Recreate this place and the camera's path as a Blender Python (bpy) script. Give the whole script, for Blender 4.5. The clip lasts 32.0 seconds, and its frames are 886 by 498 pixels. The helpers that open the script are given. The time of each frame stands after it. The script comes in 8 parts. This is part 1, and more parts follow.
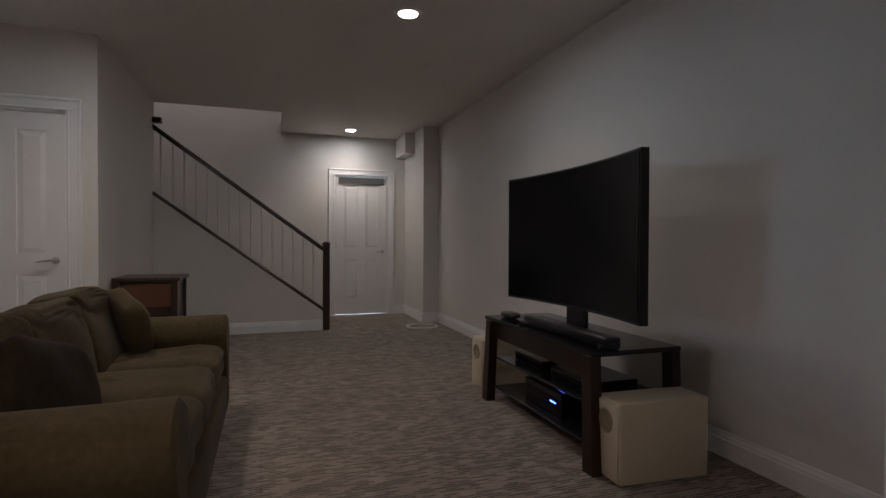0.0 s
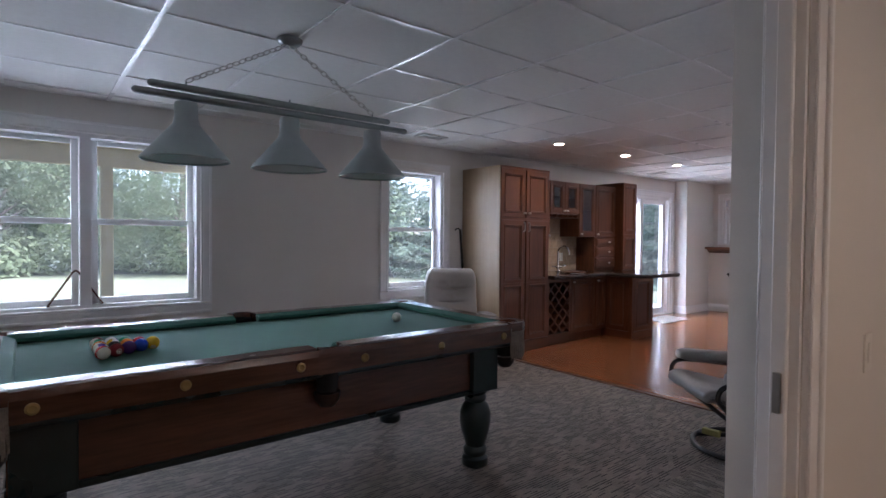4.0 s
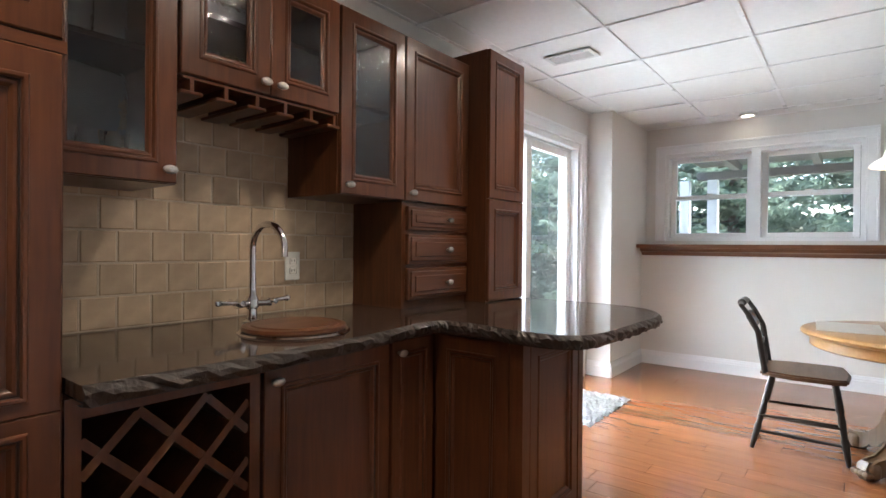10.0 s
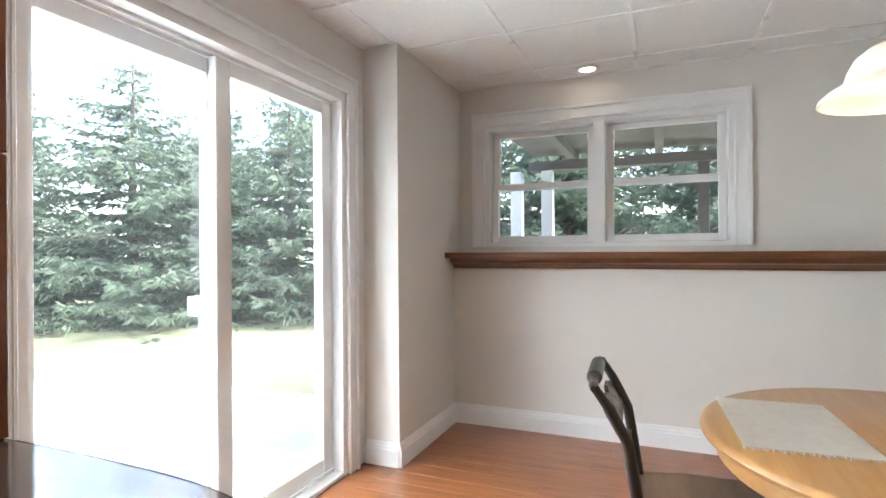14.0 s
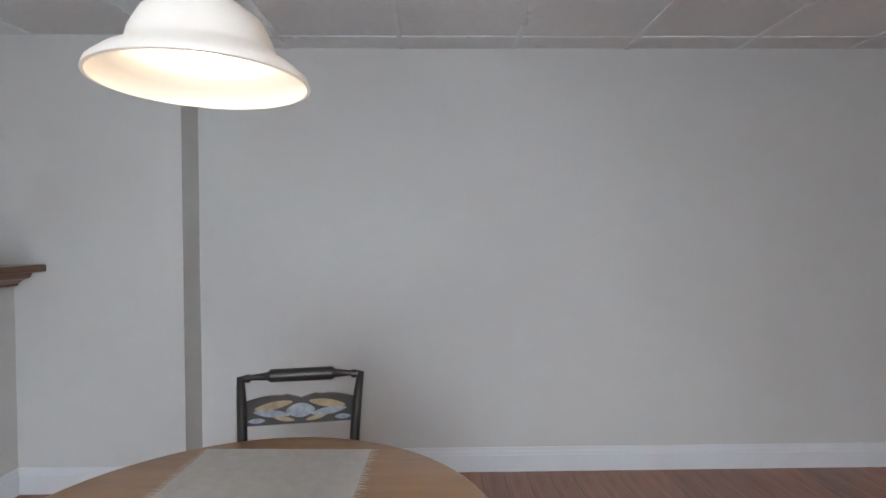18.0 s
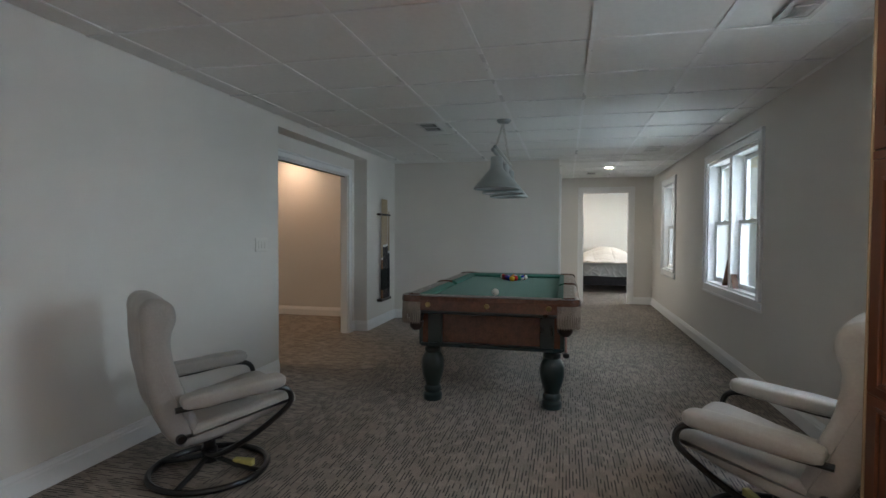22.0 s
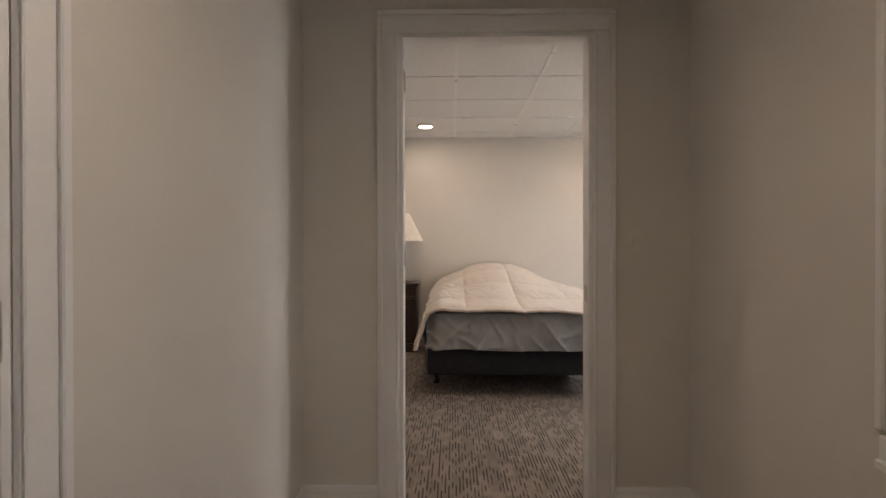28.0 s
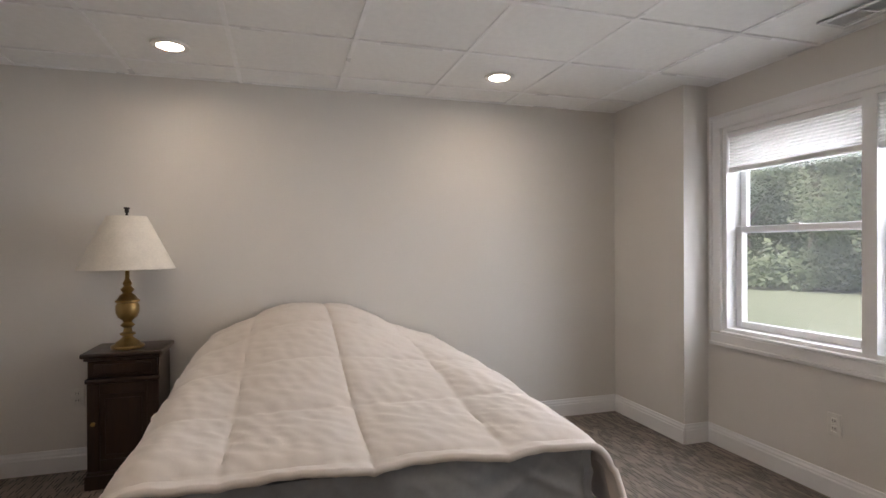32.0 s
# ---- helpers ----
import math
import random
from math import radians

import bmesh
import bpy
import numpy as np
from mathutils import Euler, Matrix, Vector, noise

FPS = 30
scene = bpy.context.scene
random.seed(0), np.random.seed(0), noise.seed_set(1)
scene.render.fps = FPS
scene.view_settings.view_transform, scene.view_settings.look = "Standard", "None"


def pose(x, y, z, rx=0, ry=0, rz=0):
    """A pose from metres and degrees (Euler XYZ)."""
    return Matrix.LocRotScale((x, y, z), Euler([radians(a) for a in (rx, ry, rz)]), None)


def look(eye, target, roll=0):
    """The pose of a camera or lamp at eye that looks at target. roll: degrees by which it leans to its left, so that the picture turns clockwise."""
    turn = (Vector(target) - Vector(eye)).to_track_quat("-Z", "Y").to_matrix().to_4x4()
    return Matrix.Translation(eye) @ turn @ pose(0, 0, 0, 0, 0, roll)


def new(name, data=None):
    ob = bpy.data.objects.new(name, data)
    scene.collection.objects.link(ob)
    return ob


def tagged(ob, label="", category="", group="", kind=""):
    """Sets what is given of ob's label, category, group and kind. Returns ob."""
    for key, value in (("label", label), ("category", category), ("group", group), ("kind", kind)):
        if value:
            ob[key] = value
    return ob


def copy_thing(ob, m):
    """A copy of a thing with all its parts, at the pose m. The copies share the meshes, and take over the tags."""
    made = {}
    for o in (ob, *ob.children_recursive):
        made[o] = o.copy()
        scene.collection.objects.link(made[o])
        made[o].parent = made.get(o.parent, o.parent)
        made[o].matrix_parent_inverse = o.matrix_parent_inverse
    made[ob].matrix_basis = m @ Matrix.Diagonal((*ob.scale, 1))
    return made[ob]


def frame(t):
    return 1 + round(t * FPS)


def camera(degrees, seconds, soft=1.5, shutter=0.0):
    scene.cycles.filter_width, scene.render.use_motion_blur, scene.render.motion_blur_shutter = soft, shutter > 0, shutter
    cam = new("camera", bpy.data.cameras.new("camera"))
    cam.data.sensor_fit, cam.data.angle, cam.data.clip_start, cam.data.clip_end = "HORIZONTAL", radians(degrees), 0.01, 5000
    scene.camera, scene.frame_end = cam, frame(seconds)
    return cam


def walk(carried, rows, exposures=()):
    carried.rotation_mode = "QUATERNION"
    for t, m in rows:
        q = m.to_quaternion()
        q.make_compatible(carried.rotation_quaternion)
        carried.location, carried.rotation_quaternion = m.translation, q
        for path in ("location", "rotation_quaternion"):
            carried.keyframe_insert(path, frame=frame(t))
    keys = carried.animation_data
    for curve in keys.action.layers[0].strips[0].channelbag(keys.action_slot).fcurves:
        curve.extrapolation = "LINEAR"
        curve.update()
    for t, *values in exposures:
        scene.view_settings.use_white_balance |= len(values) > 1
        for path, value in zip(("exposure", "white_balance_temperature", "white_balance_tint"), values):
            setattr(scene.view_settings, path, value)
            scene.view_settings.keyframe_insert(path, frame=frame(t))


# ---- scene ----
cam = camera(80.2, 32.0)
PATH = [
    (0, (0.097, -0.02, 1.078), (1.994, -0.654, 1.051), 0.2),
    (0.5, (0.299, -0.038, 1.079), (2.294, -0.17, 1.053), 0.4),
    (1, (0.504, -0.009, 1.087), (2.474, 0.336, 1.058), 0.5),
    (1.5, (0.755, 0.143, 1.122), (2.599, 0.916, 1.09), 0.5),
    (2, (0.986, 0.459, 1.216), (2.682, 1.519, 1.178), 0.6),
    (2.5, (1.189, 0.789, 1.263), (2.72, 2.075, 1.226), 0.5),
    (3, (1.44, 1.136, 1.27), (2.791, 2.611, 1.228), 0.4),
    (3.5, (1.668, 1.491, 1.277), (2.91, 3.058, 1.233), 0.5),
    (5.5, (2.965, 2.868, 1.297), (4.322, 4.338, 1.256), 0.1),
    (6, (3.44, 3.108, 1.296), (4.956, 4.413, 1.262), 0.1),
    (6.5, (3.941, 3.3, 1.298), (5.578, 4.448, 1.26), 0.3),
    (7, (4.433, 3.496, 1.279), (6.15, 4.522, 1.252), 0.2),
    (7.5, (4.884, 3.78, 1.288), (6.638, 4.741, 1.259), 0.5),
    (8, (5.318, 4.075, 1.246), (7.088, 5.005, 1.226), 0.5),
    (8.5, (5.644, 4.322, 1.189), (7.419, 5.245, 1.182), 0.3),
    (9, (5.93, 4.486, 1.139), (7.692, 5.432, 1.132), 0.3),
    (9.5, (6.188, 4.602, 1.122), (7.888, 5.656, 1.112), 0.4),
    (10, (6.382, 4.707, 1.115), (7.96, 5.936, 1.106), 0.5),
    (10.5, (6.576, 4.839, 1.134), (8.007, 6.236, 1.127), 0.5),
    (11, (6.809, 4.915, 1.164), (8.07, 6.467, 1.153), 0.4),
    (11.5, (7.052, 4.964, 1.17), (8.168, 6.624, 1.164), 0.3),
    (12, (7.339, 4.969, 1.192), (8.412, 6.657, 1.189), 0.2),
    (12.5, (7.593, 4.981, 1.156), (8.738, 6.621, 1.152), 0.2),
    (13, (7.834, 5.006, 1.155), (9.194, 6.473, 1.158), -0.0),
    (13.5, (8.101, 4.989, 1.189), (9.731, 6.146, 1.182), -0.1),
    (14, (8.299, 5.036, 1.176), (10.148, 5.799, 1.178), -0.4),
    (14.5, (8.539, 4.996, 1.218), (10.502, 5.38, 1.224), -0.3),
    (15, (8.767, 4.956, 1.261), (10.766, 4.99, 1.263), -0.5),
    (15.5, (8.948, 4.924, 1.283), (10.91, 4.536, 1.277), -0.6),
    (17.5, (9.42, 5.273, 1.303), (9.949, 3.345, 1.258), -0.3),
    (18, (9.559, 5.409, 1.275), (9.525, 3.409, 1.234), -0.3),
    (18.5, (9.753, 5.495, 1.284), (9.087, 3.61, 1.234), -0.1),
    (19, (9.865, 5.621, 1.276), (8.692, 4.001, 1.258), -0.4),
    (19.5, (9.922, 5.615, 1.248), (8.38, 4.341, 1.223), -0.2),
    (20, (9.587, 5.528, 1.341), (7.843, 4.55, 1.29), 0.1),
    (20.5, (9.251, 5.36, 1.304), (7.402, 4.6, 1.254), 0.1),
    (21, (8.85, 5.255, 1.293), (6.943, 4.654, 1.237), 0.3),
    (21.5, (8.356, 5.124, 1.302), (6.42, 4.627, 1.244), 0.3),
    (22, (7.779, 5.035, 1.261), (5.832, 4.583, 1.202), 0.3),
    (22.5, (7.131, 4.962, 1.274), (5.171, 4.566, 1.218), 0.2),
    (23, (6.475, 4.98, 1.273), (4.504, 4.65, 1.215), 0.2),
    (23.5, (5.847, 5.05, 1.247), (3.863, 4.8, 1.197), 0.0),
    (24, (5.237, 5.147, 1.252), (3.245, 4.969, 1.207), 0.0),
    (24.5, (4.648, 5.256, 1.264), (2.653, 5.109, 1.218), 0.0),
    (25, (4.045, 5.386, 1.297), (2.05, 5.259, 1.247), 0.1),
    (25.5, (3.425, 5.443, 1.239), (1.427, 5.345, 1.208), 0.2),
    (27.5, (0.656, 5.525, 1.123), (-1.344, 5.475, 1.107), -0.2),
    (28, (-0.052, 5.573, 1.139), (-2.052, 5.536, 1.127), -0.1),
    (28.5, (-0.627, 5.607, 1.131), (-2.627, 5.592, 1.13), -0.3),
    (29, (-1.155, 5.653, 1.136), (-3.155, 5.641, 1.129), -0.2),
    (29.5, (-1.606, 5.68, 1.139), (-3.606, 5.691, 1.134), -0.0),
    (30, (-1.949, 5.686, 1.192), (-3.948, 5.726, 1.165), -0.1),
    (30.5, (-2.154, 5.734, 1.161), (-4.153, 5.803, 1.147), -0.1),
    (31, (-2.25, 5.789, 1.215), (-4.243, 5.964, 1.204), -0.2),
    (31.5, (-2.345, 5.827, 1.295), (-4.31, 6.197, 1.278), -0.2),
    (32, (-2.404, 5.851, 1.309), (-4.318, 6.433, 1.3), -0.3),
]
EXPOSURES = [
    (0, 2.43, 5000, 10),
    (1.2, 2.35, 5150, 20),
    (2.2, 2.50, 5200, 16),
    (3.5, 2.70, 5600, 22),
    (6, 3.12, 5950, 18),
    (8, 3.15, 6300, 13),
    (9, 3.28, 6350, 12),
    (10, 3.28, 6200, 10),
    (12, 3.53, 6400, 10),
    (13, 3.35, 6200, 8),
    (14, 3.05, 6600, 11),
    (15, 3.08, 6550, 13),
    (18, 2.33, 6100, 14),
    (19, 2.53, 6000, 8),
    (21, 2.65, 6200, 8),
    (23.5, 2.65, 5900, 10),
    (25, 2.73, 6400, 20),
    (27.5, 2.00, 6750, 19),
    (28.4, 1.70, 8200, 26),
    (29, 1.55, 7100, 24),
    (30, 1.63, 7000, 25),
    (31, 1.70, 7000, 24),
    (32, 1.66, 6800, 20),
]
walk(cam, [(t, look(eye, target, roll)) for t, eye, target, roll in PATH], EXPOSURES)

# ---- world, sun and exposure ----
world = bpy.data.worlds.new("sky_world")
scene.world = world
world.use_nodes = True
wn = world.node_tree.nodes
sky = wn.new("ShaderNodeTexSky")
sky.sky_type = "NISHITA"
sky.sun_disc = False
sky.sun_elevation = radians(58)
sky.sun_rotation = radians(160)
sky.air_density, sky.dust_density, sky.ozone_density = 1.0, 2.2, 1.4
wn["Background"].inputs["Strength"].default_value = 0.15
world.node_tree.links.new(sky.outputs["Color"], wn["Background"].inputs["Color"])

sun = new("sun", bpy.data.lights.new("sun", "SUN"))
sun.data.energy, sun.data.angle, sun.data.color = 3.5, radians(30), (1.0, 0.98, 0.95)
sun.rotation_euler = (radians(32), 0, radians(20))


# ---- small building kit ----
def B():
    return bmesh.new()


def box(bm, x0, x1, y0, y1, z0, z1):
    v = [bm.verts.new(p) for p in ((x0, y0, z0), (x1, y0, z0), (x1, y1, z0), (x0, y1, z0), (x0, y0, z1), (x1, y0, z1), (x1, y1, z1), (x0, y1, z1))]
    for q in ((0, 3, 2, 1), (4, 5, 6, 7), (0, 1, 5, 4), (1, 2, 6, 5), (2, 3, 7, 6), (3, 0, 4, 7)):
        bm.faces.new([v[i] for i in q])
    return bm


def soft_box(x0, x1, y0, y1, z0, z1, r=0.004, seg=2):
    bm = box(B(), min(x0, x1), max(x0, x1), min(y0, y1), max(y0, y1), min(z0, z1), max(z0, z1))
    bmesh.ops.bevel(bm, geom=bm.edges[:], offset=r, segments=seg, profile=0.5, affect="EDGES")
    return bm


def add(bm, other, m=None):
    me = bpy.data.meshes.new("tmp")
    other.to_mesh(me)
    if m is not None:
        me.transform(m)
    bm.from_mesh(me)
    bpy.data.meshes.remove(me)
    other.free()
    return bm


def lathe(profile, seg=24, bm=None, cx=0.0, cy=0.0):
    """A turned body from (radius, height) pairs, bottom to top."""
    bm = bm or B()
    rings = []
    for r, z in profile:
        if r < 1e-5:
            rings.append([bm.verts.new((cx, cy, z))])
        else:
            rings.append([bm.verts.new((cx + r * math.cos(2 * math.pi * i / seg), cy + r * math.sin(2 * math.pi * i / seg), z)) for i in range(seg)])
    for a, b in zip(rings, rings[1:]):
        if len(a) == 1 and len(b) == 1:
            continue
        for i in range(seg):
            j = (i + 1) % seg
            if len(a) == 1:
                bm.faces.new((a[0], b[j], b[i]))
            elif len(b) == 1:
                bm.faces.new((a[i], a[j], b[0]))
            else:
                bm.faces.new((a[i], a[j], b[j], b[i]))
    for ring, flip in ((rings[0], True), (rings[-1], False)):
        if len(ring) > 2:
            bm.faces.new(ring[::-1] if flip else ring)
    return bm


def tube(points, r, seg=10, bm=None, closed=False):
    """A round rod along points; r may be one radius or one per point."""
    bm = bm or B()
    pts = [Vector(p) for p in points]
    n = len(pts)
    rad = r if isinstance(r, (list, tuple)) else [r] * n
    rings, side = [], None
    for i, p in enumerate(pts):
        a = pts[(i - 1) % n] if closed or i else p
        b = pts[(i + 1) % n] if closed or i < n - 1 else p
        d = (b - a).normalized()
        if side is None:
            side = d.orthogonal().normalized()
        side = (side - d * side.dot(d)).normalized()
        up = d.cross(side)
        rings.append([bm.verts.new(p + rad[i] * (math.cos(2 * math.pi * k / seg) * side + math.sin(2 * math.pi * k / seg) * up)) for k in range(seg)])
    pairs = list(zip(rings, rings[1:])) + ([(rings[-1], rings[0])] if closed else [])
    for a, b in pairs:
        for k in range(seg):
            j = (k + 1) % seg
            bm.faces.new((a[k], a[j], b[j], b[k]))
    if not closed:
        bm.faces.new(rings[0][::-1])
        bm.faces.new(rings[-1])
    return bm


def prism(outline, z0, z1, bm=None):
    """An upright body over a plan outline."""
    bm = bm or B()
    lo = [bm.verts.new((x, y, z0)) for x, y in outline]
    hi = [bm.verts.new((x, y, z1)) for x, y in outline]
    bm.faces.new(lo[::-1])
    bm.faces.new(hi)
    n = len(outline)
    for i in range(n):
        bm.faces.new((lo[i], lo[(i + 1) % n], hi[(i + 1) % n], hi[i]))
    return bm


def sweep(profile, a, b, out, bm=None):
    """A moulding: profile of (proud, height) pairs, run from a to b (x, y, z), standing proud towards out (x, y)."""
    bm = bm or B()
    o = Vector((out[0], out[1], 0)).normalized()
    A = [bm.verts.new(Vector(a) + o * p + Vector((0, 0, h))) for p, h in profile]
    C = [bm.verts.new(Vector(b) + o * p + Vector((0, 0, h))) for p, h in profile]
    n = len(profile)
    for i in range(n):
        bm.faces.new((A[i], A[(i + 1) % n], C[(i + 1) % n], C[i]))
    bm.faces.new(A[::-1])
    bm.faces.new(C)
    bmesh.ops.recalc_face_normals(bm, faces=bm.faces[:])
    return bm


def part(name, bm, material, parent=None, label="", smooth=False, at=None):
    me = bpy.data.meshes.new(name)
    bmesh.ops.recalc_face_normals(bm, faces=bm.faces[:])
    bm.to_mesh(me)
    bm.free()
    me.materials.append(material)
    if smooth:
        me.shade_smooth()
        me.set_sharp_from_angle(angle=radians(38))
    ob = new(name, me)
    if at is not None:
        ob.matrix_basis = at
    ob.parent = parent
    return tagged(ob, label)


def thing(name, label, category, at=None, group="", kind=""):
    ob = new(name)
    ob.empty_display_size = 0.1
    ob.matrix_basis = at if at is not None else Matrix()
    return tagged(ob, label, category, group, kind)


def setting(name, bm, material, label, category, smooth=False):
    return tagged(part(name, bm, material, None, "", smooth), label, category, "", "structure")


# ---- materials ----
def mat(name, c1, c2=None, rough=0.5, metal=0.0, scale=30.0, bump=0.0, stretch=(1, 1, 1), spec=0.5, coat=0.0, vary=0.0, rvar=0.1, big=0.12, sheen=0.0):
    m = bpy.data.materials.new(name)
    m.use_nodes = True
    nt = m.node_tree
    N, L = nt.nodes, nt.links
    p = N["Principled BSDF"]
    c2 = c2 or tuple(v * 0.86 for v in c1)
    tc, mp = N.new("ShaderNodeTexCoord"), N.new("ShaderNodeMapping")
    mp.inputs["Scale"].default_value = stretch
    L.new(tc.outputs["Object"], mp.inputs["Vector"])
    fine, wide = N.new("ShaderNodeTexNoise"), N.new("ShaderNodeTexNoise")
    fine.inputs["Scale"].default_value, fine.inputs["Detail"].default_value = scale, 5
    wide.inputs["Scale"].default_value, wide.inputs["Detail"].default_value = scale * big, 3
    for n in (fine, wide):
        L.new(mp.outputs["Vector"], n.inputs["Vector"])
    mx = N.new("ShaderNodeMath")
    mx.operation = "ADD"
    L.new(fine.outputs["Fac"], mx.inputs[0])
    L.new(wide.outputs["Fac"], mx.inputs[1])
    mr = N.new("ShaderNodeMapRange")
    mr.inputs["From Min"].default_value, mr.inputs["From Max"].default_value = 0.65, 1.35
    L.new(mx.outputs[0], mr.inputs["Value"])
    mix = N.new("ShaderNodeMix")
    mix.data_type = "RGBA"
    mix.inputs["A"].default_value, mix.inputs["B"].default_value = (*c1, 1), (*c2, 1)
    L.new(mr.outputs["Result"], mix.inputs["Factor"])
    colour = mix.outputs["Result"]
    if vary:
        oi, hsv, mv = N.new("ShaderNodeObjectInfo"), N.new("ShaderNodeHueSaturation"), N.new("ShaderNodeMapRange")
        mv.inputs["To Min"].default_value, mv.inputs["To Max"].default_value = 1 - vary, 1 + vary
        L.new(oi.outputs["Random"], mv.inputs["Value"])
        L.new(mv.outputs["Result"], hsv.inputs["Value"])
        L.new(colour, hsv.inputs["Color"])
        colour = hsv.outputs["Color"]
    L.new(colour, p.inputs["Base Color"])
    rr = N.new("ShaderNodeMapRange")
    rr.inputs["To Min"].default_value, rr.inputs["To Max"].default_value = max(0.02, rough - rvar * rough), min(1, rough + rvar * rough)
    L.new(wide.outputs["Fac"], rr.inputs["Value"])
    L.new(rr.outputs["Result"], p.inputs["Roughness"])
    p.inputs["Metallic"].default_value = metal
    p.inputs["Specular IOR Level"].default_value = spec
    p.inputs["Coat Weight"].default_value = coat
    p.inputs["Coat Roughness"].default_value = 0.15
    p.inputs["Sheen Weight"].default_value = sheen
    if bump:
        bp = N.new("ShaderNodeBump")
        bp.inputs["Strength"].default_value, bp.inputs["Distance"].default_value = min(1.0, bump), 0.004
        L.new(fine.outputs["Fac"], bp.inputs["Height"])
        L.new(bp.outputs["Normal"], p.inputs["Normal"])
    return m


def carpet_mat(name, dark, light, turn=0.0):
    """Loop carpet: a taupe ground of small woven blocks with short dark dashes, tufted."""
    m = bpy.data.materials.new(name)
    m.use_nodes = True
    N, L = m.node_tree.nodes, m.node_tree.links
    p = N["Principled BSDF"]
    tc, lay = N.new("ShaderNodeTexCoord"), N.new("ShaderNodeMapping")
    lay.inputs["Rotation"].default_value = (0, 0, radians(turn))
    L.new(tc.outputs["Object"], lay.inputs["Vector"])
    jig, ms = N.new("ShaderNodeTexNoise"), N.new("ShaderNodeVectorMath")
    jig.inputs["Scale"].default_value, jig.inputs["Detail"].default_value = 38, 2
    L.new(lay.outputs["Vector"], jig.inputs["Vector"])
    ms.operation = "MULTIPLY_ADD"
    ms.inputs[1].default_value = (0.016, 0.005, 0)
    L.new(jig.outputs["Color"], ms.inputs[0])
    L.new(lay.outputs["Vector"], ms.inputs[2])

    def cells(w, h, joint, slip):
        va, b = N.new("ShaderNodeVectorMath"), N.new("ShaderNodeTexBrick")
        va.inputs[1].default_value = (slip * 2.3, slip, 0)
        L.new(ms.outputs["Vector"], va.inputs[0])
        b.offset, b.offset_frequency, b.squash = 0.5, 2, 1.0
        for key, v in (("Scale", 1.0), ("Mortar Size", joint), ("Mortar Smooth", 0.4), ("Bias", 0.0), ("Brick Width", w), ("Row Height", h)):
            b.inputs[key].default_value = v
        b.inputs["Color1"].default_value, b.inputs["Color2"].default_value, b.inputs["Mortar"].default_value = (0, 0, 0, 1), (1, 1, 1, 1), (0.5, 0.5, 0.5, 1)
        L.new(va.outputs["Vector"], b.inputs["Vector"])
        return b

    def ranged(socket, a, b, lo, hi):
        r = N.new("ShaderNodeMapRange")
        for key, v in (("From Min", a), ("From Max", b), ("To Min", lo), ("To Max", hi)):
            r.inputs[key].default_value = v
        L.new(socket, r.inputs["Value"])
        return r.outputs["Result"]

    def times(a, b):
        q = N.new("ShaderNodeMath")
        q.operation = "MULTIPLY"
        L.new(a, q.inputs[0])
        L.new(b, q.inputs[1])
        return q.outputs[0]

    row = 0.0172
    lines = cells(90.0, row, 0.0040, 0.0).outputs["Fac"]
    dash = times(lines, ranged(cells(0.056, row, 0.0, row / 2).outputs["Color"], 0.38, 0.56, 0.0, 1.0))
    block = cells(0.070, 0.062, 0.002, 0.011)
    tuft, wide = N.new("ShaderNodeTexNoise"), N.new("ShaderNodeTexNoise")
    tuft.inputs["Scale"].default_value, tuft.inputs["Detail"].default_value = 260, 3
    wide.inputs["Scale"].default_value = 1.3
    for n in (tuft, wide):
        L.new(tc.outputs["Object"], n.inputs["Vector"])
    mix = N.new("ShaderNodeMix")
    mix.data_type = "RGBA"
    mix.inputs["A"].default_value, mix.inputs["B"].default_value = (*light, 1), (*dark, 1)
    L.new(dash, mix.inputs["Factor"])
    hsv = N.new("ShaderNodeHueSaturation")
    value = times(ranged(tuft.outputs["Fac"], 0.25, 0.75, 0.68, 1.30), ranged(block.outputs["Color"], 0.0, 1.0, 0.78, 1.16))
    L.new(times(value, ranged(wide.outputs["Fac"], 0.3, 0.7, 0.93, 1.07)), hsv.inputs["Value"])
    L.new(mix.outputs["Result"], hsv.inputs["Color"])
    L.new(hsv.outputs["Color"], p.inputs["Base Color"])
    p.inputs["Roughness"].default_value, p.inputs["Specular IOR Level"].default_value = 0.95, 0.15
    p.inputs["Sheen Weight"].default_value = 0.15
    bp, hs = N.new("ShaderNodeBump"), N.new("ShaderNodeMath")
    hs.operation = "MULTIPLY_ADD"
    L.new(tuft.outputs["Fac"], hs.inputs[0])
    hs.inputs[1].default_value = 0.6
    L.new(ranged(dash, 0.0, 1.0, 1.0, 0.0), hs.inputs[2])
    bp.inputs["Strength"].default_value, bp.inputs["Distance"].default_value = 0.7, 0.005
    L.new(hs.outputs[0], bp.inputs["Height"])
    L.new(bp.outputs["Normal"], p.inputs["Normal"])
    return m


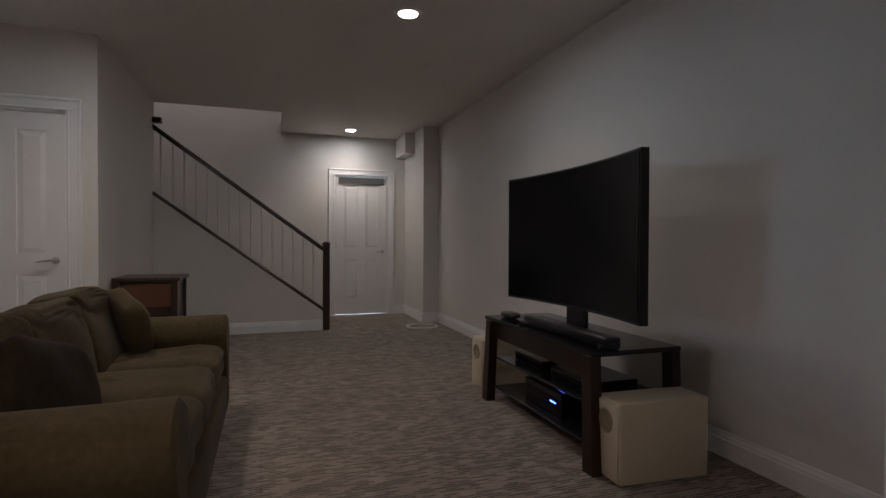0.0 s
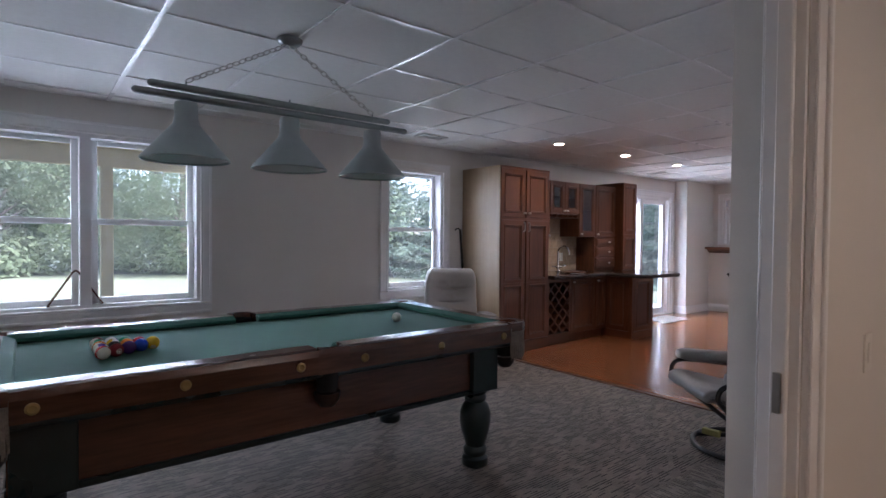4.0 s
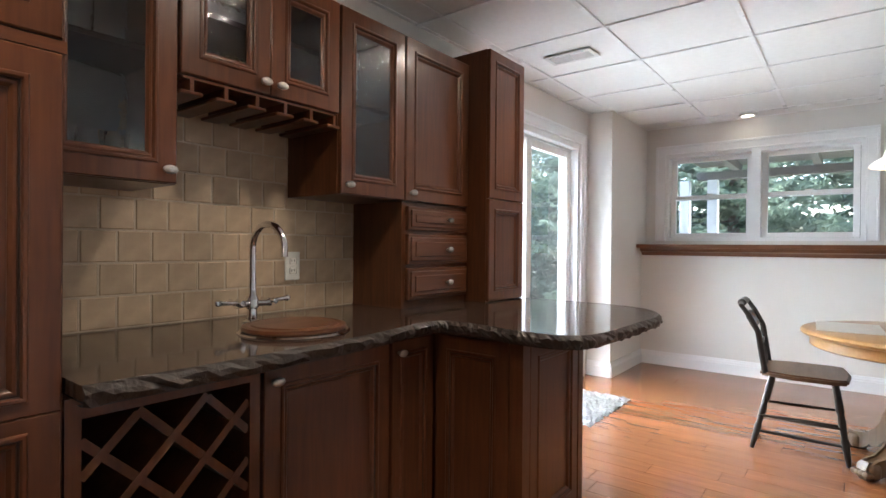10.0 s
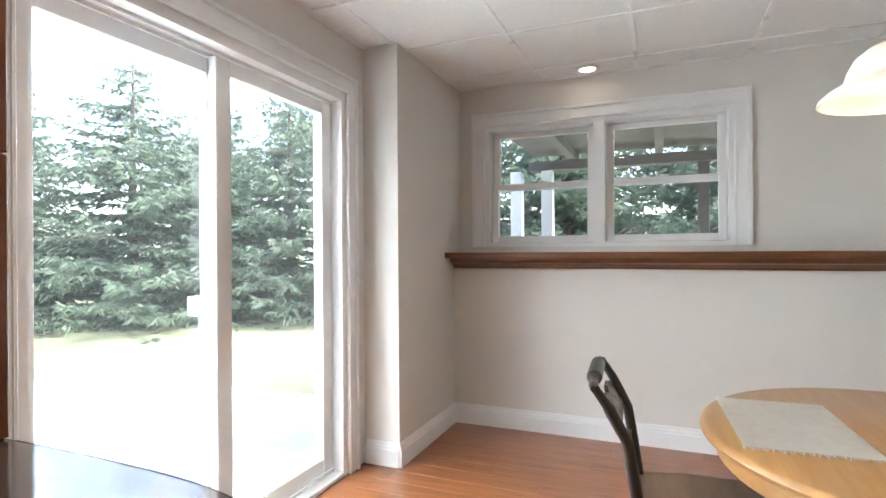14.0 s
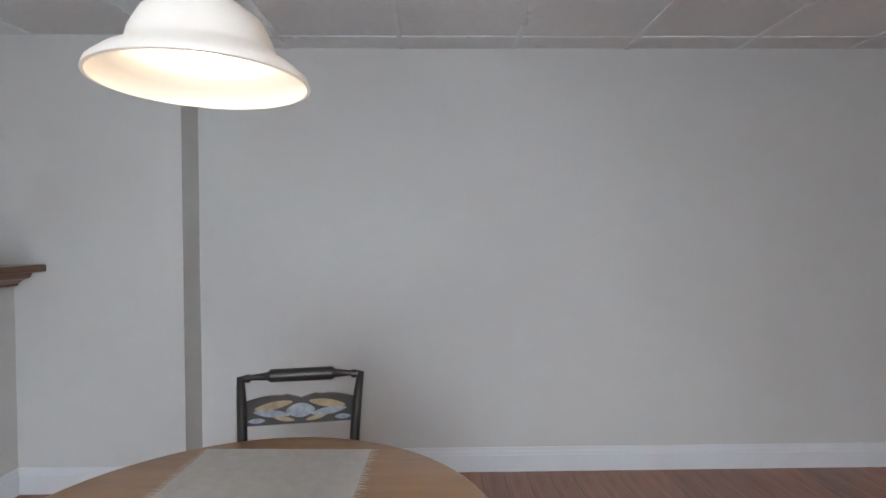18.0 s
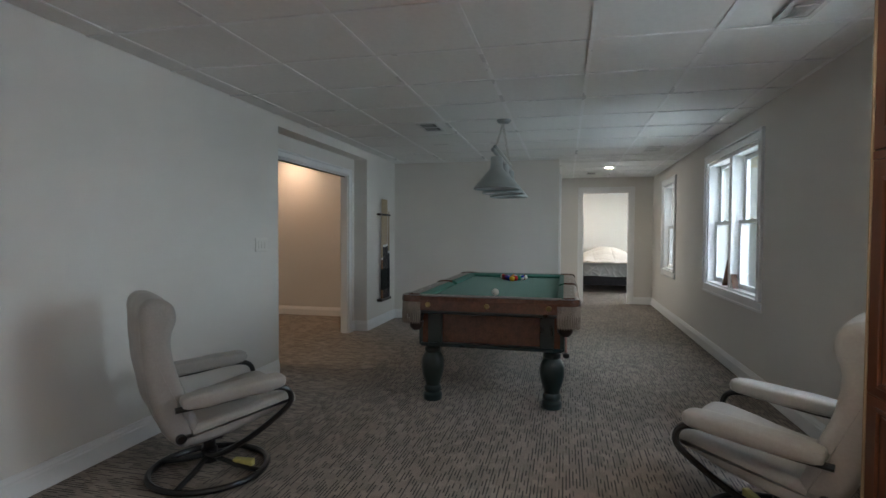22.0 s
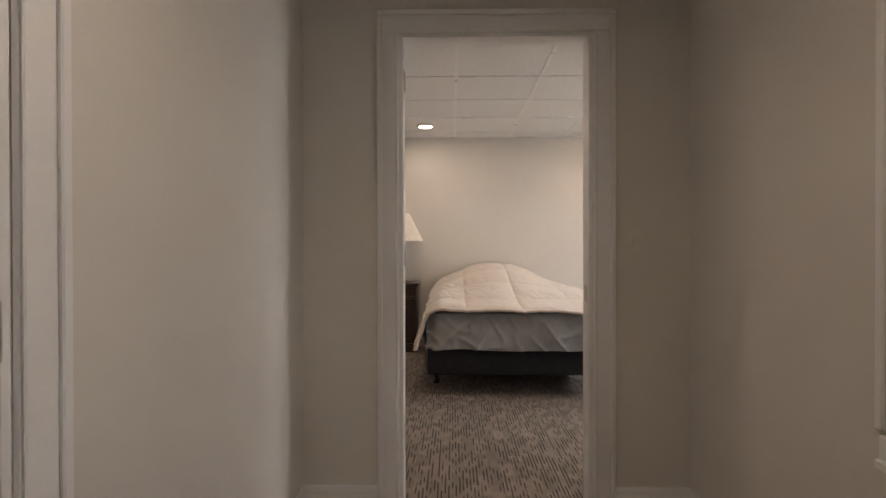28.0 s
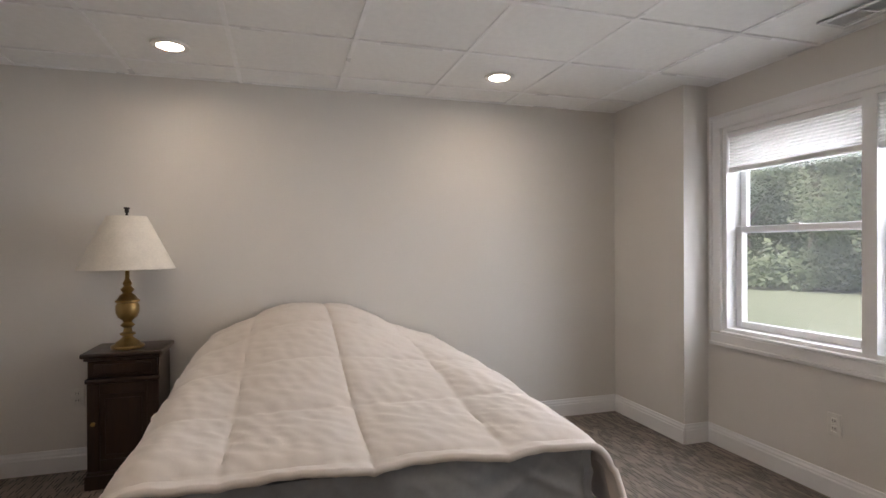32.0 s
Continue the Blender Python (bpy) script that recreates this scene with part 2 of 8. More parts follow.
def glass_mat(name, tint=(1, 1, 1), rough=0.0, bump=0.0):
    m = bpy.data.materials.new(name)
    m.use_nodes = True
    N, L = m.node_tree.nodes, m.node_tree.links
    p = N["Principled BSDF"]
    p.inputs["Base Color"].default_value = (*tint, 1)
    p.inputs["Roughness"].default_value, p.inputs["Transmission Weight"].default_value, p.inputs["IOR"].default_value = rough, 1.0, 1.45
    if bump:
        n, b, tc = N.new("ShaderNodeTexNoise"), N.new("ShaderNodeBump"), N.new("ShaderNodeTexCoord")
        n.inputs["Scale"].default_value, n.inputs["Detail"].default_value = 28, 2
        L.new(tc.outputs["Object"], n.inputs["Vector"])
        b.inputs["Strength"].default_value, b.inputs["Distance"].default_value = bump, 0.004
        L.new(n.outputs["Fac"], b.inputs["Height"])
        L.new(b.outputs["Normal"], p.inputs["Normal"])
    return m


def leafy(name, c1, c2, scale, thin=0.42):
    """Thin leaf or cloth that lets part of the light through."""
    m = mat(name, c1, c2, 0.8, scale=scale, big=0.4, spec=0.2)
    N, L = m.node_tree.nodes, m.node_tree.links
    p, out = N["Principled BSDF"], N["Material Output"]
    tr, mx = N.new("ShaderNodeBsdfTranslucent"), N.new("ShaderNodeMixShader")
    mx.inputs["Fac"].default_value = thin
    L.new(p.inputs["Base Color"].links[0].from_socket, tr.inputs["Color"])
    L.new(p.outputs["BSDF"], mx.inputs[1])
    L.new(tr.outputs["BSDF"], mx.inputs[2])
    L.new(mx.outputs["Shader"], out.inputs["Surface"])
    return m


def glow_mat(name, colour, strength):
    m = bpy.data.materials.new(name)
    m.use_nodes = True
    p = m.node_tree.nodes["Principled BSDF"]
    p.inputs["Base Color"].default_value = (0.9, 0.9, 0.88, 1)
    p.inputs["Emission Color"].default_value = (*colour, 1)
    p.inputs["Emission Strength"].default_value = strength
    return m


M_WALL = mat("wall_paint", (0.70, 0.675, 0.635), (0.67, 0.645, 0.605), 0.7, scale=160, bump=0.06, spec=0.3, big=0.01)
M_WHITE = mat("white_gloss_paint", (0.80, 0.80, 0.80), (0.77, 0.77, 0.765), 0.32, scale=60, bump=0.02, big=0.05)
M_DRYCEIL = mat("flat_ceiling_paint", (0.70, 0.68, 0.64), (0.67, 0.65, 0.61), 0.9, scale=120, bump=0.1, spec=0.2)
M_TILE = mat("ceiling_tile", (0.82, 0.82, 0.80), (0.76, 0.76, 0.74), 0.9, scale=240, bump=0.35, spec=0.2)
M_GRID = mat("ceiling_grid_metal", (0.86, 0.86, 0.85), None, 0.28, scale=20)
M_CARPET = carpet_mat("loop_carpet", (0.016, 0.013, 0.0105), (0.225, 0.188, 0.157))
M_CARPET2 = carpet_mat("loop_carpet_cross_roll", (0.032, 0.026, 0.021), (0.275, 0.23, 0.19), 90)
M_FLOOR = mat("cherry_floor", (0.320, 0.118, 0.042), (0.212, 0.070, 0.024), 0.22, scale=9, stretch=(9, 0.6, 9), vary=0.13, coat=0.35, bump=0.02, big=0.3)
M_FLOORGAP = mat("floor_joint", (0.05, 0.02, 0.01), None, 0.8)
M_CAB = mat("cherry_cabinet", (0.128, 0.043, 0.017), (0.066, 0.022, 0.009), 0.29, scale=11, stretch=(7, 7, 0.5), bump=0.03, spec=0.35, coat=0.16, big=0.3, vary=0.08)
M_CABX = mat("cherry_cabinet_rail", (0.128, 0.043, 0.017), (0.066, 0.022, 0.009), 0.29, scale=11, stretch=(0.5, 7, 7), bump=0.03, spec=0.35, coat=0.16, big=0.3)
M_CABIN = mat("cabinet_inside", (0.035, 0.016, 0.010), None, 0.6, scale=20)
M_CABSIDE = mat("cabinet_side_veneer", (0.36, 0.255, 0.155), (0.30, 0.20, 0.115), 0.4, scale=9, stretch=(6, 6, 0.4), bump=0.02, big=0.3)
M_GRANITE = mat("brown_granite", (0.074, 0.050, 0.038), (0.022, 0.014, 0.011), 0.09, scale=210, spec=0.6, big=0.05)
M_GRANEDGE = mat("chiselled_granite", (0.050, 0.033, 0.023), (0.014, 0.010, 0.008), 0.5, scale=70, bump=0.9)
M_TRAV = mat("tumbled_travertine", (0.58, 0.44, 0.295), (0.37, 0.27, 0.18), 0.6, scale=13, bump=0.4, vary=0.11, big=0.45)
M_GROUT = mat("grout", (0.58, 0.48, 0.36), None, 0.9, scale=80, bump=0.3)
M_CHROME = mat("chrome", (0.85, 0.85, 0.87), None, 0.09, metal=1.0)
M_NICKEL = mat("brushed_nickel", (0.60, 0.58, 0.54), None, 0.3, metal=1.0)
M_DARKMETAL = mat("dark_metal", (0.05, 0.045, 0.04), None, 0.4, metal=0.8)
M_GLASS = glass_mat("clear_glass")


def hazed_glass(name, veil):
    """Clear glass with a little translucent white mixed in, which paints a haze over the view."""
    m = glass_mat(name)
    N, L = m.node_tree.nodes, m.node_tree.links
    film, blend = N.new("ShaderNodeBsdfTranslucent"), N.new("ShaderNodeMixShader")
    film.inputs["Color"].default_value, blend.inputs["Fac"].default_value = (0.92, 0.95, 0.97, 1), veil
    L.new(N["Principled BSDF"].outputs["BSDF"], blend.inputs[1])
    L.new(film.outputs["BSDF"], blend.inputs[2])
    L.new(blend.outputs["Shader"], N["Material Output"].inputs["Surface"])
    return m


# the haze over the outside view is mixed into these panes
M_PANE = hazed_glass("hazed_window_glass", 0.011)
M_DOORPANE = hazed_glass("patio_door_glass", 0.004)
M_RAIN = glass_mat("rain_glass", (0.86, 0.9, 0.9), 0.06, 0.8)
M_FELT = mat("green_felt", (0.040, 0.150, 0.108), (0.033, 0.125, 0.090), 0.95, scale=420, bump=0.25, spec=0.1, sheen=0.12)
M_MAHOG = mat("mahogany_rail", (0.125, 0.050, 0.027), (0.058, 0.023, 0.013), 0.25, scale=12, stretch=(0.6, 6, 6), coat=0.4, big=0.3)
M_GREENWOOD = mat("dark_green_paint", (0.010, 0.024, 0.024), (0.006, 0.016, 0.016), 0.28, scale=30, coat=0.3)
M_BLACKWOOD = mat("black_painted_wood", (0.012, 0.011, 0.010), (0.03, 0.024, 0.018), 0.3, scale=18, big=0.2)
M_SEATWOOD = mat("worn_seat_wood", (0.17, 0.095, 0.05), (0.10, 0.055, 0.03), 0.35, scale=10, stretch=(1, 8, 8), big=0.3)
M_OAK = mat("honey_oak", (0.43, 0.235, 0.085), (0.33, 0.165, 0.055), 0.3, scale=9, stretch=(0.7, 8, 8), coat=0.25, bump=0.02, big=0.3)
M_OAKDARK = mat("aged_oak", (0.19, 0.115, 0.062), (0.11, 0.065, 0.034), 0.38, scale=11, stretch=(6, 6, 0.6), bump=0.05, coat=0.1, big=0.3)
M_TRIMWOOD = mat("stained_trim_wood", (0.17, 0.068, 0.026), (0.10, 0.036, 0.014), 0.3, scale=9, stretch=(8, 0.6, 8), coat=0.2, big=0.3)
M_LINEN = mat("woven_linen", (0.86, 0.84, 0.80), (0.74, 0.72, 0.67), 0.95, scale=260, bump=0.6, spec=0.1)
M_LEATHER = mat("grey_leather", (0.36, 0.34, 0.315), (0.31, 0.29, 0.27), 0.42, scale=90, bump=0.22, big=0.06)
M_BLACKSTEEL = mat("black_steel", (0.012, 0.012, 0.012), None, 0.3, spec=0.5)
M_SOFA = mat("olive_microsuede", (0.088, 0.066, 0.031), (0.054, 0.040, 0.018), 0.95, scale=46, bump=0.3, sheen=0.06, spec=0.15, big=0.08)
M_SOFADARK = mat("brown_cushion_cloth", (0.034, 0.025, 0.017), (0.022, 0.016, 0.011), 0.95, scale=50, bump=0.3, sheen=0.05, spec=0.1)
M_TVBLACK = mat("screen_black", (0.003, 0.003, 0.004), None, 0.18, scale=5, spec=0.2)
M_BLACKPLASTIC = mat("black_plastic", (0.010, 0.010, 0.011), None, 0.35)
M_CREAM = mat("cream_plastic", (0.62, 0.55, 0.42), (0.58, 0.51, 0.38), 0.45, scale=40)
M_ESPRESSO = mat("espresso_wood", (0.030, 0.014, 0.010), (0.018, 0.009, 0.007), 0.35, scale=12, stretch=(0.6, 6, 6))
M_SHADE = mat("galvanised_shade", (0.46, 0.50, 0.50), (0.38, 0.42, 0.42), 0.36, metal=0.7, scale=14)
M_STEEL = mat("brushed_steel", (0.34, 0.37, 0.37), None, 0.35, metal=0.9)
M_COMFORT = mat("cream_comforter", (0.76, 0.70, 0.645), (0.72, 0.66, 0.60), 0.85, scale=34, bump=0.18, sheen=0.2, spec=0.15, big=0.1)
M_SHEET = mat("grey_bedsheet", (0.32, 0.34, 0.36), (0.27, 0.29, 0.31), 0.8, scale=40, bump=0.12, sheen=0.2, spec=0.2, big=0.1)
M_BOXSPRING = mat("navy_box_spring", (0.012, 0.014, 0.022), (0.008, 0.010, 0.016), 0.85, scale=180, bump=0.3)
M_WALNUT = mat("dark_walnut", (0.050, 0.026, 0.016), (0.026, 0.013, 0.009), 0.35, scale=13, stretch=(5, 5, 0.6), coat=0.15, big=0.3)
M_BRASS = mat("antique_brass", (0.46, 0.32, 0.13), (0.26, 0.17, 0.065), 0.28, metal=1.0, scale=20)
M_LAMPSHADE = mat("ivory_lampshade", (0.80, 0.75, 0.66), None, 0.9, scale=90, bump=0.1)
M_PINE = mat("honey_pine", (0.52, 0.235, 0.065), (0.42, 0.17, 0.045), 0.4, scale=9, stretch=(0.6, 6, 6), coat=0.15, big=0.3)
M_PLATE = mat("ivory_plastic", (0.74, 0.72, 0.67), None, 0.35)
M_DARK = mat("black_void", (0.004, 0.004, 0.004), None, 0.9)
M_RUG = mat("pale_rag_rug", (0.62, 0.60, 0.56), (0.36, 0.35, 0.33), 0.95, scale=60, bump=0.9)
M_GRASS = mat("lawn_grass", (0.075, 0.094, 0.052), (0.112, 0.126, 0.082), 0.95, scale=3.0, bump=0.6, big=0.05)
M_PATIO = mat("pale_concrete", (0.62, 0.61, 0.58), (0.54, 0.53, 0.50), 0.85, scale=30, bump=0.2)
M_SIDING = mat("pale_grey_siding", (0.62, 0.65, 0.64), (0.58, 0.61, 0.60), 0.55, scale=30)
M_DECK = mat("deck_lumber", (0.62, 0.50, 0.29), (0.50, 0.39, 0.21), 0.7, scale=10, stretch=(6, 1, 6), bump=0.15, vary=0.15)
M_SPRUCE = leafy("spruce_needles", (0.100, 0.150, 0.105), (0.150, 0.195, 0.150), 2.0)
M_LEAF = leafy("summer_leaves", (0.105, 0.145, 0.080), (0.160, 0.190, 0.115), 1.2)
M_BARK = mat("grey_bark", (0.10, 0.08, 0.062), (0.06, 0.048, 0.038), 0.9, scale=18, bump=0.8, stretch=(4, 4, 0.6))
M_LENS = glow_mat("lamp_lens", (1.0, 0.86, 0.68), 26)
M_LENSWEAK = glow_mat("weak_lamp_lens", (1.0, 0.86, 0.68), 1.2)
M_BULB = glow_mat("warm_bulb", (1.0, 0.83, 0.60), 4)
M_TRIM = mat("lamp_trim_white", (0.72, 0.70, 0.66), None, 0.4)
M_FABRICSHADE = leafy("shade_fabric", (0.90, 0.90, 0.89), (0.87, 0.87, 0.86), 60.0, 0.13)
M_SLATEGREY = mat("grey_porch_ceiling", (0.16, 0.15, 0.14), (0.12, 0.115, 0.11), 0.7, scale=12, stretch=(0.6, 6, 6))
M_MULCH = mat("bark_mulch", (0.09, 0.055, 0.035), (0.16, 0.11, 0.075), 0.95, scale=14, bump=0.9)
M_SOFFIT = mat("vinyl_white", (0.74, 0.75, 0.74), None, 0.5, scale=30)
M_LINING = mat("silver_lining", (0.80, 0.80, 0.80), (0.7, 0.7, 0.71), 0.5, metal=0.35, scale=12)

# ---- walls, floors, ceilings ----
CEIL, TVCEIL, BEDCEIL = 2.29, 2.615, 2.36
H = 2.75


def wall_x(x0, x1, y0, y1, z0, z1, holes=()):
    """A wall that runs along x, with holes (a, b, low, high) through it."""
    bm, at = B(), x0
    for a, b, lo, hi in sorted(holes):
        if a > at:
            box(bm, at, a, y0, y1, z0, z1)
        if lo > z0:
            box(bm, a, b, y0, y1, z0, lo)
        if hi < z1:
            box(bm, a, b, y0, y1, hi, z1)
        at = b
    if x1 > at:
        box(bm, at, x1, y0, y1, z0, z1)
    return bm


def wall_y(x0, x1, y0, y1, z0, z1, holes=()):
    bm = wall_x(y0, y1, x0, x1, z0, z1, holes)
    for v in bm.verts:
        v.co.x, v.co.y = v.co.y, v.co.x
    return bm


W0, W1, W2 = (-1.18, -0.31, 0.72, 2.02), (1.475, 3.06, 0.73, 2.03), (4.895, 5.64, 0.715, 2.015)
SLIDE = (9.12, 10.66, 0.0, 2.0)
W3 = (4.63, 6.16, 1.19, 2.02)
W4 = (-5.13, -3.36, 0.75, 2.06)
PAINT = "greige painted drywall"
setting("wall_north", wall_x(-2.26, 10.836, 6.56, 6.76, 0, H, (W0, W1, W2, SLIDE)), M_WALL, PAINT + " wall with windows and a patio door", "wall")
setting("wall_north_jog", box(B(), 10.836, 11.97, 6.345, 6.76, 0, H), M_WALL, PAINT + " jog beside the patio door", "wall")
setting("wall_east_lower", box(B(), 11.66, 11.97, 2.745, 6.345, 0, 1.10), M_WALL, PAINT + " half wall below the wooden ledge", "wall")
setting("wall_east_upper", wall_y(11.80, 11.97, 2.745, 6.345, 1.10, H, ((4.63, 6.16, 1.19, 2.02),)), M_WALL, PAINT + " wall above the ledge with a window", "wall")
setting("wall_south", wall_x(3.56, 10.82, 2.30, 2.555, 0, H), M_WALL, "long " + PAINT + " wall of the games room", "wall")
setting("wall_south_jog", box(B(), 10.82, 11.97, 2.30, 2.745, 0, H), M_WALL, PAINT + " pilaster beside the ledge", "wall")
setting("wall_south_head", box(B(), 1.42, 3.56, 2.38, 2.555, 2.2, H), M_WALL, PAINT + " header over the pocket door recess", "wall")
setting("wall_south_recess", wall_x(1.42, 3.56, 2.30, 2.38, 0, H, ((1.62, 3.355, 0, 1.98),)), M_WALL, PAINT + " recess around the pocket door opening", "wall")
setting("wall_south_west", box(B(), 0.28, 1.42, 2.30, 2.555, 0, H), M_WALL, PAINT + " wall beside the cue rack", "wall")
setting("wall_west", box(B(), 0.18, 0.30, 2.555, 4.943, 0, H), M_WALL, PAINT + " wall behind the pool table", "wall")
setting("wall_hall_south", wall_x(-2.26, 0.18, 4.82, 4.943, 0, H, ((-0.79, -0.03, 0, 2.03),)), M_WALL, PAINT + " hall wall with a white door", "wall")
setting("wall_hall_west", wall_y(-2.36, -2.26, 4.04, 8.57, 0, H, ((5.348, 6.158, 0, 2.03),)), M_WALL, PAINT + " wall with the bedroom doorway", "wall")
setting("wall_bedroom_south", wall_x(-6.13, -2.36, 3.92, 4.04, 0, H, ((-5.66, -3.96, 0, 2.03),)), M_WALL, PAINT + " bedroom wall around the closet", "wall")
setting("wall_bedroom_west", box(B(), -6.13, -6.01, 4.04, 8.375, 0, H), M_WALL, PAINT + " wall behind the bed", "wall")
setting("wall_bedroom_jog", box(B(), -6.13, -5.256, 8.375, 8.77, 0, H), M_WALL, PAINT + " jog in the bedroom corner", "wall")
setting("wall_bedroom_north", wall_x(-5.256, -2.26, 8.57, 8.77, 0, H, (W4,)), M_WALL, PAINT + " bedroom wall with a window", "wall")
setting("wall_closet_back", box(B(), -5.8, -3.8, 3.3, 3.4, 0, H), M_WALL, "closet back wall", "wall")
setting("wall_tv", box(B(), 0.28, 7.98, -2.33, -2.21, 0, 3.0), M_WALL, PAINT + " wall behind the television", "wall")
setting("wall_tv_west", wall_y(0.28, 0.40, -2.21, 2.30, 0, 3.0, ((-0.55, 0.40, 0, 2.03),)), M_WALL, PAINT + " wall with the bathroom doorway", "wall")
setting("wall_tv_east", wall_y(7.86, 7.98, -2.21, 2.30, 0, 5.2, ((-1.74, -0.95, 0, 2.05),)), M_WALL, PAINT + " wall beside the stairs", "wall")
setting("wall_tv_chase", box(box(B(), 6.85, 7.86, -2.21, -2.0, 0, 2.9), 7.3, 7.86, -2.0, -1.86, 2.33, 2.9), M_WALL, PAINT + " boxed chase in the corner", "wall")
setting("wall_closet", wall_y(4.65, 4.76, 1.18, 2.30, 0, 3.0, ((1.37, 2.115, 0, 2.03),)), M_WALL, PAINT + " closet wall with a white door", "wall")
setting("wall_closet_side", box(B(), 4.76, 6.62, 1.18, 1.29, 0, 3.0), M_WALL, PAINT + " side wall of the closet", "wall")
setting("wall_stair_side", box(B(), 6.62, 6.72, 1.18, 2.30, 0, 5.2), M_WALL, PAINT + " wall beside the upper stairs", "wall")
setting("wall_stair_end", box(B(), 6.72, 7.86, 2.30, 2.4, 0, 5.2), M_WALL, "stairwell end wall", "wall")
setting("wall_stair_upper", box(box(B(), 6.62, 6.72, -0.2, 1.18, 2.63, 5.2), 6.72, 7.86, -0.30, -0.2, 2.63, 5.2), M_WALL, "stairwell upper walls", "wall")
setting("wall_bath", box(box(box(B(), -2.1, -2.0, -1.5, 1.5, 0, H), -2.0, 0.28, -1.5, -1.4, 0, H), -2.0, 0.28, 1.4, 1.5, 0, H), mat("bathroom_paint", (0.72, 0.60, 0.42), None, 0.6), "warm cream bathroom walls", "wall")
bm = B()
pr = [(-0.66, 0), (1.18, 0), (1.18, 1.585), (-0.66, 0.225)]
lo = [bm.verts.new((6.62, y, z)) for y, z in pr]
hi = [bm.verts.new((6.71, y, z)) for y, z in pr]
bm.faces.new(lo)
bm.faces.new(hi[::-1])
for i in range(4):
    bm.faces.new((lo[i], hi[i], hi[(i + 1) % 4], lo[(i + 1) % 4]))
setting("wall_stair_knee", bm, M_WALL, PAINT + " knee wall under the stair rail", "wall")

setting("ceiling_tv", box(box(B(), 0.28, 6.62, -2.33, 2.30, TVCEIL, TVCEIL + 0.1), 6.62, 7.98, -2.33, -0.2, TVCEIL, TVCEIL + 0.1), M_DRYCEIL, "flat painted drywall ceiling of the television room", "ceiling")
setting("ceiling_stairwell", box(B(), 6.62, 7.98, -0.3, 2.4, 5.2, 5.3), M_DRYCEIL, "ceiling above the stairs", "ceiling")
setting("ceiling_bath", box(B(), -2.1, 0.28, -1.5, 1.5, 2.45, 2.55), M_DRYCEIL, "bathroom ceiling", "ceiling")


def grid_ceiling(name, x0, x1, y0, y1, z, ox, oy, label):
    """Lay-in tiles on a metal grid, 0.61 m each way, in one mesh."""
    bm, s, g = B(), 0.61, 0.012
    xs = [x for x in (ox + s * k for k in range(-30, 30)) if x0 < x < x1]
    ys = [y for y in (oy + s * k for k in range(-30, 30)) if y0 < y < y1]
    rnd = random.Random(5)
    for a, b in zip([x0] + xs, xs + [x1]):
        for c, d in zip([y0] + ys, ys + [y1]):
            dz = rnd.uniform(0.0, 0.003)
            box(bm, a + g, b - g, c + g, d - g, z + 0.005 + dz, z + 0.02)
    me = bpy.data.meshes.new(name)
    n = len(bm.faces)
    for x in xs:
        box(bm, x - g, x + g, y0, y1, z, z + 0.03)
    for y in ys:
        box(bm, x0, x1, y - g, y + g, z + 0.0012, z + 0.03)
    for f in (x0 + g, x1 - g):
        box(bm, f - g, f + g, y0, y1, z + 0.0024, z + 0.03)
    for f in (y0 + g, y1 - g):
        box(bm, x0, x1, f - g, f + g, z + 0.0036, z + 0.03)
    box(bm, x0, x1, y0, y1, z + 0.03, z + 0.1)
    bm.faces.ensure_lookup_table()
    for f in bm.faces[n:]:
        f.material_index = 1
    bm.to_mesh(me)
    bm.free()
    me.materials.append(M_TILE)
    me.materials.append(M_GRID)
    tagged(new(name, me), label, "ceiling", "", "structure")


grid_ceiling("ceiling_main", 0.30, 11.80, 2.38, 6.56, CEIL, 8.51, 5.77, "white lay-in tile ceiling of the games room")
grid_ceiling("ceiling_hall", -2.26, 0.30, 4.943, 6.56, CEIL, 8.51, 5.77, "white lay-in tile ceiling of the hall")
grid_ceiling("ceiling_bedroom", -6.01, -2.36, 4.04, 8.57, BEDCEIL, -5.10, 5.60, "white lay-in tile ceiling of the bedroom")

for nm, r in (("floor_carpet_games", (0.18, 5.96, 3.27, 5.81)), ("floor_carpet_north", (0.18, 5.96, 5.81, 6.7)), ("floor_carpet_hall", (-2.26, 0.18, 4.82, 6.7)), ("floor_carpet_bedroom", (-6.1, -2.26, 3.9, 8.7))):
    setting(nm, box(B(), r[0], r[1], r[2], r[3], -0.05, 0.0), M_CARPET, "brown and grey loop carpet", "carpet")
for nm, r in (("floor_carpet_tv", (0.28, 7.98, -2.33, 2.30)), ("floor_carpet_south", (0.18, 5.96, 2.30, 3.27))):
    setting(nm, box(B(), r[0], r[1], r[2], r[3], -0.05, 0.0), M_CARPET2, "brown loop carpet laid crosswise, a little paler", "carpet")
setting("floor_bath", box(B(), -2.1, 0.28, -1.5, 1.5, -0.05, 0.0), mat("bath_tile", (0.5, 0.42, 0.32), None, 0.4), "beige bathroom floor", "floor")
setting("floor_under", box(B(), 5.96, 11.9, 2.3, 6.75, -0.06, -0.004), M_FLOORGAP, "dark subfloor under the planks", "floor")
setting("threshold", soft_box(5.93, 5.975, 2.57, 6.0, 0.0, 0.009, 0.003), M_TRIMWOOD, "wooden strip between carpet and planks", "threshold")

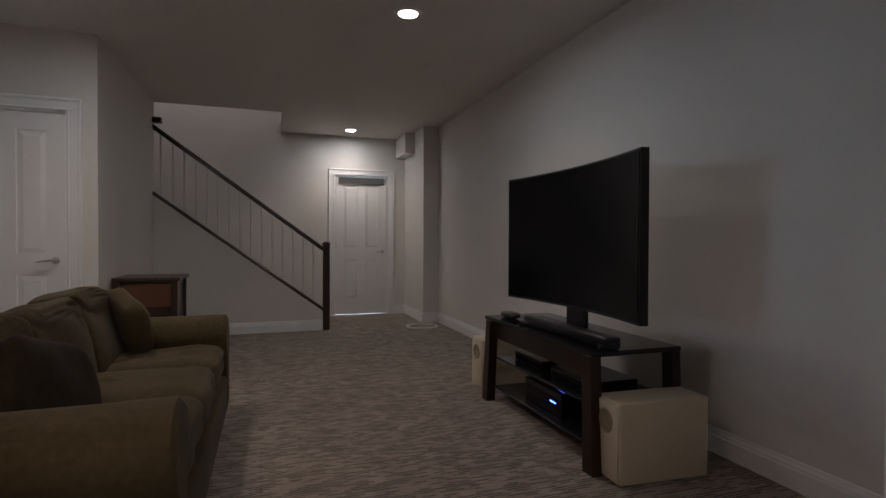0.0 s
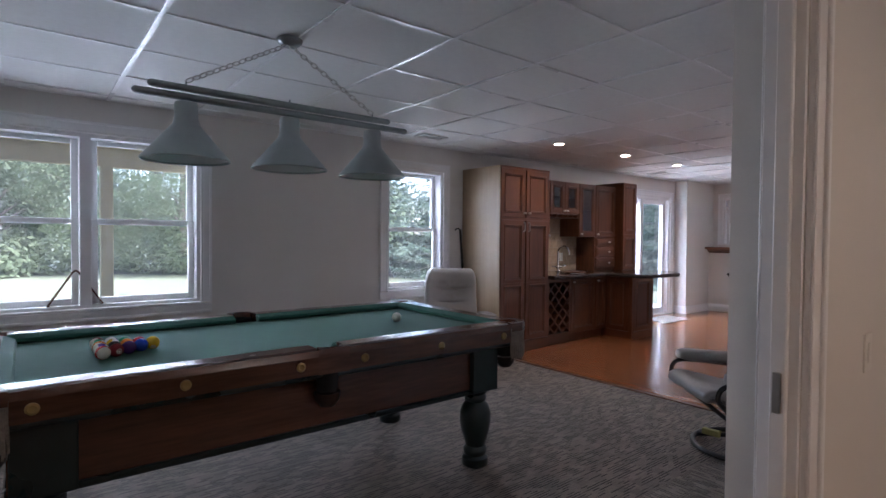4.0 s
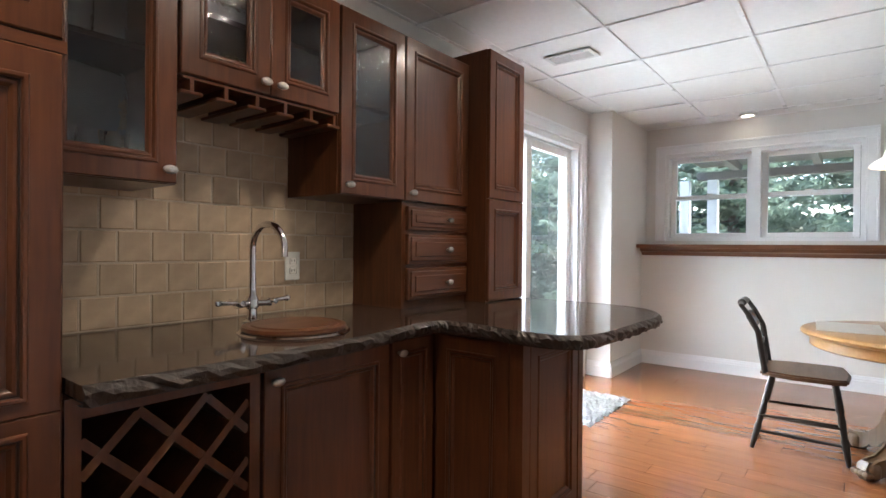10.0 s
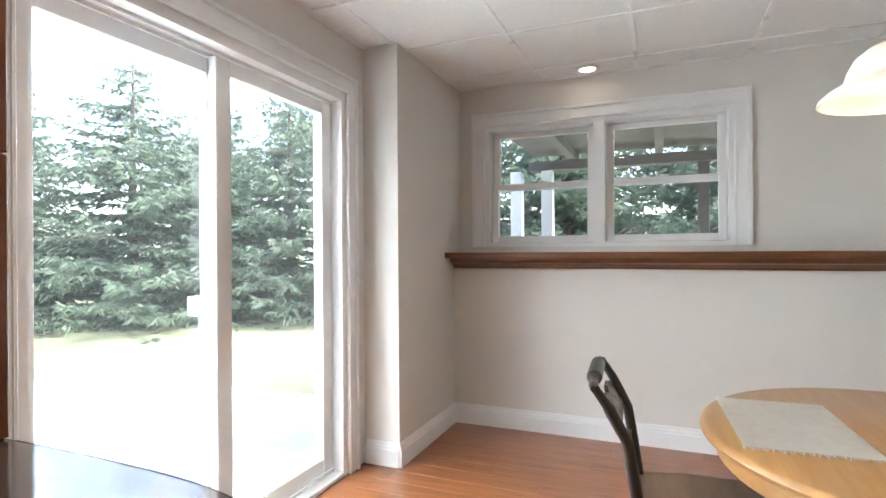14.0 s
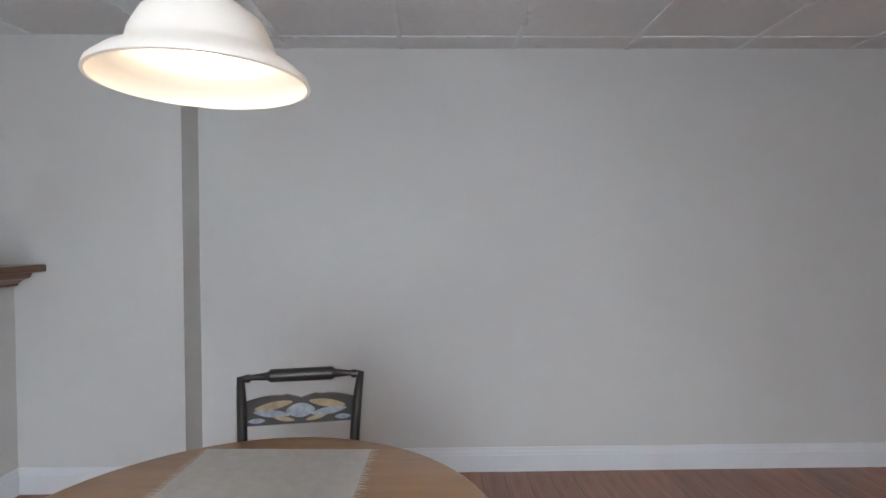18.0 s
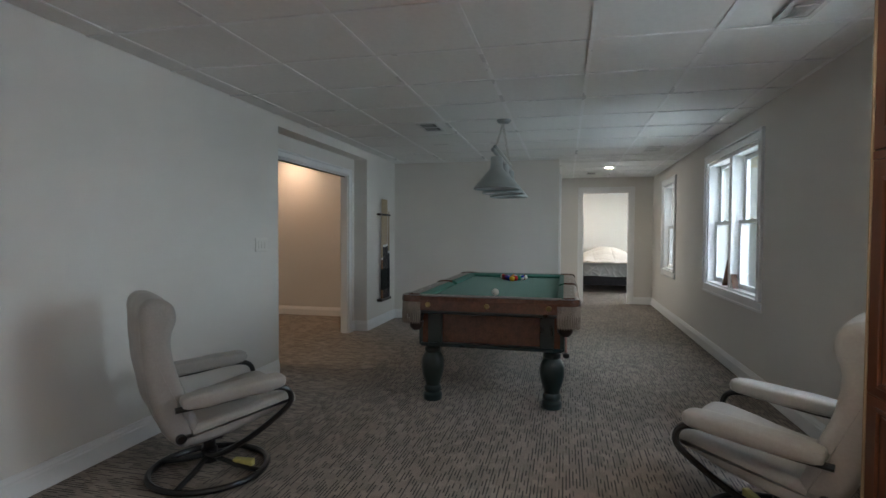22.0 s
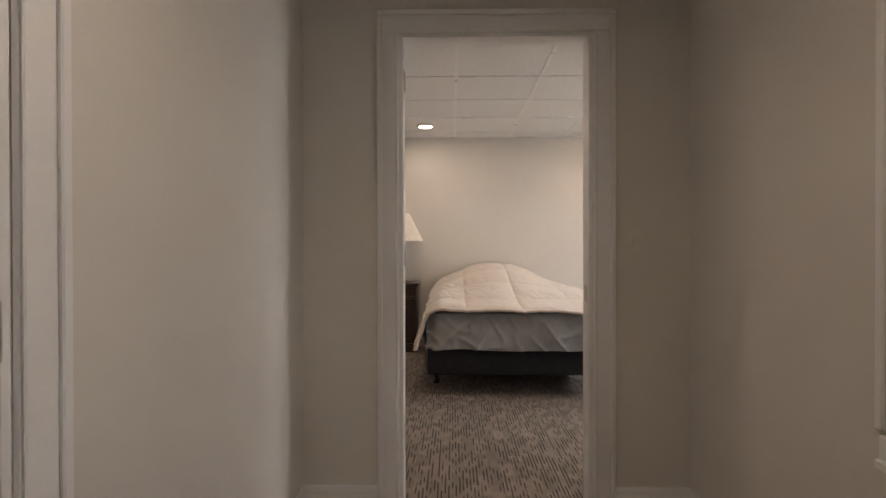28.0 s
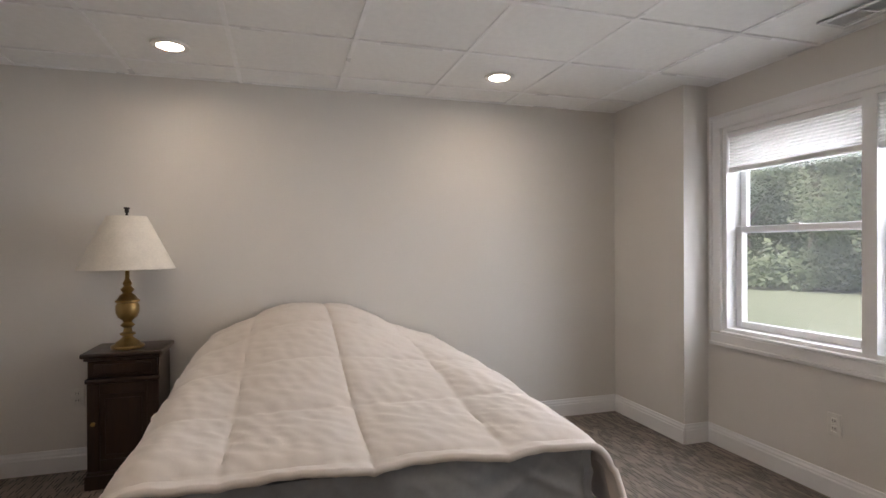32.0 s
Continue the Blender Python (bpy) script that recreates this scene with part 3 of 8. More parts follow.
# ---- baseboards ----
BASE = [(0, 0), (0.016, 0), (0.016, 0.088), (0.012, 0.096), (0.012, 0.104), (0.007, 0.116), (0.005, 0.128), (0, 0.13)]
RUNS = [
    ((5.97, 2.555), (10.82, 2.555), (0, 1)), ((3.57, 2.555), (5.97, 2.555), (0, 1)), ((10.82, 2.555), (10.82, 2.755), (-1, 0)), ((10.81, 2.745), (11.66, 2.745), (0, 1)),
    ((11.66, 2.75), (11.66, 6.345), (-1, 0)), ((10.83, 6.345), (11.66, 6.345), (0, -1)), ((10.836, 6.345), (10.836, 6.55), (-1, 0)),
    ((0.30, 2.555), (1.42, 2.555), (0, 1)), ((1.42, 2.38), (1.42, 2.565), (1, 0)), ((1.42, 2.38), (1.57, 2.38), (0, 1)), ((3.435, 2.38), (3.56, 2.38), (0, 1)),
    ((0.30, 2.56), (0.30, 4.86), (1, 0)), ((-2.26, 6.56), (5.96, 6.56), (0, -1)), ((-2.26, 4.943), (-0.88, 4.943), (0, 1)), ((0.06, 4.943), (0.30, 4.943), (0, 1)),
    ((-2.26, 4.943), (-2.26, 5.26), (1, 0)), ((-2.26, 6.248), (-2.26, 6.56), (1, 0)), ((-6.01, 4.04), (-6.01, 8.375), (1, 0)), ((-6.01, 4.04), (-5.75, 4.04), (0, 1)),
    ((-3.87, 4.04), (-2.36, 4.04), (0, 1)), ((-6.01, 8.375), (-5.246, 8.375), (0, -1)), ((-5.256, 8.375), (-5.256, 8.57), (1, 0)), ((-5.256, 8.57), (-2.36, 8.57), (0, -1)),
    ((-2.36, 4.04), (-2.36, 5.26), (-1, 0)), ((-2.36, 6.248), (-2.36, 8.57), (-1, 0)),
    ((0.40, -2.21), (6.85, -2.21), (0, 1)), ((6.85, -2.21), (6.85, -2.0), (-1, 0)), ((6.85, -2.0), (7.86, -2.0), (0, 1)), ((7.86, -2.0), (7.86, -1.84), (-1, 0)),
    ((7.86, -0.86), (7.86, -0.66), (-1, 0)), ((6.62, -0.66), (6.62, 1.18), (-1, 0)), ((4.65, 1.18), (6.62, 1.18), (0, -1)), ((4.65, 1.18), (4.65, 1.28), (-1, 0)),
    ((4.65, 2.205), (4.65, 2.30), (-1, 0)), ((3.445, 2.30), (4.65, 2.30), (0, -1)), ((0.40, 2.30), (1.56, 2.30), (0, -1)), ((0.40, -2.21), (0.40, -0.64), (1, 0)), ((0.40, 0.49), (0.40, 2.30), (1, 0)),
]
for a, b, out in RUNS:
    tagged(part("baseboard", sweep(BASE, (*a, 0), (*b, 0), out), M_WHITE), "white moulded baseboard", "baseboard", "", "structure")

# ---- windows: local x along the wall, y out of the room, z up; the origin is the opening's lower left corner ----
CASW = 0.09


def board(parent, name, x0, x1, z0, z1, y0=-0.02, y1=0.0, material=None):
    return part(name, soft_box(x0, x1, y0, y1, z0, z1, 0.004, 1), material or M_WHITE, parent)


def casing(parent, w, h, bottom=True, side=CASW):
    """Flat moulded boards round an opening, with a raised outer bead."""
    for name, x0, x1, z0, z1 in (("casing_side", -side, 0, 0, h), ("casing_side", w, w + side, 0, h), ("casing_head", -side, w + side, h, h + side)):
        bm = soft_box(x0, x1, -0.016, 0, z0, z1, 0.003, 1)
        if name == "casing_head":
            add(bm, soft_box(x0, x1, -0.026, -0.015, z1 - 0.022, z1, 0.003, 1))
            add(bm, soft_box(x0 + side, x1 - side, -0.021, -0.015, z0, z0 + 0.014, 0.003, 1))
        else:
            o = x0 if x0 < 0 else x1 - 0.022
            i = x1 - 0.014 if x0 < 0 else x0
            add(bm, soft_box(o, o + 0.022, -0.026, -0.015, z0, z1 + side - 0.023, 0.003, 1))
            add(bm, soft_box(i, i + 0.014, -0.021, -0.015, z0, z1, 0.003, 1))
        part(name, bm, M_WHITE, parent)


def sash(parent, name, x0, x1, z0, z1, y, t=0.035, rail=0.045, glass=M_PANE):
    bm = B()
    for a, b, c, d in ((x0, x0 + rail, z0, z1), (x1 - rail, x1, z0, z1), (x0 + rail, x1 - rail, z0, z0 + rail), (x0 + rail, x1 - rail, z1 - rail * 0.8, z1)):
        add(bm, soft_box(a, b, y, y + t, c, d, 0.004, 1))
    s = part(name, bm, M_WHITE, parent)
    g = part("pane", box(B(), x0 + rail - 0.004, x1 - rail + 0.004, y + t * 0.45, y + t * 0.45 + 0.004, z0 + rail - 0.004, z1 - rail * 0.8 + 0.004), glass, s)
    g.visible_shadow = False
    return s


def hung_window(name, at, w, h, units, label, sill=True):
    win = thing(name, label, "window", at, "", "structure")
    casing(win, w, h)
    if sill:
        part("window_sill", soft_box(-0.004, w + 0.004, -0.026, 0.06, -0.012, 0.006, 0.005, 2), M_WHITE, win)
        apron = soft_box(-CASW, w + CASW, -0.016, 0.0, -CASW, -0.013, 0.003, 1)
        add(apron, soft_box(-CASW, w + CASW, -0.026, -0.015, -CASW, -CASW + 0.022, 0.003, 1))
        part("sill_apron", apron, M_WHITE, win)
    fr = B()
    t = 0.028
    for a, b, c, d in ((0, t, 0, h), (w - t, w, 0, h), (t, w - t, h - t, h), (t, w - t, 0, t)):
        box(fr, a, b, 0.002, 0.17, c, d)
    uw = (w - 2 * t - 0.07 * (units - 1)) / units
    for k in range(1, units):
        x = t + k * uw + (k - 1) * 0.07
        box(fr, x, x + 0.07, 0.004, 0.165, t, h - t)
    part("window_frame", fr, M_WHITE, win)
    for k in range(units):
        x = t + k * (uw + 0.07)
        mid = h * 0.5
        sash(win, "upper_sash", x + 0.004, x + uw - 0.004, mid - 0.02, h - t - 0.002, 0.112)
        low = sash(win, "lower_sash", x + 0.004, x + uw - 0.004, t + 0.002, mid + 0.022, 0.072)
        lk = soft_box(x + uw / 2 - 0.03, x + uw / 2 + 0.03, 0.066, 0.1, mid + 0.022, mid + 0.034, 0.003, 1)
        part("sash_lock", lk, M_PLATE, low)
    return win


def place(x, y, z, rz):
    return pose(x, y, z, 0, 0, rz)


hung_window("window_1", place(W0[0], 6.56, W0[2], 0), W0[1] - W0[0], 1.30, 1, "white double-hung window in the hall")
hung_window("window_2", place(W1[0], 6.56, W1[2], 0), W1[1] - W1[0], 1.30, 2, "white twin double-hung window behind the pool table")
hung_window("window_3", place(W2[0], 6.56, W2[2], 0), W2[1] - W2[0], 1.30, 1, "white double-hung window beside the tall cabinet")
hung_window("window_4", place(11.80, W3[1], W3[2], -90), W3[1] - W3[0], 0.83, 2, "white twin window above the wooden ledge", False)
hung_window("window_5", place(W4[0], 8.57, W4[2], 0), W4[1] - W4[0], 1.31, 2, "white bedroom window with a half-raised cellular shade")

# the patio door: a fixed panel and a sliding one
pd = thing("door_1", "white sliding glass patio door with two panels", "patio door", place(SLIDE[0], 6.56, 0, 0), "", "structure")
W, HH = SLIDE[1] - SLIDE[0], 2.0
casing(pd, W, HH)
fr = B()
for a, b, c, d in ((0, 0.035, 0.02, HH), (W - 0.035, W, 0.02, HH), (0.035, W - 0.035, HH - 0.045, HH)):
    box(fr, a, b, 0.002, 0.18, c, d)
box(fr, 0, W, 0.0, 0.19, 0.0, 0.022)
for y in (0.06, 0.115):
    box(fr, 0.035, W - 0.035, y, y + 0.008, 0.022, 0.034)
    box(fr, 0.035, W - 0.035, y, y + 0.008, HH - 0.06, HH - 0.045)
part("door_frame", fr, M_WHITE, pd)
sash(pd, "fixed_panel", 0.037, W / 2 + 0.04, 0.036, HH - 0.062, 0.118, 0.04, 0.08, M_DOORPANE)
sash(pd, "sliding_panel", W / 2 - 0.04, W - 0.037, 0.036, HH - 0.062, 0.066, 0.04, 0.08, M_DOORPANE)


# ---- panelled doors ----
def raised_field(x0, x1, z0, z1, deep, top, slope=0.034):
    """A raised panel field with wide sloping edges, from depth deep up to top."""
    bm = B()
    ring = [[bm.verts.new((x, y, z)) for x, z in ((x0 + s, z0 + s), (x1 - s, z0 + s), (x1 - s, z1 - s), (x0 + s, z1 - s))] for s, y in ((0.0, deep), (slope, top))]
    for k in range(4):
        n = (k + 1) % 4
        bm.faces.new((ring[0][k], ring[0][n], ring[1][n], ring[1][k]))
    bm.faces.new(ring[1])
    bm.faces.new(ring[0][::-1])
    bmesh.ops.recalc_face_normals(bm, faces=bm.faces[:])
    return bm


def panel_door(parent, name, w, h, t=0.035):
    """A moulded four-panel slab; its face looks towards local -y."""
    bm = box(B(), 0.002, w - 0.002, 0.010, t - 0.010, 0.01, h - 0.004)
    st, mid = 0.115, 0.10
    cols = ((st, w / 2 - mid / 2), (w / 2 + mid / 2, w - st))
    rows = ((0.24, 0.83), (0.98, h - 0.13))
    for y0, y1 in ((0.0, 0.0102), (t - 0.0102, t)):
        for a, b, c, d in ((0.002, st, 0.01, h - 0.004), (w - st, w - 0.002, 0.01, h - 0.004), (w / 2 - mid / 2, w / 2 + mid / 2, rows[0][0], rows[1][1]), (st, w - st, 0.01, rows[0][0]), (st, w - st, rows[1][1], h - 0.004)):
            box(bm, a, b, y0, y1, c, d)
        for a, b in cols:
            box(bm, a, b, y0, y1, rows[0][1], rows[1][0])
            for c, d in rows:
                add(bm, raised_field(a + 0.010, b - 0.010, c + 0.010, d - 0.010, 0.0101 if y0 == 0.0 else t - 0.0101, 0.0015 if y0 == 0.0 else t - 0.0015))
    return part(name, bm, M_WHITE, parent)


def lever(parent, x, z, side=1, y=0.0, size=1.0):
    bm = lathe([(0, 0), (0.026, 0), (0.026, 0.006), (0.012, 0.01), (0.010, 0.045), (0, 0.046)], 16)
    bm.transform(Matrix.Rotation(radians(90), 4, "X"))
    tube([(0, -0.042, 0), (side * 0.03, -0.048, 0.003), (side * 0.075, -0.046, -0.002), (side * 0.11, -0.04, -0.006)], [0.009, 0.009, 0.007, 0.006], 8, bm)
    bm.transform(Matrix.Translation((x, y, z)) @ Matrix.Scale(size, 4))
    return part("door_handle", bm, M_NICKEL, parent, "brushed lever handle", True)


def hinge(parent, x, z):
    return part("hinge", soft_box(x - 0.006, x + 0.006, -0.012, 0.002, z - 0.045, z + 0.045, 0.003, 1), M_NICKEL, parent)


def jamb_set(parent, w, h, depth, back=False):
    bm = B()
    for a, b, c, d in ((-0.002, 0.016, 0, h), (w - 0.016, w + 0.002, 0, h), (0.016, w - 0.016, h - 0.016, h + 0.002)):
        box(bm, a, b, 0.001, depth - 0.001, c, d)
    part("door_jamb", bm, M_WHITE, parent)
    casing(parent, w, h)
    if back:
        rear = new("casing_back")
        rear.parent = parent
        rear.matrix_basis = pose(w, depth, 0, 0, 0, 180)
        casing(rear, w, h)


def closed_door(name, at, w, h, depth, label, knob_left, handle=True, back=False):
    d = thing(name, label, "door", at, "", "structure")
    jamb_set(d, w, h, depth, back)
    slab = panel_door(d, "door_slab", w - 0.036, h - 0.02)
    slab.matrix_basis = Matrix.Translation((0.018, 0.012, 0))
    if handle:
        lever(slab, 0.065 if knob_left else w - 0.10, 0.93, 1 if knob_left else -1)
    for z in (0.25, 1.02, 1.8):
        hinge(slab, w - 0.036 if knob_left else 0.0, z)
    return d


closed_door("door_2", place(4.65, 2.115, 0, -90), 0.745, 2.03, 0.11, "white four-panel closet door with a lever handle", False)
sd = closed_door("door_3", place(7.86, -0.95, 0, -90), 0.79, 2.05, 0.12, "white four-panel door with a grey vent slot at the top", False)
vb = box(B(), 0.06, 0.73, 0.0, 0.012, 1.92, 2.02)
for k in range(7):
    add(vb, soft_box(0.065, 0.725, -0.004, 0.002, 1.925 + 0.0135 * k, 1.933 + 0.0135 * k, 0.001, 1))
part("vent_slot", vb, mat("grey_vent", (0.2, 0.2, 0.2), None, 0.5), sd)
closed_door("door_4", place(-0.03, 4.943, 0, 180), 0.76, 2.03, 0.12, "white four-panel hall door with a lever handle", True)
od = thing("door_5", "open bedroom doorway with white casing", "doorway", place(-2.26, 5.348, 0, 90), "", "structure")
jamb_set(od, 0.81, 2.03, 0.10, True)
for z in (0.3, 1.1, 1.85):
    part("hinge", soft_box(0.014, 0.02, 0.06, 0.094, z - 0.045, z + 0.045, 0.002, 1), M_NICKEL, od)
part("strike_plate", soft_box(0.791, 0.796, 0.04, 0.075, 0.9, 0.97, 0.002, 1), M_NICKEL, od)
bd = thing("door_6", "white four-panel bedroom door standing open against the wall", "door", place(-2.40, 5.30, 0, -90), "", "structure")
panel_door(bd, "door_slab", 0.745, 2.01)
bc = thing("door_7", "open bathroom doorway with white casing", "doorway", place(0.40, 0.40, 0, 90), "", "structure")
bc.matrix_basis = place(0.40, -0.55, 0, 90)
jamb_set(bc, 0.95, 2.03, 0.12)
# pocket doors: the opening between the two rooms, one leaf just showing its edge
pk = thing("door_8", "pocket door opening with white jambs and a leaf slid into the wall", "doorway", place(1.62, 2.30, 0, 0), "", "structure")
jamb_set(pk, 1.735, 1.98, 0.08)
rear = new("casing_back")
rear.parent = pk
rear.matrix_basis = pose(1.735, 0.08, 0, 0, 0, 180)
casing(rear, 1.735, 1.98, side=0.075)
leaf = part("door_leaf", soft_box(1.702, 1.73, 0.022, 0.057, 0.012, 1.955, 0.003, 1), M_WHITE, pk)
part("latch_plate", soft_box(1.697, 1.703, 0.030, 0.05, 0.87, 0.97, 0.002, 1), M_NICKEL, leaf)
part("door_track", box(B(), 0.02, 1.715, 0.028, 0.052, 1.955, 1.963), M_DARKMETAL, pk)
cd = thing("door_9", "white panelled bifold closet doors with two lever handles", "closet doors", place(-3.96, 4.04, 0, 180), "", "structure")
jamb_set(cd, 1.70, 2.03, 0.11)
for k in range(4):
    w4, h4 = 0.414, 1.985
    bm = box(B(), 0.001, w4 - 0.001, 0.006, 0.03, 0.0, h4)
    for a, b, c, d in ((0.001, 0.085, 0.0, h4), (w4 - 0.085, w4 - 0.001, 0.0, h4), (0.085, w4 - 0.085, 0.0, 0.24), (0.085, w4 - 0.085, 0.80, 0.98), (0.085, w4 - 0.085, h4 - 0.13, h4)):
        box(bm, a, b, 0.0, 0.0062, c, d)
    for c, d in ((0.24, 0.80), (0.98, h4 - 0.13)):
        add(bm, raised_field(0.085 + 0.008, w4 - 0.085 - 0.008, c + 0.008, d - 0.008, 0.0062, 0.001, 0.03))
    s = part("bifold_leaf", bm, M_WHITE, cd)
    s.matrix_basis = Matrix.Translation((0.019 + k * 0.4155, 0.03, 0.01))
    if k in (1, 2):
        lever(s, w4 / 2, 0.90, -1, 0.0, 1.3)
# thin black strip stands in for the shadow over the closet leaves
part("head_shadow_strip", box(B(), 0.018, 1.682, 0.04, 0.06, 2.01, 2.014), M_DARK, cd)

# ---- the ledge on the east wall ----
lg = thing("ledge", "long stained wooden ledge on the half wall", "ledge", None, "", "structure")
part("ledge_board", soft_box(11.50, 11.80, 2.70, 6.36, 1.118, 1.155, 0.006, 2), M_TRIMWOOD, lg)
part("ledge_moulding", sweep([(0, 0), (0.03, 0), (0.035, 0.012), (0.06, 0.03), (0.09, 0.04), (0.10, 0.055), (0.10, 0.068), (0, 0.068)], (11.66, 2.76, 1.05), (11.66, 6.33, 1.05), (-1, 0)), M_TRIMWOOD, lg)

# ---- the wet bar ----
CT = 0.845


def knob(parent, x, y, z):
    bm = lathe([(0, 0), (0.006, 0), (0.006, 0.012), (0.0155, 0.018), (0.016, 0.026), (0.010, 0.031), (0, 0.032)], 14)
    bm.transform(Matrix.Translation((x, y, z)) @ Matrix.Diagonal((1.25, 1, 0.78, 1)) @ Matrix.Rotation(radians(90), 4, "X"))
    part("knob", bm, M_NICKEL, parent, "brushed nickel knob", True)


def door_frame(w, lo, hi, stile, low, high, t=0.02):
    """One mitred frame with its stepped moulding; low and high are the widths of its rails."""
    prof = [(0, t), (0, 0.003), (0.003, 0), (1, 0), (1.001, -0.003), (1.004, -0.005), (1.009, -0.005), (1.012, -0.002), (1.013, 0.004), (1.016, 0.004), (1.018, 0.002), (1.023, 0.003), (1.028, 0.009), (1.030, 0.010), (1.030, t - 0.002)]
    bm, loops = B(), []
    for d, y in prof:
        s, a, b = (d, d, d) if d < 1 else (d - 1 + stile, d - 1 + low, d - 1 + high)
        loops.append([bm.verts.new(v) for v in ((s, y, lo + a), (w - s, y, lo + a), (w - s, y, hi - b), (s, y, hi - b))])
    for a, b in zip(loops, loops[1:] + loops[:1]):
        for k in range(4):
            n = (k + 1) % 4
            bm.faces.new((a[k], a[n], b[n], b[k]))
    bmesh.ops.recalc_face_normals(bm, faces=bm.faces[:])
    return bm


def cab_door(parent, m, w, h, glass=False, knob_at=None, name="door", stile=0.058, split=None):
    """A framed cabinet door in its own coordinates: width along x, face towards -y at y = 0."""
    stile -= 0.006
    half = stile * 0.55
    if split is None:
        door = part(name, door_frame(w, 0, h, stile, stile, stile), M_CAB, parent)
        edges = [(stile, h - stile)]
    else:
        door = part(name, door_frame(w, 0, split, stile, stile, half), M_CAB, parent)
        part("upper_frame", door_frame(w, split, h, stile, half, stile), M_CAB, door)
        edges = [(stile, split - half), (split + half, h - stile)]
    door.matrix_basis = m
    for lo, hi in edges:
        if glass:
            part("pane", box(B(), stile + 0.014, w - stile - 0.014, 0.012, 0.016, lo + 0.014, hi - 0.014), M_RAIN, door, "textured rain-glass pane")
        else:
            part("panel", box(B(), stile + 0.0285, w - stile - 0.0285, 0.0115, 0.017, lo + 0.0285, hi - 0.0285), M_CAB, door)
            a, b, c, d = stile + 0.0128, w - stile - 0.0128, lo + 0.0128, hi - 0.0128
            g = box(box(box(box(B(), a, b, 0.0024, 0.006, c, c + 0.003), a, b, 0.0024, 0.006, d - 0.003, d), a, a + 0.003, 0.0024, 0.006, c + 0.003, d - 0.003), b - 0.003, b, 0.0024, 0.006, c + 0.003, d - 0.003)
            part("glaze_line", g, M_CABIN, door, "dark glaze in the moulding")
    if knob_at:
        knob(door, knob_at[0], 0.0, knob_at[1])
    return door


def shift(x, y, z, rz=0):
    return pose(x, y, z, 0, 0, rz)


tall = thing("tall_cabinet", "tall dark cherry pantry cabinet with four panelled doors", "cabinet", shift(5.935, 5.93, 0) @ Matrix.Diagonal((1.032, 1.10, 1, 1)))
part("body", box(box(B(), 0.004, 0.785, 0.022, 0.565, 0.10, 2.075), 0.02, 0.785, 0.07, 0.56, 0, 0.10), M_CAB, tall)
part("side_panel", soft_box(-0.006, 0.004, 0.0, 0.565, 0.0, 2.075, 0.002, 1), M_CABSIDE, tall, "lighter veneered side panel")
for z0, z1 in ((1.488, 1.512), (0.0, 0.125), (2.05, 2.075)):
    part("face_rail", box(B(), 0.004, 0.785, 0.004, 0.0215, z0, z1), M_CABX, tall)
for k, x in enumerate((0.012, 0.402)):
    cab_door(tall, shift(x, 0, 1.515), 0.376, 0.535, knob_at=(0.345 if k == 0 else 0.031, 0.05))
    d = cab_door(tall, shift(x, 0, 0.13), 0.376, 1.355, split=0.656)
    hx = 0.345 if k == 0 else 0.031
    pull = tube([(hx, 0, 1.23), (hx, -0.022, 1.235), (hx, -0.024, 1.3), (hx, -0.022, 1.325), (hx, 0, 1.33)], 0.005, 8)
    part("pull_handle", pull, M_NICKEL, d, "slim nickel pull handle", True)

# uppers
UT = 2.02
for name, x0, x1, z0, glass, nd, kn, lab in (
    ("wall_cabinet", 6.748, 7.10, 1.285, True, 1, "r", "dark cherry wall cabinet with one glass door"),
    ("wall_cabinet", 7.102, 7.695, 1.605, True, 2, "m", "short dark cherry wall cabinet with two glass doors"),
    ("wall_cabinet", 7.697, 8.058, 1.31, True, 1, "l", "dark cherry wall cabinet with a rain-glass door"),
    ("wall_cabinet", 8.060, 8.53, 1.31, False, 1, "l", "dark cherry wall cabinet with a panelled door"),
):
    c = thing(name, lab, "cabinet", shift(x0, 6.22, z0), "bar wall cabinets")
    w, h = x1 - x0, UT - z0
    for nm, q in (("side_board", (0, 0.016, 0.021, 0.335, 0, h)), ("side_board", (w - 0.016, w, 0.021, 0.335, 0, h)), ("bottom_board", (0.016, w - 0.016, 0.021, 0.335, 0, 0.018)), ("top_board", (0.016, w - 0.016, 0.021, 0.335, h - 0.018, h))):
        part(nm, box(B(), *q), M_CAB, c)
    part("cabinet_back", box(B(), 0.016, w - 0.016, 0.325, 0.333, 0.018, h - 0.018), mat("pale_cabinet_back", (0.34, 0.34, 0.33), None, 0.6) if glass else M_CABIN, c)
    if glass:
        part("shelf", box(B(), 0.018, w - 0.018, 0.05, 0.32, h * 0.5, h * 0.5 + 0.016), M_CABIN, c)
    dw = (w - 0.006) / nd
    for k in range(nd):
        kx = {"r": dw - 0.03, "l": 0.03, "m": dw - 0.03 if k == 0 else 0.03}[kn]
        cab_door(c, shift(0.003 + k * dw, 0, 0.002), dw - 0.002, h - 0.004, glass, (kx, 0.035))

# stemware rack below the short cabinet
rk = thing("stemware_rack", "dark wooden stemware rack hung below the short wall cabinet", "glass rack", shift(7.115, 6.23, 1.602))
part("rack_board", box(B(), 0, 0.555, 0, 0.30, -0.006, 0), M_CAB, rk)
for k in range(6):
    x = 0.01 + k * 0.107
    bm = prism([(x + 0.010, 0), (x + 0.022, 0), (x + 0.022, 0.3), (x + 0.010, 0.3)], -0.040, -0.006)
    add(bm, soft_box(x - 0.018, x + 0.050, 0, 0.3, -0.050, -0.039, 0.003, 1))
    part("rack_rail", bm, M_CAB, rk)

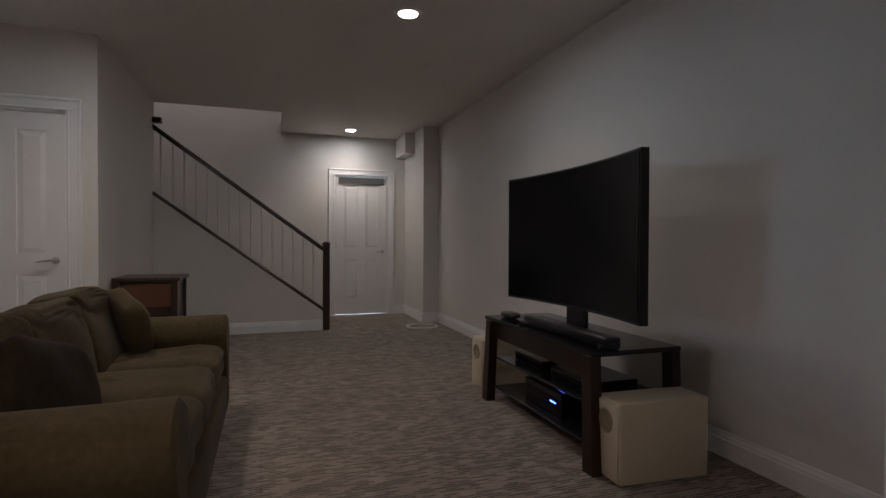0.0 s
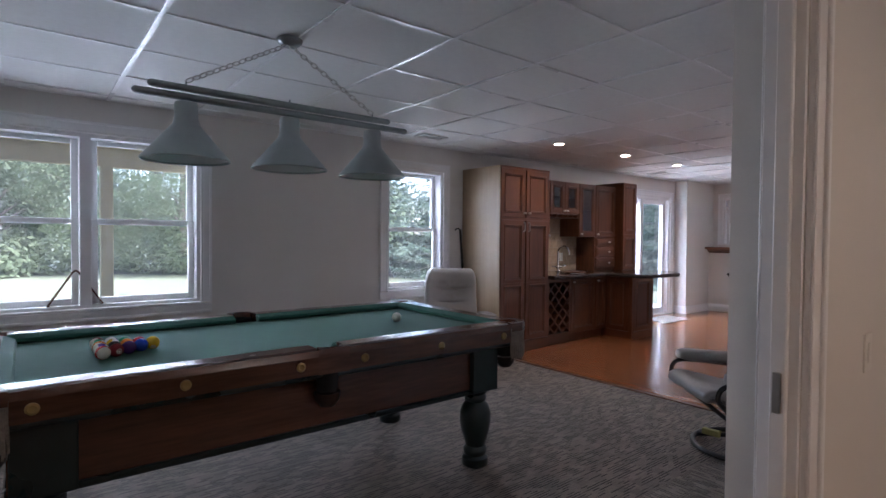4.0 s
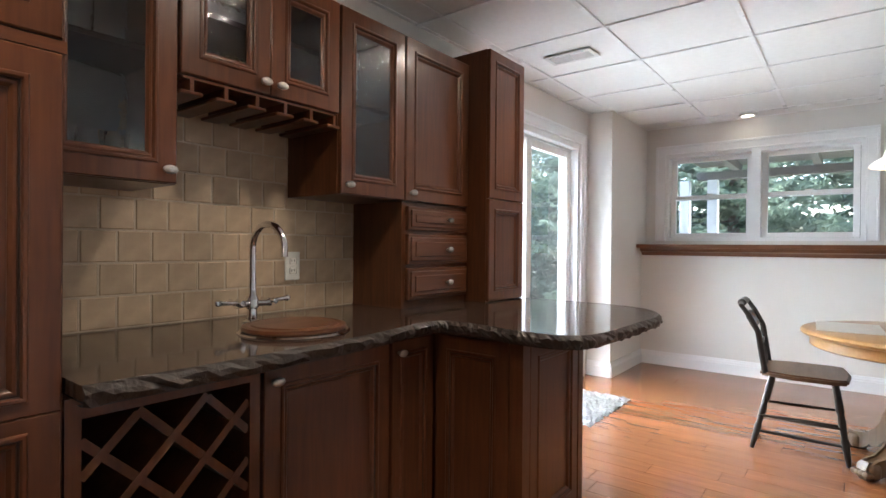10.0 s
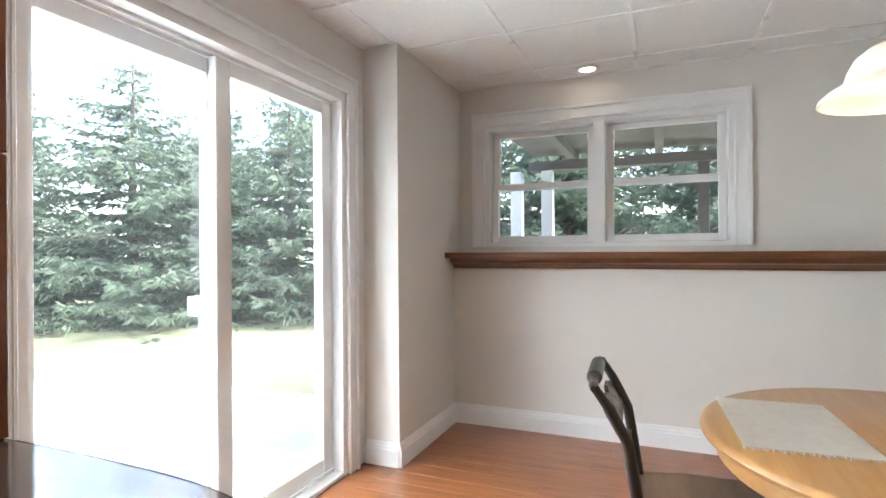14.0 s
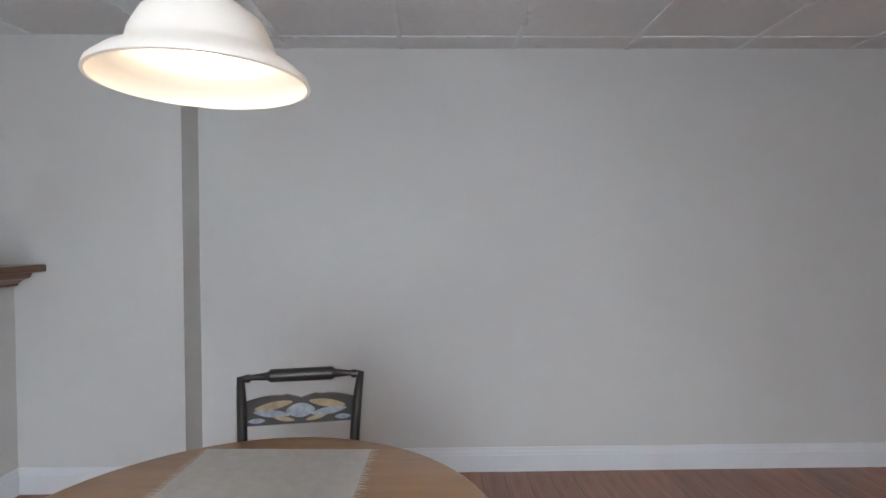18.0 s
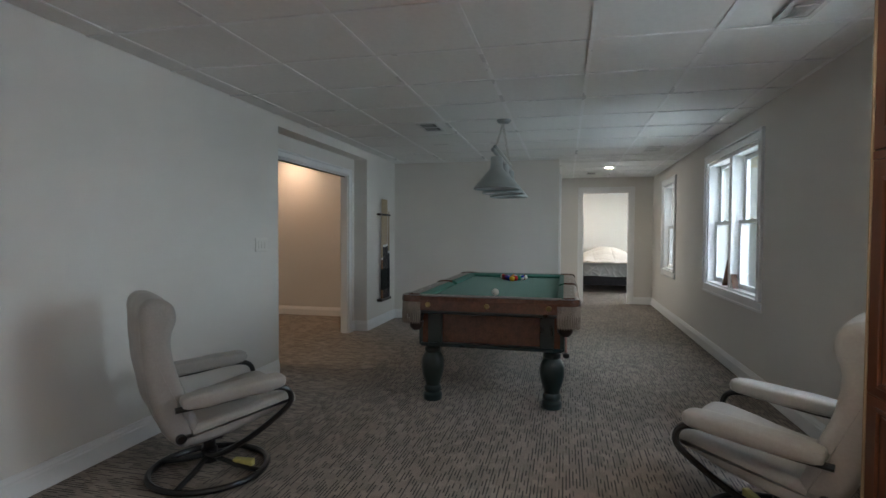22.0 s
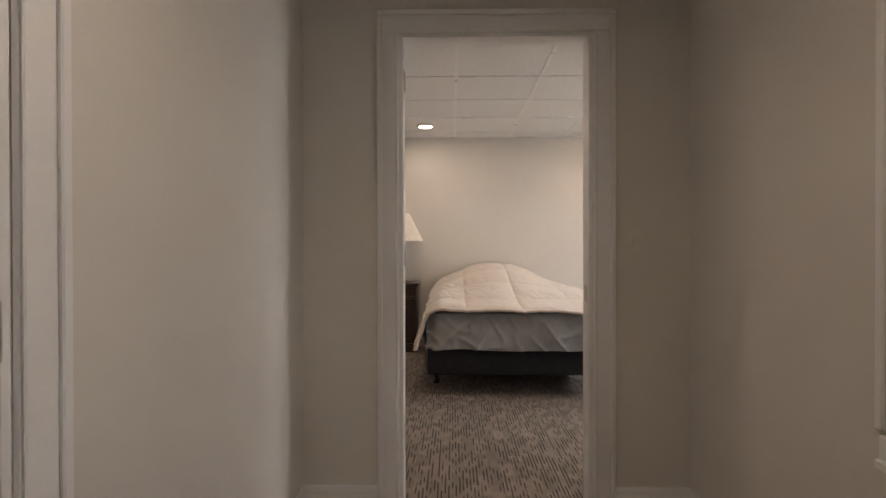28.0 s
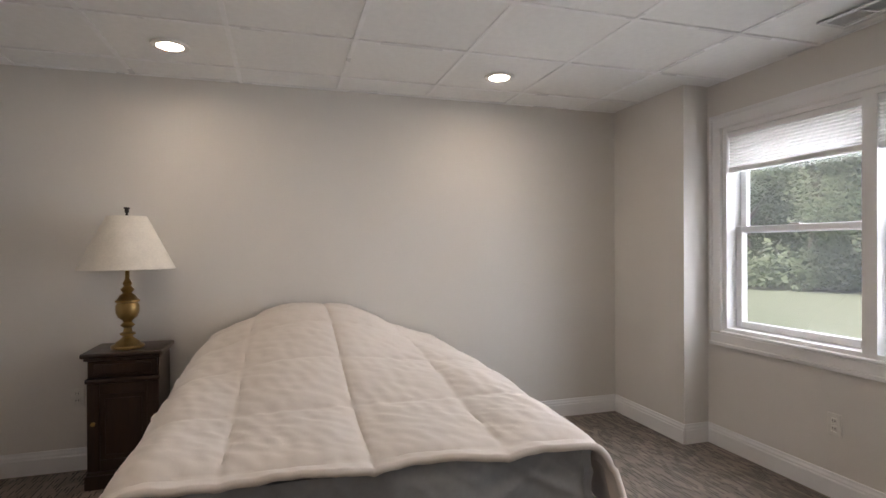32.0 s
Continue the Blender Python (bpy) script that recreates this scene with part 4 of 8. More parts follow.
# drawers on the counter and the narrow tower
dr = thing("drawer_cabinet", "small cherry cabinet of three drawers standing on the counter", "drawers", shift(8.060, 6.22, CT) @ Matrix.Diagonal((0.973, 1, 1, 1)))
part("body", box(B(), 0, 0.483, 0.021, 0.335, 0.0, 0.463), M_CAB, dr)
for z0, z1 in ((0.035, 0.175), (0.19, 0.325), (0.34, 0.445)):
    bm = soft_box(0.02, 0.475, -0.001, 0.021, z0, z1, 0.004, 1)
    add(bm, soft_box(0.035, 0.46, -0.008, 0.0, z0 + 0.014, z1 - 0.014, 0.005, 2))
    add(bm, soft_box(0.06, 0.435, -0.012, -0.007, z0 + 0.034, z1 - 0.034, 0.003, 1))
    d = part("drawer", bm, M_CABX, dr)
    knob(d, 0.29, -0.011, (z0 + z1) / 2)
tw = thing("tower_cabinet", "narrow dark cherry tower cabinet standing on the counter", "cabinet", shift(8.533, 6.10, CT))
part("body", box(B(), 0, 0.335, 0.021, 0.455, 0.0, 1.235), M_CAB, tw)
cab_door(tw, shift(0.002, 0, 0.005), 0.331, 0.50, stile=0.052)
cab_door(tw, shift(0.002, 0, 0.508), 0.331, 0.725, stile=0.052)

# base units
wr = thing("wine_rack", "dark cherry base cabinet with a diamond wine lattice", "wine rack", shift(6.748, 5.95, 0))
for nm, q in (("side_panel", (0, 0.03, 0, 0.59, 0.1, 0.80)), ("side_panel", (0.412, 0.442, 0, 0.59, 0.1, 0.80)), ("bottom_rail", (0.03, 0.412, 0, 0.59, 0.1, 0.135)), ("top_rail", (0.03, 0.412, 0, 0.59, 0.755, 0.80)), ("back_panel", (0.03, 0.412, 0.5, 0.52, 0.135, 0.755)), ("toe_board", (0, 0.442, 0.05, 0.07, 0, 0.1))):
    part(nm, box(B(), *q), M_CAB, wr)
# black sheet paints the shade deep behind the lattice
part("lattice_shade_sheet", box(B(), 0.03, 0.412, 0.34, 0.35, 0.135, 0.755), M_DARK, wr)
S = 0.152
for sgn in (1, -1):
    for k in range(-5, 9):
        pts = []
        for x in (0.03, 0.412):
            pts.append((x, 0.135 + (k + 0.5) * S + (sgn * (x - 0.221) * 1.0)))
        (xa, za), (xb, zb) = pts
        n = 24
        seg = [(xa + (xb - xa) * i / n, za + (zb - za) * i / n) for i in range(n + 1)]
        seg = [p for p in seg if 0.138 <= p[1] <= 0.752]
        if len(seg) < 2:
            continue
        bm = B()
        (xa, za), (xb, zb) = seg[0], seg[-1]
        d = Vector((xb - xa, 0, zb - za)).normalized()
        u = Vector((-d.z, 0, d.x)) * 0.0098
        y0 = 0.006 if sgn > 0 else 0.0075
        c = [Vector((xa, 0, za)) + u, Vector((xb, 0, zb)) + u, Vector((xb, 0, zb)) - u, Vector((xa, 0, za)) - u]
        lo, hi = [bm.verts.new(v + Vector((0, y0, 0))) for v in c], [bm.verts.new(v + Vector((0, 0.33, 0))) for v in c]
        bm.faces.new(lo)
        bm.faces.new(hi[::-1])
        for i in range(4):
            bm.faces.new((lo[i], hi[i], hi[(i + 1) % 4], lo[(i + 1) % 4]))
        part("lattice_slat", bm, M_CAB, wr)
sk = thing("sink_cabinet", "dark cherry sink base cabinet with one panelled door", "cabinet", shift(7.19, 5.95, 0))
part("body", box(box(B(), 0, 0.505, 0.021, 0.59, 0.1, 0.80), 0.0, 0.505, 0.07, 0.59, 0, 0.1), M_CAB, sk)
cab_door(sk, shift(0.012, 0, 0.115), 0.486, 0.67, knob_at=(0.03, 0.63))
nc = thing("narrow_cabinet", "narrow dark cherry base cabinet in the bar corner", "cabinet", shift(7.697, 5.95, 0))
part("body", box(box(B(), 0, 0.232, 0.021, 0.59, 0.1, 0.80), 0.0, 0.232, 0.07, 0.59, 0, 0.1), M_CAB, nc)
cab_door(nc, shift(0.006, 0, 0.115), 0.222, 0.67, knob_at=(0.03, 0.63), stile=0.045)
pn = thing("peninsula_cabinet", "dark cherry peninsula base with panelled sides", "cabinet", shift(7.93, 5.57, 0))
part("body", box(box(B(), 0.021, 0.49, 0.021, 0.99, 0.09, 0.80), 0.05, 0.46, 0.05, 0.97, 0, 0.09), M_CAB, pn)
for x0, x1 in ((0, 0.05), (0.455, 0.495)):
    part("corner_post", box(B(), x0, x1, 0, 0.05, 0, 0.80), M_CAB, pn)
part("plinth", box(box(B(), 0.05, 0.455, 0.004, 0.02, 0.0, 0.10), 0.004, 0.02, 0.05, 0.38, 0, 0.10), M_CABX, pn)
cab_door(pn, shift(0.055, 0.001, 0.105), 0.395, 0.685, name="end_panel")
cab_door(pn, shift(0.001, 0.375, 0.105, -90), 0.32, 0.685, name="side_panel")

# the counter: polished top with a rough chiselled edge
random.seed(11)


def curve_pts(pts, n=6):
    """A rounded run through points (Catmull-Rom)."""
    out = []
    P = [Vector((*p, 0)) for p in pts]
    for i in range(len(P) - 1):
        p0, p1, p2, p3 = P[max(i - 1, 0)], P[i], P[i + 1], P[min(i + 2, len(P) - 1)]
        for k in range(n):
            t = k / n
            q = 0.5 * ((2 * p1) + (p2 - p0) * t + (2 * p0 - 5 * p1 + 4 * p2 - p3) * t * t + (3 * p1 - p0 - 3 * p2 + p3) * t ** 3)
            out.append((q.x, q.y))
    out.append((P[-1].x, P[-1].y))
    return out


FRONT = curve_pts([(6.748, 5.855), (7.1, 5.85), (7.5, 5.865), (7.78, 5.905), (7.9, 5.88), (7.905, 5.72), (7.87, 5.55), (7.89, 5.4), (7.99, 5.335), (8.3, 5.32), (8.6, 5.325), (8.78, 5.43), (8.85, 5.6), (8.868, 5.85), (8.868, 6.09)], 14)
ct = thing("counter", "polished dark brown granite bar top with a chiselled edge", "countertop")
part("granite_top", prism(FRONT + [(8.868, 6.555), (6.748, 6.555)], CT - 0.03, CT), M_GRANITE, ct)
bm = B()
rows = []
for i, (x, y) in enumerate(FRONT):
    a, b = FRONT[max(i - 1, 0)], FRONT[min(i + 1, len(FRONT) - 1)]
    d = Vector((b[0] - a[0], b[1] - a[1], 0)).normalized()
    o = Vector((d.y, -d.x, 0))
    r = lambda s: random.uniform(-s, s)
    prof = [(0.0, 0.001), (0.004 + r(0.004), -0.004 + r(0.002)), (0.013 + r(0.006), -0.014 + r(0.004)), (0.011 + r(0.006), -0.027 + r(0.004)), (0.003 + r(0.004), -0.041 + r(0.004)), (-0.03, -0.043)]
    rows.append([bm.verts.new(Vector((x, y, CT)) + o * p + Vector((0, 0, z))) for p, z in prof])
for a, b in zip(rows, rows[1:]):
    for k in range(len(a) - 1):
        bm.faces.new((a[k], a[k + 1], b[k + 1], b[k]))
part("chiselled_edge", bm, M_GRANEDGE, ct)
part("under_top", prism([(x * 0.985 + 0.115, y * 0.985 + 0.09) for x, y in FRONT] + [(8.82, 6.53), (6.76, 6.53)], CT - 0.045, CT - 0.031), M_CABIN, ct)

# tap and sink with its wooden cover
tp = thing("bar_faucet", "chrome gooseneck bar faucet with two cross handles", "faucet", Matrix.Translation((7.41, 6.34, CT)))
part("base", lathe([(0, 0), (0.03, 0), (0.03, 0.008), (0.018, 0.014), (0.016, 0.05), (0.022, 0.056), (0.022, 0.085), (0.014, 0.10), (0.012, 0.16), (0.0, 0.16)], 18), M_CHROME, tp, "", True)
arc = [(0, 0, 0.15), (0, 0, 0.22)] + [(0, -0.086 + 0.086 * math.cos(math.pi * k / 12), 0.26 + 0.08 * math.sin(math.pi * k / 12)) for k in range(13)] + [(0, -0.172, 0.232)]
part("spout", tube([(p[0] - p[1] * 0.04, p[1], p[2]) for p in arc], 0.0115, 12), M_CHROME, tp, "", True)
for s in (-1, 1):
    bm = tube([(0, 0, 0.07), (s * 0.05, -0.006, 0.068), (s * 0.062, -0.007, 0.072)], [0.012, 0.011, 0.018], 12)
    tube([(s * 0.062, -0.048, 0.076), (s * 0.062, -0.03, 0.076), (s * 0.062, 0.016, 0.076), (s * 0.062, 0.034, 0.076)], [0.010, 0.006, 0.006, 0.010], 10, bm)
    tube([(s * 0.062, -0.007, 0.074), (s * 0.085, -0.01, 0.076), (s * 0.118, -0.014, 0.079), (s * 0.13, -0.015, 0.080)], [0.010, 0.007, 0.008, 0.012], 10, bm)
    add(bm, lathe([(0, -0.011), (0.010, -0.006), (0.010, 0.006), (0, 0.011)], 12), Matrix.Translation((s * 0.134, -0.015, 0.080)))
    part("handle", bm, M_CHROME, tp, "chrome cross handle", True)
sn = thing("bar_sink", "round steel bar sink set in the counter", "sink", Matrix.Translation((7.41, 6.10, CT)) @ Matrix.Scale(0.94, 4))
part("rim", lathe([(0.165, 0.001), (0.168, 0.005), (0.178, 0.006), (0.184, 0.001)], 40), M_CHROME, sn, "", True)
cv = thing("sink_cover", "round wooden cutting-board cover lying on the bar sink", "sink cover", Matrix.Translation((7.41, 6.10, CT + 0.004)) @ Matrix.Scale(0.94, 4))
part("cover_board", lathe([(0, 0.002), (0.166, 0.002), (0.172, 0.008), (0.170, 0.018), (0.155, 0.022), (0.150, 0.019), (0.143, 0.019), (0.138, 0.023), (0, 0.0235)], 44), mat("walnut_board", (0.135, 0.054, 0.023), (0.085, 0.032, 0.014), 0.35, scale=10, stretch=(0.6, 6, 6), big=0.3), cv, "", True)


def outlet(at, label="ivory wall outlet plate", name="wall_outlet", kind=0):
    o = thing(name, label, "outlet" if kind == 0 else "light switch", at)
    w = 0.036 if kind < 2 else 0.09
    part("plate", soft_box(-w, w, -0.006, 0, -0.058, 0.058, 0.003, 2), M_PLATE, o)
    if kind == 0:
        for z in (-0.02, 0.02):
            bm = soft_box(-0.016, 0.016, -0.009, -0.005, z - 0.015, z + 0.015, 0.005, 2)
            s = part("socket", bm, M_PLATE, o)
            part("slot", box(box(B(), -0.008, -0.005, -0.0095, -0.0085, z - 0.003, z + 0.007), 0.005, 0.008, -0.0095, -0.0085, z - 0.003, z + 0.007), M_DARK, s)
    else:
        for x in ((0,) if kind == 1 else (-0.045, 0.0, 0.045)):
            part("toggle", soft_box(x - 0.014, x + 0.014, -0.010, -0.005, -0.03, 0.03, 0.003, 1), M_PLATE, o)


outlet(shift(7.715, 6.537, 1.03))
outlet(shift(6.85, 6.537, 1.03))
outlet(shift(3.83, 2.555, 1.16, 180), "ivory triple rocker switch plate", "switch_plate", 2)
outlet(shift(-2.26, 6.335, 1.16, 90), "ivory light switch plate", "switch_plate", 1)
outlet(shift(-6.01, 4.683, 0.43, 90))
outlet(shift(-4.41, 8.57, 0.38, 0))
outlet(shift(3.9, 2.30, 0.95), "ivory light switch plate", "switch_plate", 1)
outlet(shift(7.86, -0.62, 1.25, -90), "ivory thermostat plate on the stair wall", "thermostat", 1)

# backsplash: tumbled stone tiles in running bond
bs = thing("backsplash", "tumbled beige travertine tile backsplash", "backsplash", None, "", "structure")
part("grout_bed", box(B(), 6.748, 8.53, 6.5468, 6.559, CT, 1.64), M_GROUT, bs)
rnd = random.Random(3)
TS = 0.104
tile_kinds = []
for v in range(5):
    bm = soft_box(0.0026 + rnd.uniform(0, 0.0014), TS - 0.0026 - rnd.uniform(0, 0.0014), -0.0042 - rnd.uniform(0, 0.0015), 0.0, 0.0026, TS - 0.0026 - rnd.uniform(0, 0.0014), 0.0032, 2)
    me = bpy.data.meshes.new("tile")
    bm.to_mesh(me)
    bm.free()
    me.materials.append(M_TRAV)
    tile_kinds.append(me)
row = 0
z = CT + 0.002
while z + TS < 1.66:
    x = 6.75 - (TS / 2 if row % 2 else 0)
    while x + TS < 8.50:
        if x >= 6.74 and not (z > 1.27 and (x < 7.0 or x > 7.69)):
            tl = new("tile", rnd.choice(tile_kinds))
            tl.location = (x, 6.549, z)
            tl.parent = bs
        x += TS
    z += TS
    row += 1

# things behind the glass and on the wall
for x, z in ((6.86, 1.31), (6.93, 1.31), (6.99, 1.31), (6.9, 1.66), (7.78, 1.33), (7.9, 1.33), (7.3, 1.625), (7.42, 1.625)):
    g = thing("drinking_glass", "clear drinking glass standing behind the cabinet door", "glass", Matrix.Translation((x, 6.37, z)), "bar glasses")
    part("bowl", lathe([(0.028, 0), (0.030, 0.001), (0.036, 0.12), (0.034, 0.12), (0.027, 0.008), (0, 0.008)], 16), M_GLASS, g, "", True)
pt = thing("printed_pitcher", "white pitcher with pale printed bands behind the glass", "pitcher", Matrix.Translation((7.84, 6.38, 1.69)))
part("bowl", lathe([(0, 0), (0.055, 0), (0.06, 0.02), (0.066, 0.21), (0.062, 0.21), (0.055, 0.02), (0, 0.015)], 20), mat("white_ceramic", (0.78, 0.78, 0.76), None, 0.3), pt, "", True)
part("printed_band", lathe([(0.0625, 0.08), (0.0648, 0.15)], 20), mat("grey_print", (0.3, 0.33, 0.38), (0.6, 0.6, 0.6), 0.4, scale=60), pt)

# a dark folded rod standing between the window and the tall cabinet
fr2 = thing("leaning_rod", "thin dark rod with a small hook, leaning beside the cabinet", "rod")
part("rod", tube([(5.90, 6.40, 0.0), (5.87, 6.52, 1.38)], 0.014, 10), M_DARKMETAL, fr2, "", True)
part("hook", tube([(5.87, 6.52, 1.37), (5.85, 6.525, 1.39), (5.82, 6.527, 1.385), (5.80, 6.527, 1.37)], 0.008, 8), M_DARKMETAL, fr2, "", True)

# ---- dining table and chairs ----
TC = (9.95, 4.395)
tb = thing("pedestal_table", "round honey oak table on a carved claw-foot pedestal", "dining table", Matrix.Translation((TC[0], TC[1], 0)) @ Matrix.Diagonal((0.93, 0.93, 0.912, 1)))
part("tabletop", lathe([(0, 0.725), (0.57, 0.725), (0.578, 0.731), (0.582, 0.742), (0.575, 0.755), (0.565, 0.76), (0, 0.76)], 72), M_OAK, tb, "polished honey oak top", True)
part("apron", lathe([(0.52, 0.655), (0.53, 0.66), (0.535, 0.665), (0.535, 0.70), (0.54, 0.725), (0.49, 0.725), (0.49, 0.655)], 72), M_OAK, tb, "", True)
part("column", lathe([(0, 0.02), (0.10, 0.02), (0.108, 0.035), (0.108, 0.06), (0.095, 0.075), (0.10, 0.12), (0.108, 0.34), (0.118, 0.40), (0.12, 0.43), (0.10, 0.445), (0.108, 0.46), (0.10, 0.475), (0.10, 0.655), (0, 0.655)], 32), M_OAKDARK, tb, "", True)
leg_o = [(0.09, 0.42), (0.135, 0.435), (0.172, 0.415), (0.178, 0.375), (0.158, 0.35), (0.185, 0.33), (0.215, 0.295), (0.212, 0.25), (0.225, 0.20), (0.26, 0.15), (0.32, 0.105), (0.375, 0.095), (0.42, 0.10), (0.44, 0.07), (0.445, 0.03), (0.43, 0.005), (0.36, 0.005), (0.345, 0.03), (0.30, 0.035), (0.24, 0.055), (0.19, 0.10), (0.155, 0.155), (0.135, 0.21), (0.09, 0.23)]
for k in range(4):
    bm = B()
    lo = [bm.verts.new((x, -0.036, z)) for x, z in leg_o]
    hi = [bm.verts.new((x, 0.036, z)) for x, z in leg_o]
    bm.faces.new(lo)
    bm.faces.new(hi[::-1])
    for i in range(len(lo)):
        j = (i + 1) % len(lo)
        bm.faces.new((lo[i], hi[i], hi[j], lo[j]))
    bmesh.ops.bevel(bm, geom=[e for e in bm.edges if abs(e.verts[0].co.y - e.verts[1].co.y) < 1e-6], offset=0.012, segments=2, affect="EDGES")
    bm.transform(Matrix.Rotation(radians(49 + 90 * k), 4, "Z"))
    lg = part("leg", bm, M_OAKDARK, tb, "carved scroll leg", True)
    paw = B()
    for s in (-0.033, -0.011, 0.011, 0.033):
        add(paw, lathe([(0, -0.03), (0.015, -0.024), (0.020, 0.0), (0.015, 0.024), (0, 0.034)], 10), Matrix.Translation((0.435, s, 0.040)) @ Matrix.Rotation(radians(78), 4, "Y"))
    add(paw, soft_box(0.355, 0.43, -0.052, 0.052, 0.005, 0.095, 0.028, 3))
    paw.transform(Matrix.Rotation(radians(49 + 90 * k), 4, "Z"))
    part("claw_foot", paw, M_OAKDARK, lg, "carved claw foot", True)


M_GOLDLEAF = mat("worn_gold_stencil", (0.40, 0.29, 0.16), (0.20, 0.14, 0.08), 0.45, scale=60, big=0.3)
M_PALELEAF = mat("worn_pale_stencil", (0.33, 0.35, 0.38), (0.12, 0.14, 0.18), 0.45, scale=60, big=0.3)


def chair():
    """A black stencilled side chair; its back stands at local +y."""
    c = thing("dining_chair", "black painted wooden side chair with a turned crest rail", "chair", None, "chairs at the dining table")
    seat = [(-0.17, 0.19), (-0.215, 0.05), (-0.215, -0.15), (-0.19, -0.205), (0, -0.225), (0.19, -0.205), (0.215, -0.15), (0.215, 0.05), (0.17, 0.19)]
    bm = prism(seat, 0.415, 0.445)
    bmesh.ops.bevel(bm, geom=bm.edges[:], offset=0.009, segments=2, affect="EDGES")
    part("seat", bm, M_SEATWOOD, c, "worn brown plank seat", True)
    for sx in (-1, 1):
        for sy, top, foot in ((-1, (0.16, -0.15), (0.205, -0.21)), (1, (0.13, 0.13), (0.175, 0.225))):
            pts = [(sx * (foot[0] + (top[0] - foot[0]) * t), foot[1] + (top[1] - foot[1]) * t, 0.42 * t) for t in (0, 0.12, 0.3, 0.34, 0.55, 0.62, 0.66, 0.9, 1)]
            part("leg", tube(pts, [0.010, 0.015, 0.019, 0.014, 0.019, 0.014, 0.020, 0.017, 0.013], 10), M_BLACKWOOD, c, "", True)
        post = [(sx * 0.165, 0.165, 0.43), (sx * 0.17, 0.185, 0.56), (sx * 0.175, 0.20, 0.66), (sx * 0.185, 0.245, 0.75), (sx * 0.195, 0.285, 0.81)]
        part("back_post", tube(post, [0.016, 0.017, 0.016, 0.015, 0.012], 10), M_BLACKWOOD, c, "", True)
    for p, q, z in (((-0.19, -0.19), (0.19, -0.19), 0.15), ((-0.16, 0.20), (0.16, 0.20), 0.14), ((-0.192, -0.185), (-0.165, 0.195), 0.19), ((0.192, -0.185), (0.165, 0.195), 0.19), ((-0.193, -0.19), (-0.166, 0.2), 0.10), ((0.193, -0.19), (0.166, 0.2), 0.10)):
        part("stretcher", tube([(*p, z), ((p[0] + q[0]) / 2, (p[1] + q[1]) / 2, z), (*q, z)], [0.007, 0.010, 0.007], 8), M_BLACKWOOD, c, "", True)
    crest = [(-0.205, 0.285, 0.805), (-0.17, 0.287, 0.808), (-0.16, 0.288, 0.81), (-0.11, 0.289, 0.812), (-0.10, 0.289, 0.813), (0.10, 0.289, 0.813), (0.11, 0.289, 0.812), (0.16, 0.288, 0.81), (0.17, 0.287, 0.808), (0.205, 0.285, 0.805)]
    part("crest_rail", tube(crest, [0.009, 0.014, 0.009, 0.014, 0.022, 0.022, 0.014, 0.009, 0.014, 0.009], 12), M_BLACKWOOD, c, "turned crest rail", True)
    bm = B()
    n = 16
    up, dn = [], []
    for i in range(n + 1):
        x = -0.178 + 0.356 * i / n
        h = 0.028 + 0.016 * abs(math.sin(2 * math.pi * i / n)) + (0.006 if 5 < i < 11 else 0)
        up.append((x, 0.715 + h * 0.9))
        dn.append((x, 0.675))
    ring = up + dn[::-1]
    f = [bm.verts.new((x, 0.205 + (z - 0.66) * 0.55, z)) for x, z in ring]
    b = [bm.verts.new((x, 0.217 + (z - 0.66) * 0.55, z)) for x, z in ring]
    bm.faces.new(f)
    bm.faces.new(b[::-1])
    for i in range(len(f)):
        j = (i + 1) % len(f)
        bm.faces.new((f[i], b[i], b[j], f[j]))
    slat = part("back_slat", bm, M_BLACKWOOD, c, "stencilled shaped back slat")
    # worn gold and blue-grey leaf stencil on the face of the slat
    for x, z, a, b, tilt, m in ((-0.085, 0.728, 0.060, 0.011, 8, M_GOLDLEAF), (0.085, 0.728, 0.060, 0.011, -8, M_GOLDLEAF), (0.0, 0.712, 0.046, 0.020, 0, M_PALELEAF), (-0.09, 0.706, 0.058, 0.010, -6, M_PALELEAF), (0.09, 0.706, 0.058, 0.010, 6, M_PALELEAF), (-0.05, 0.690, 0.034, 0.006, -10, M_GOLDLEAF), (0.05, 0.690, 0.034, 0.006, 10, M_GOLDLEAF), (-0.135, 0.688, 0.026, 0.007, 0, M_PALELEAF), (0.135, 0.688, 0.026, 0.007, 0, M_PALELEAF)):
        st = B()
        rim = []
        for i in range(18):
            f = 2 * math.pi * i / 18
            u, w = a * math.cos(f), b * math.sin(f) * (1 - 0.35 * math.cos(f) ** 2)
            q = radians(tilt)
            dx, dz = u * math.cos(q) - w * math.sin(q), u * math.sin(q) + w * math.cos(q)
            rim.append((x + dx, 0.205 + (z + dz - 0.66) * 0.55, z + dz))
        lo, hi = [st.verts.new(v) for v in rim], [st.verts.new((v[0], v[1] - 0.0012, v[2])) for v in rim]
        st.faces.new(lo)
        st.faces.new(hi[::-1])
        for i in range(18):
            st.faces.new((lo[i], hi[i], hi[(i + 1) % 18], lo[(i + 1) % 18]))
        part("stencil_leaf", st, m, slat, "worn painted leaf")
    part("lower_slat", soft_box(-0.17, 0.17, 0.188, 0.198, 0.56, 0.59, 0.003, 1), M_BLACKWOOD, c)
    for k in range(4):
        x = -0.09 + 0.06 * k
        part("spindle", tube([(x, 0.168, 0.43), (x, 0.178, 0.49), (x, 0.182, 0.52), (x, 0.192, 0.565)], [0.006, 0.010, 0.006, 0.006], 8), M_BLACKWOOD, c, "", True)
    return c


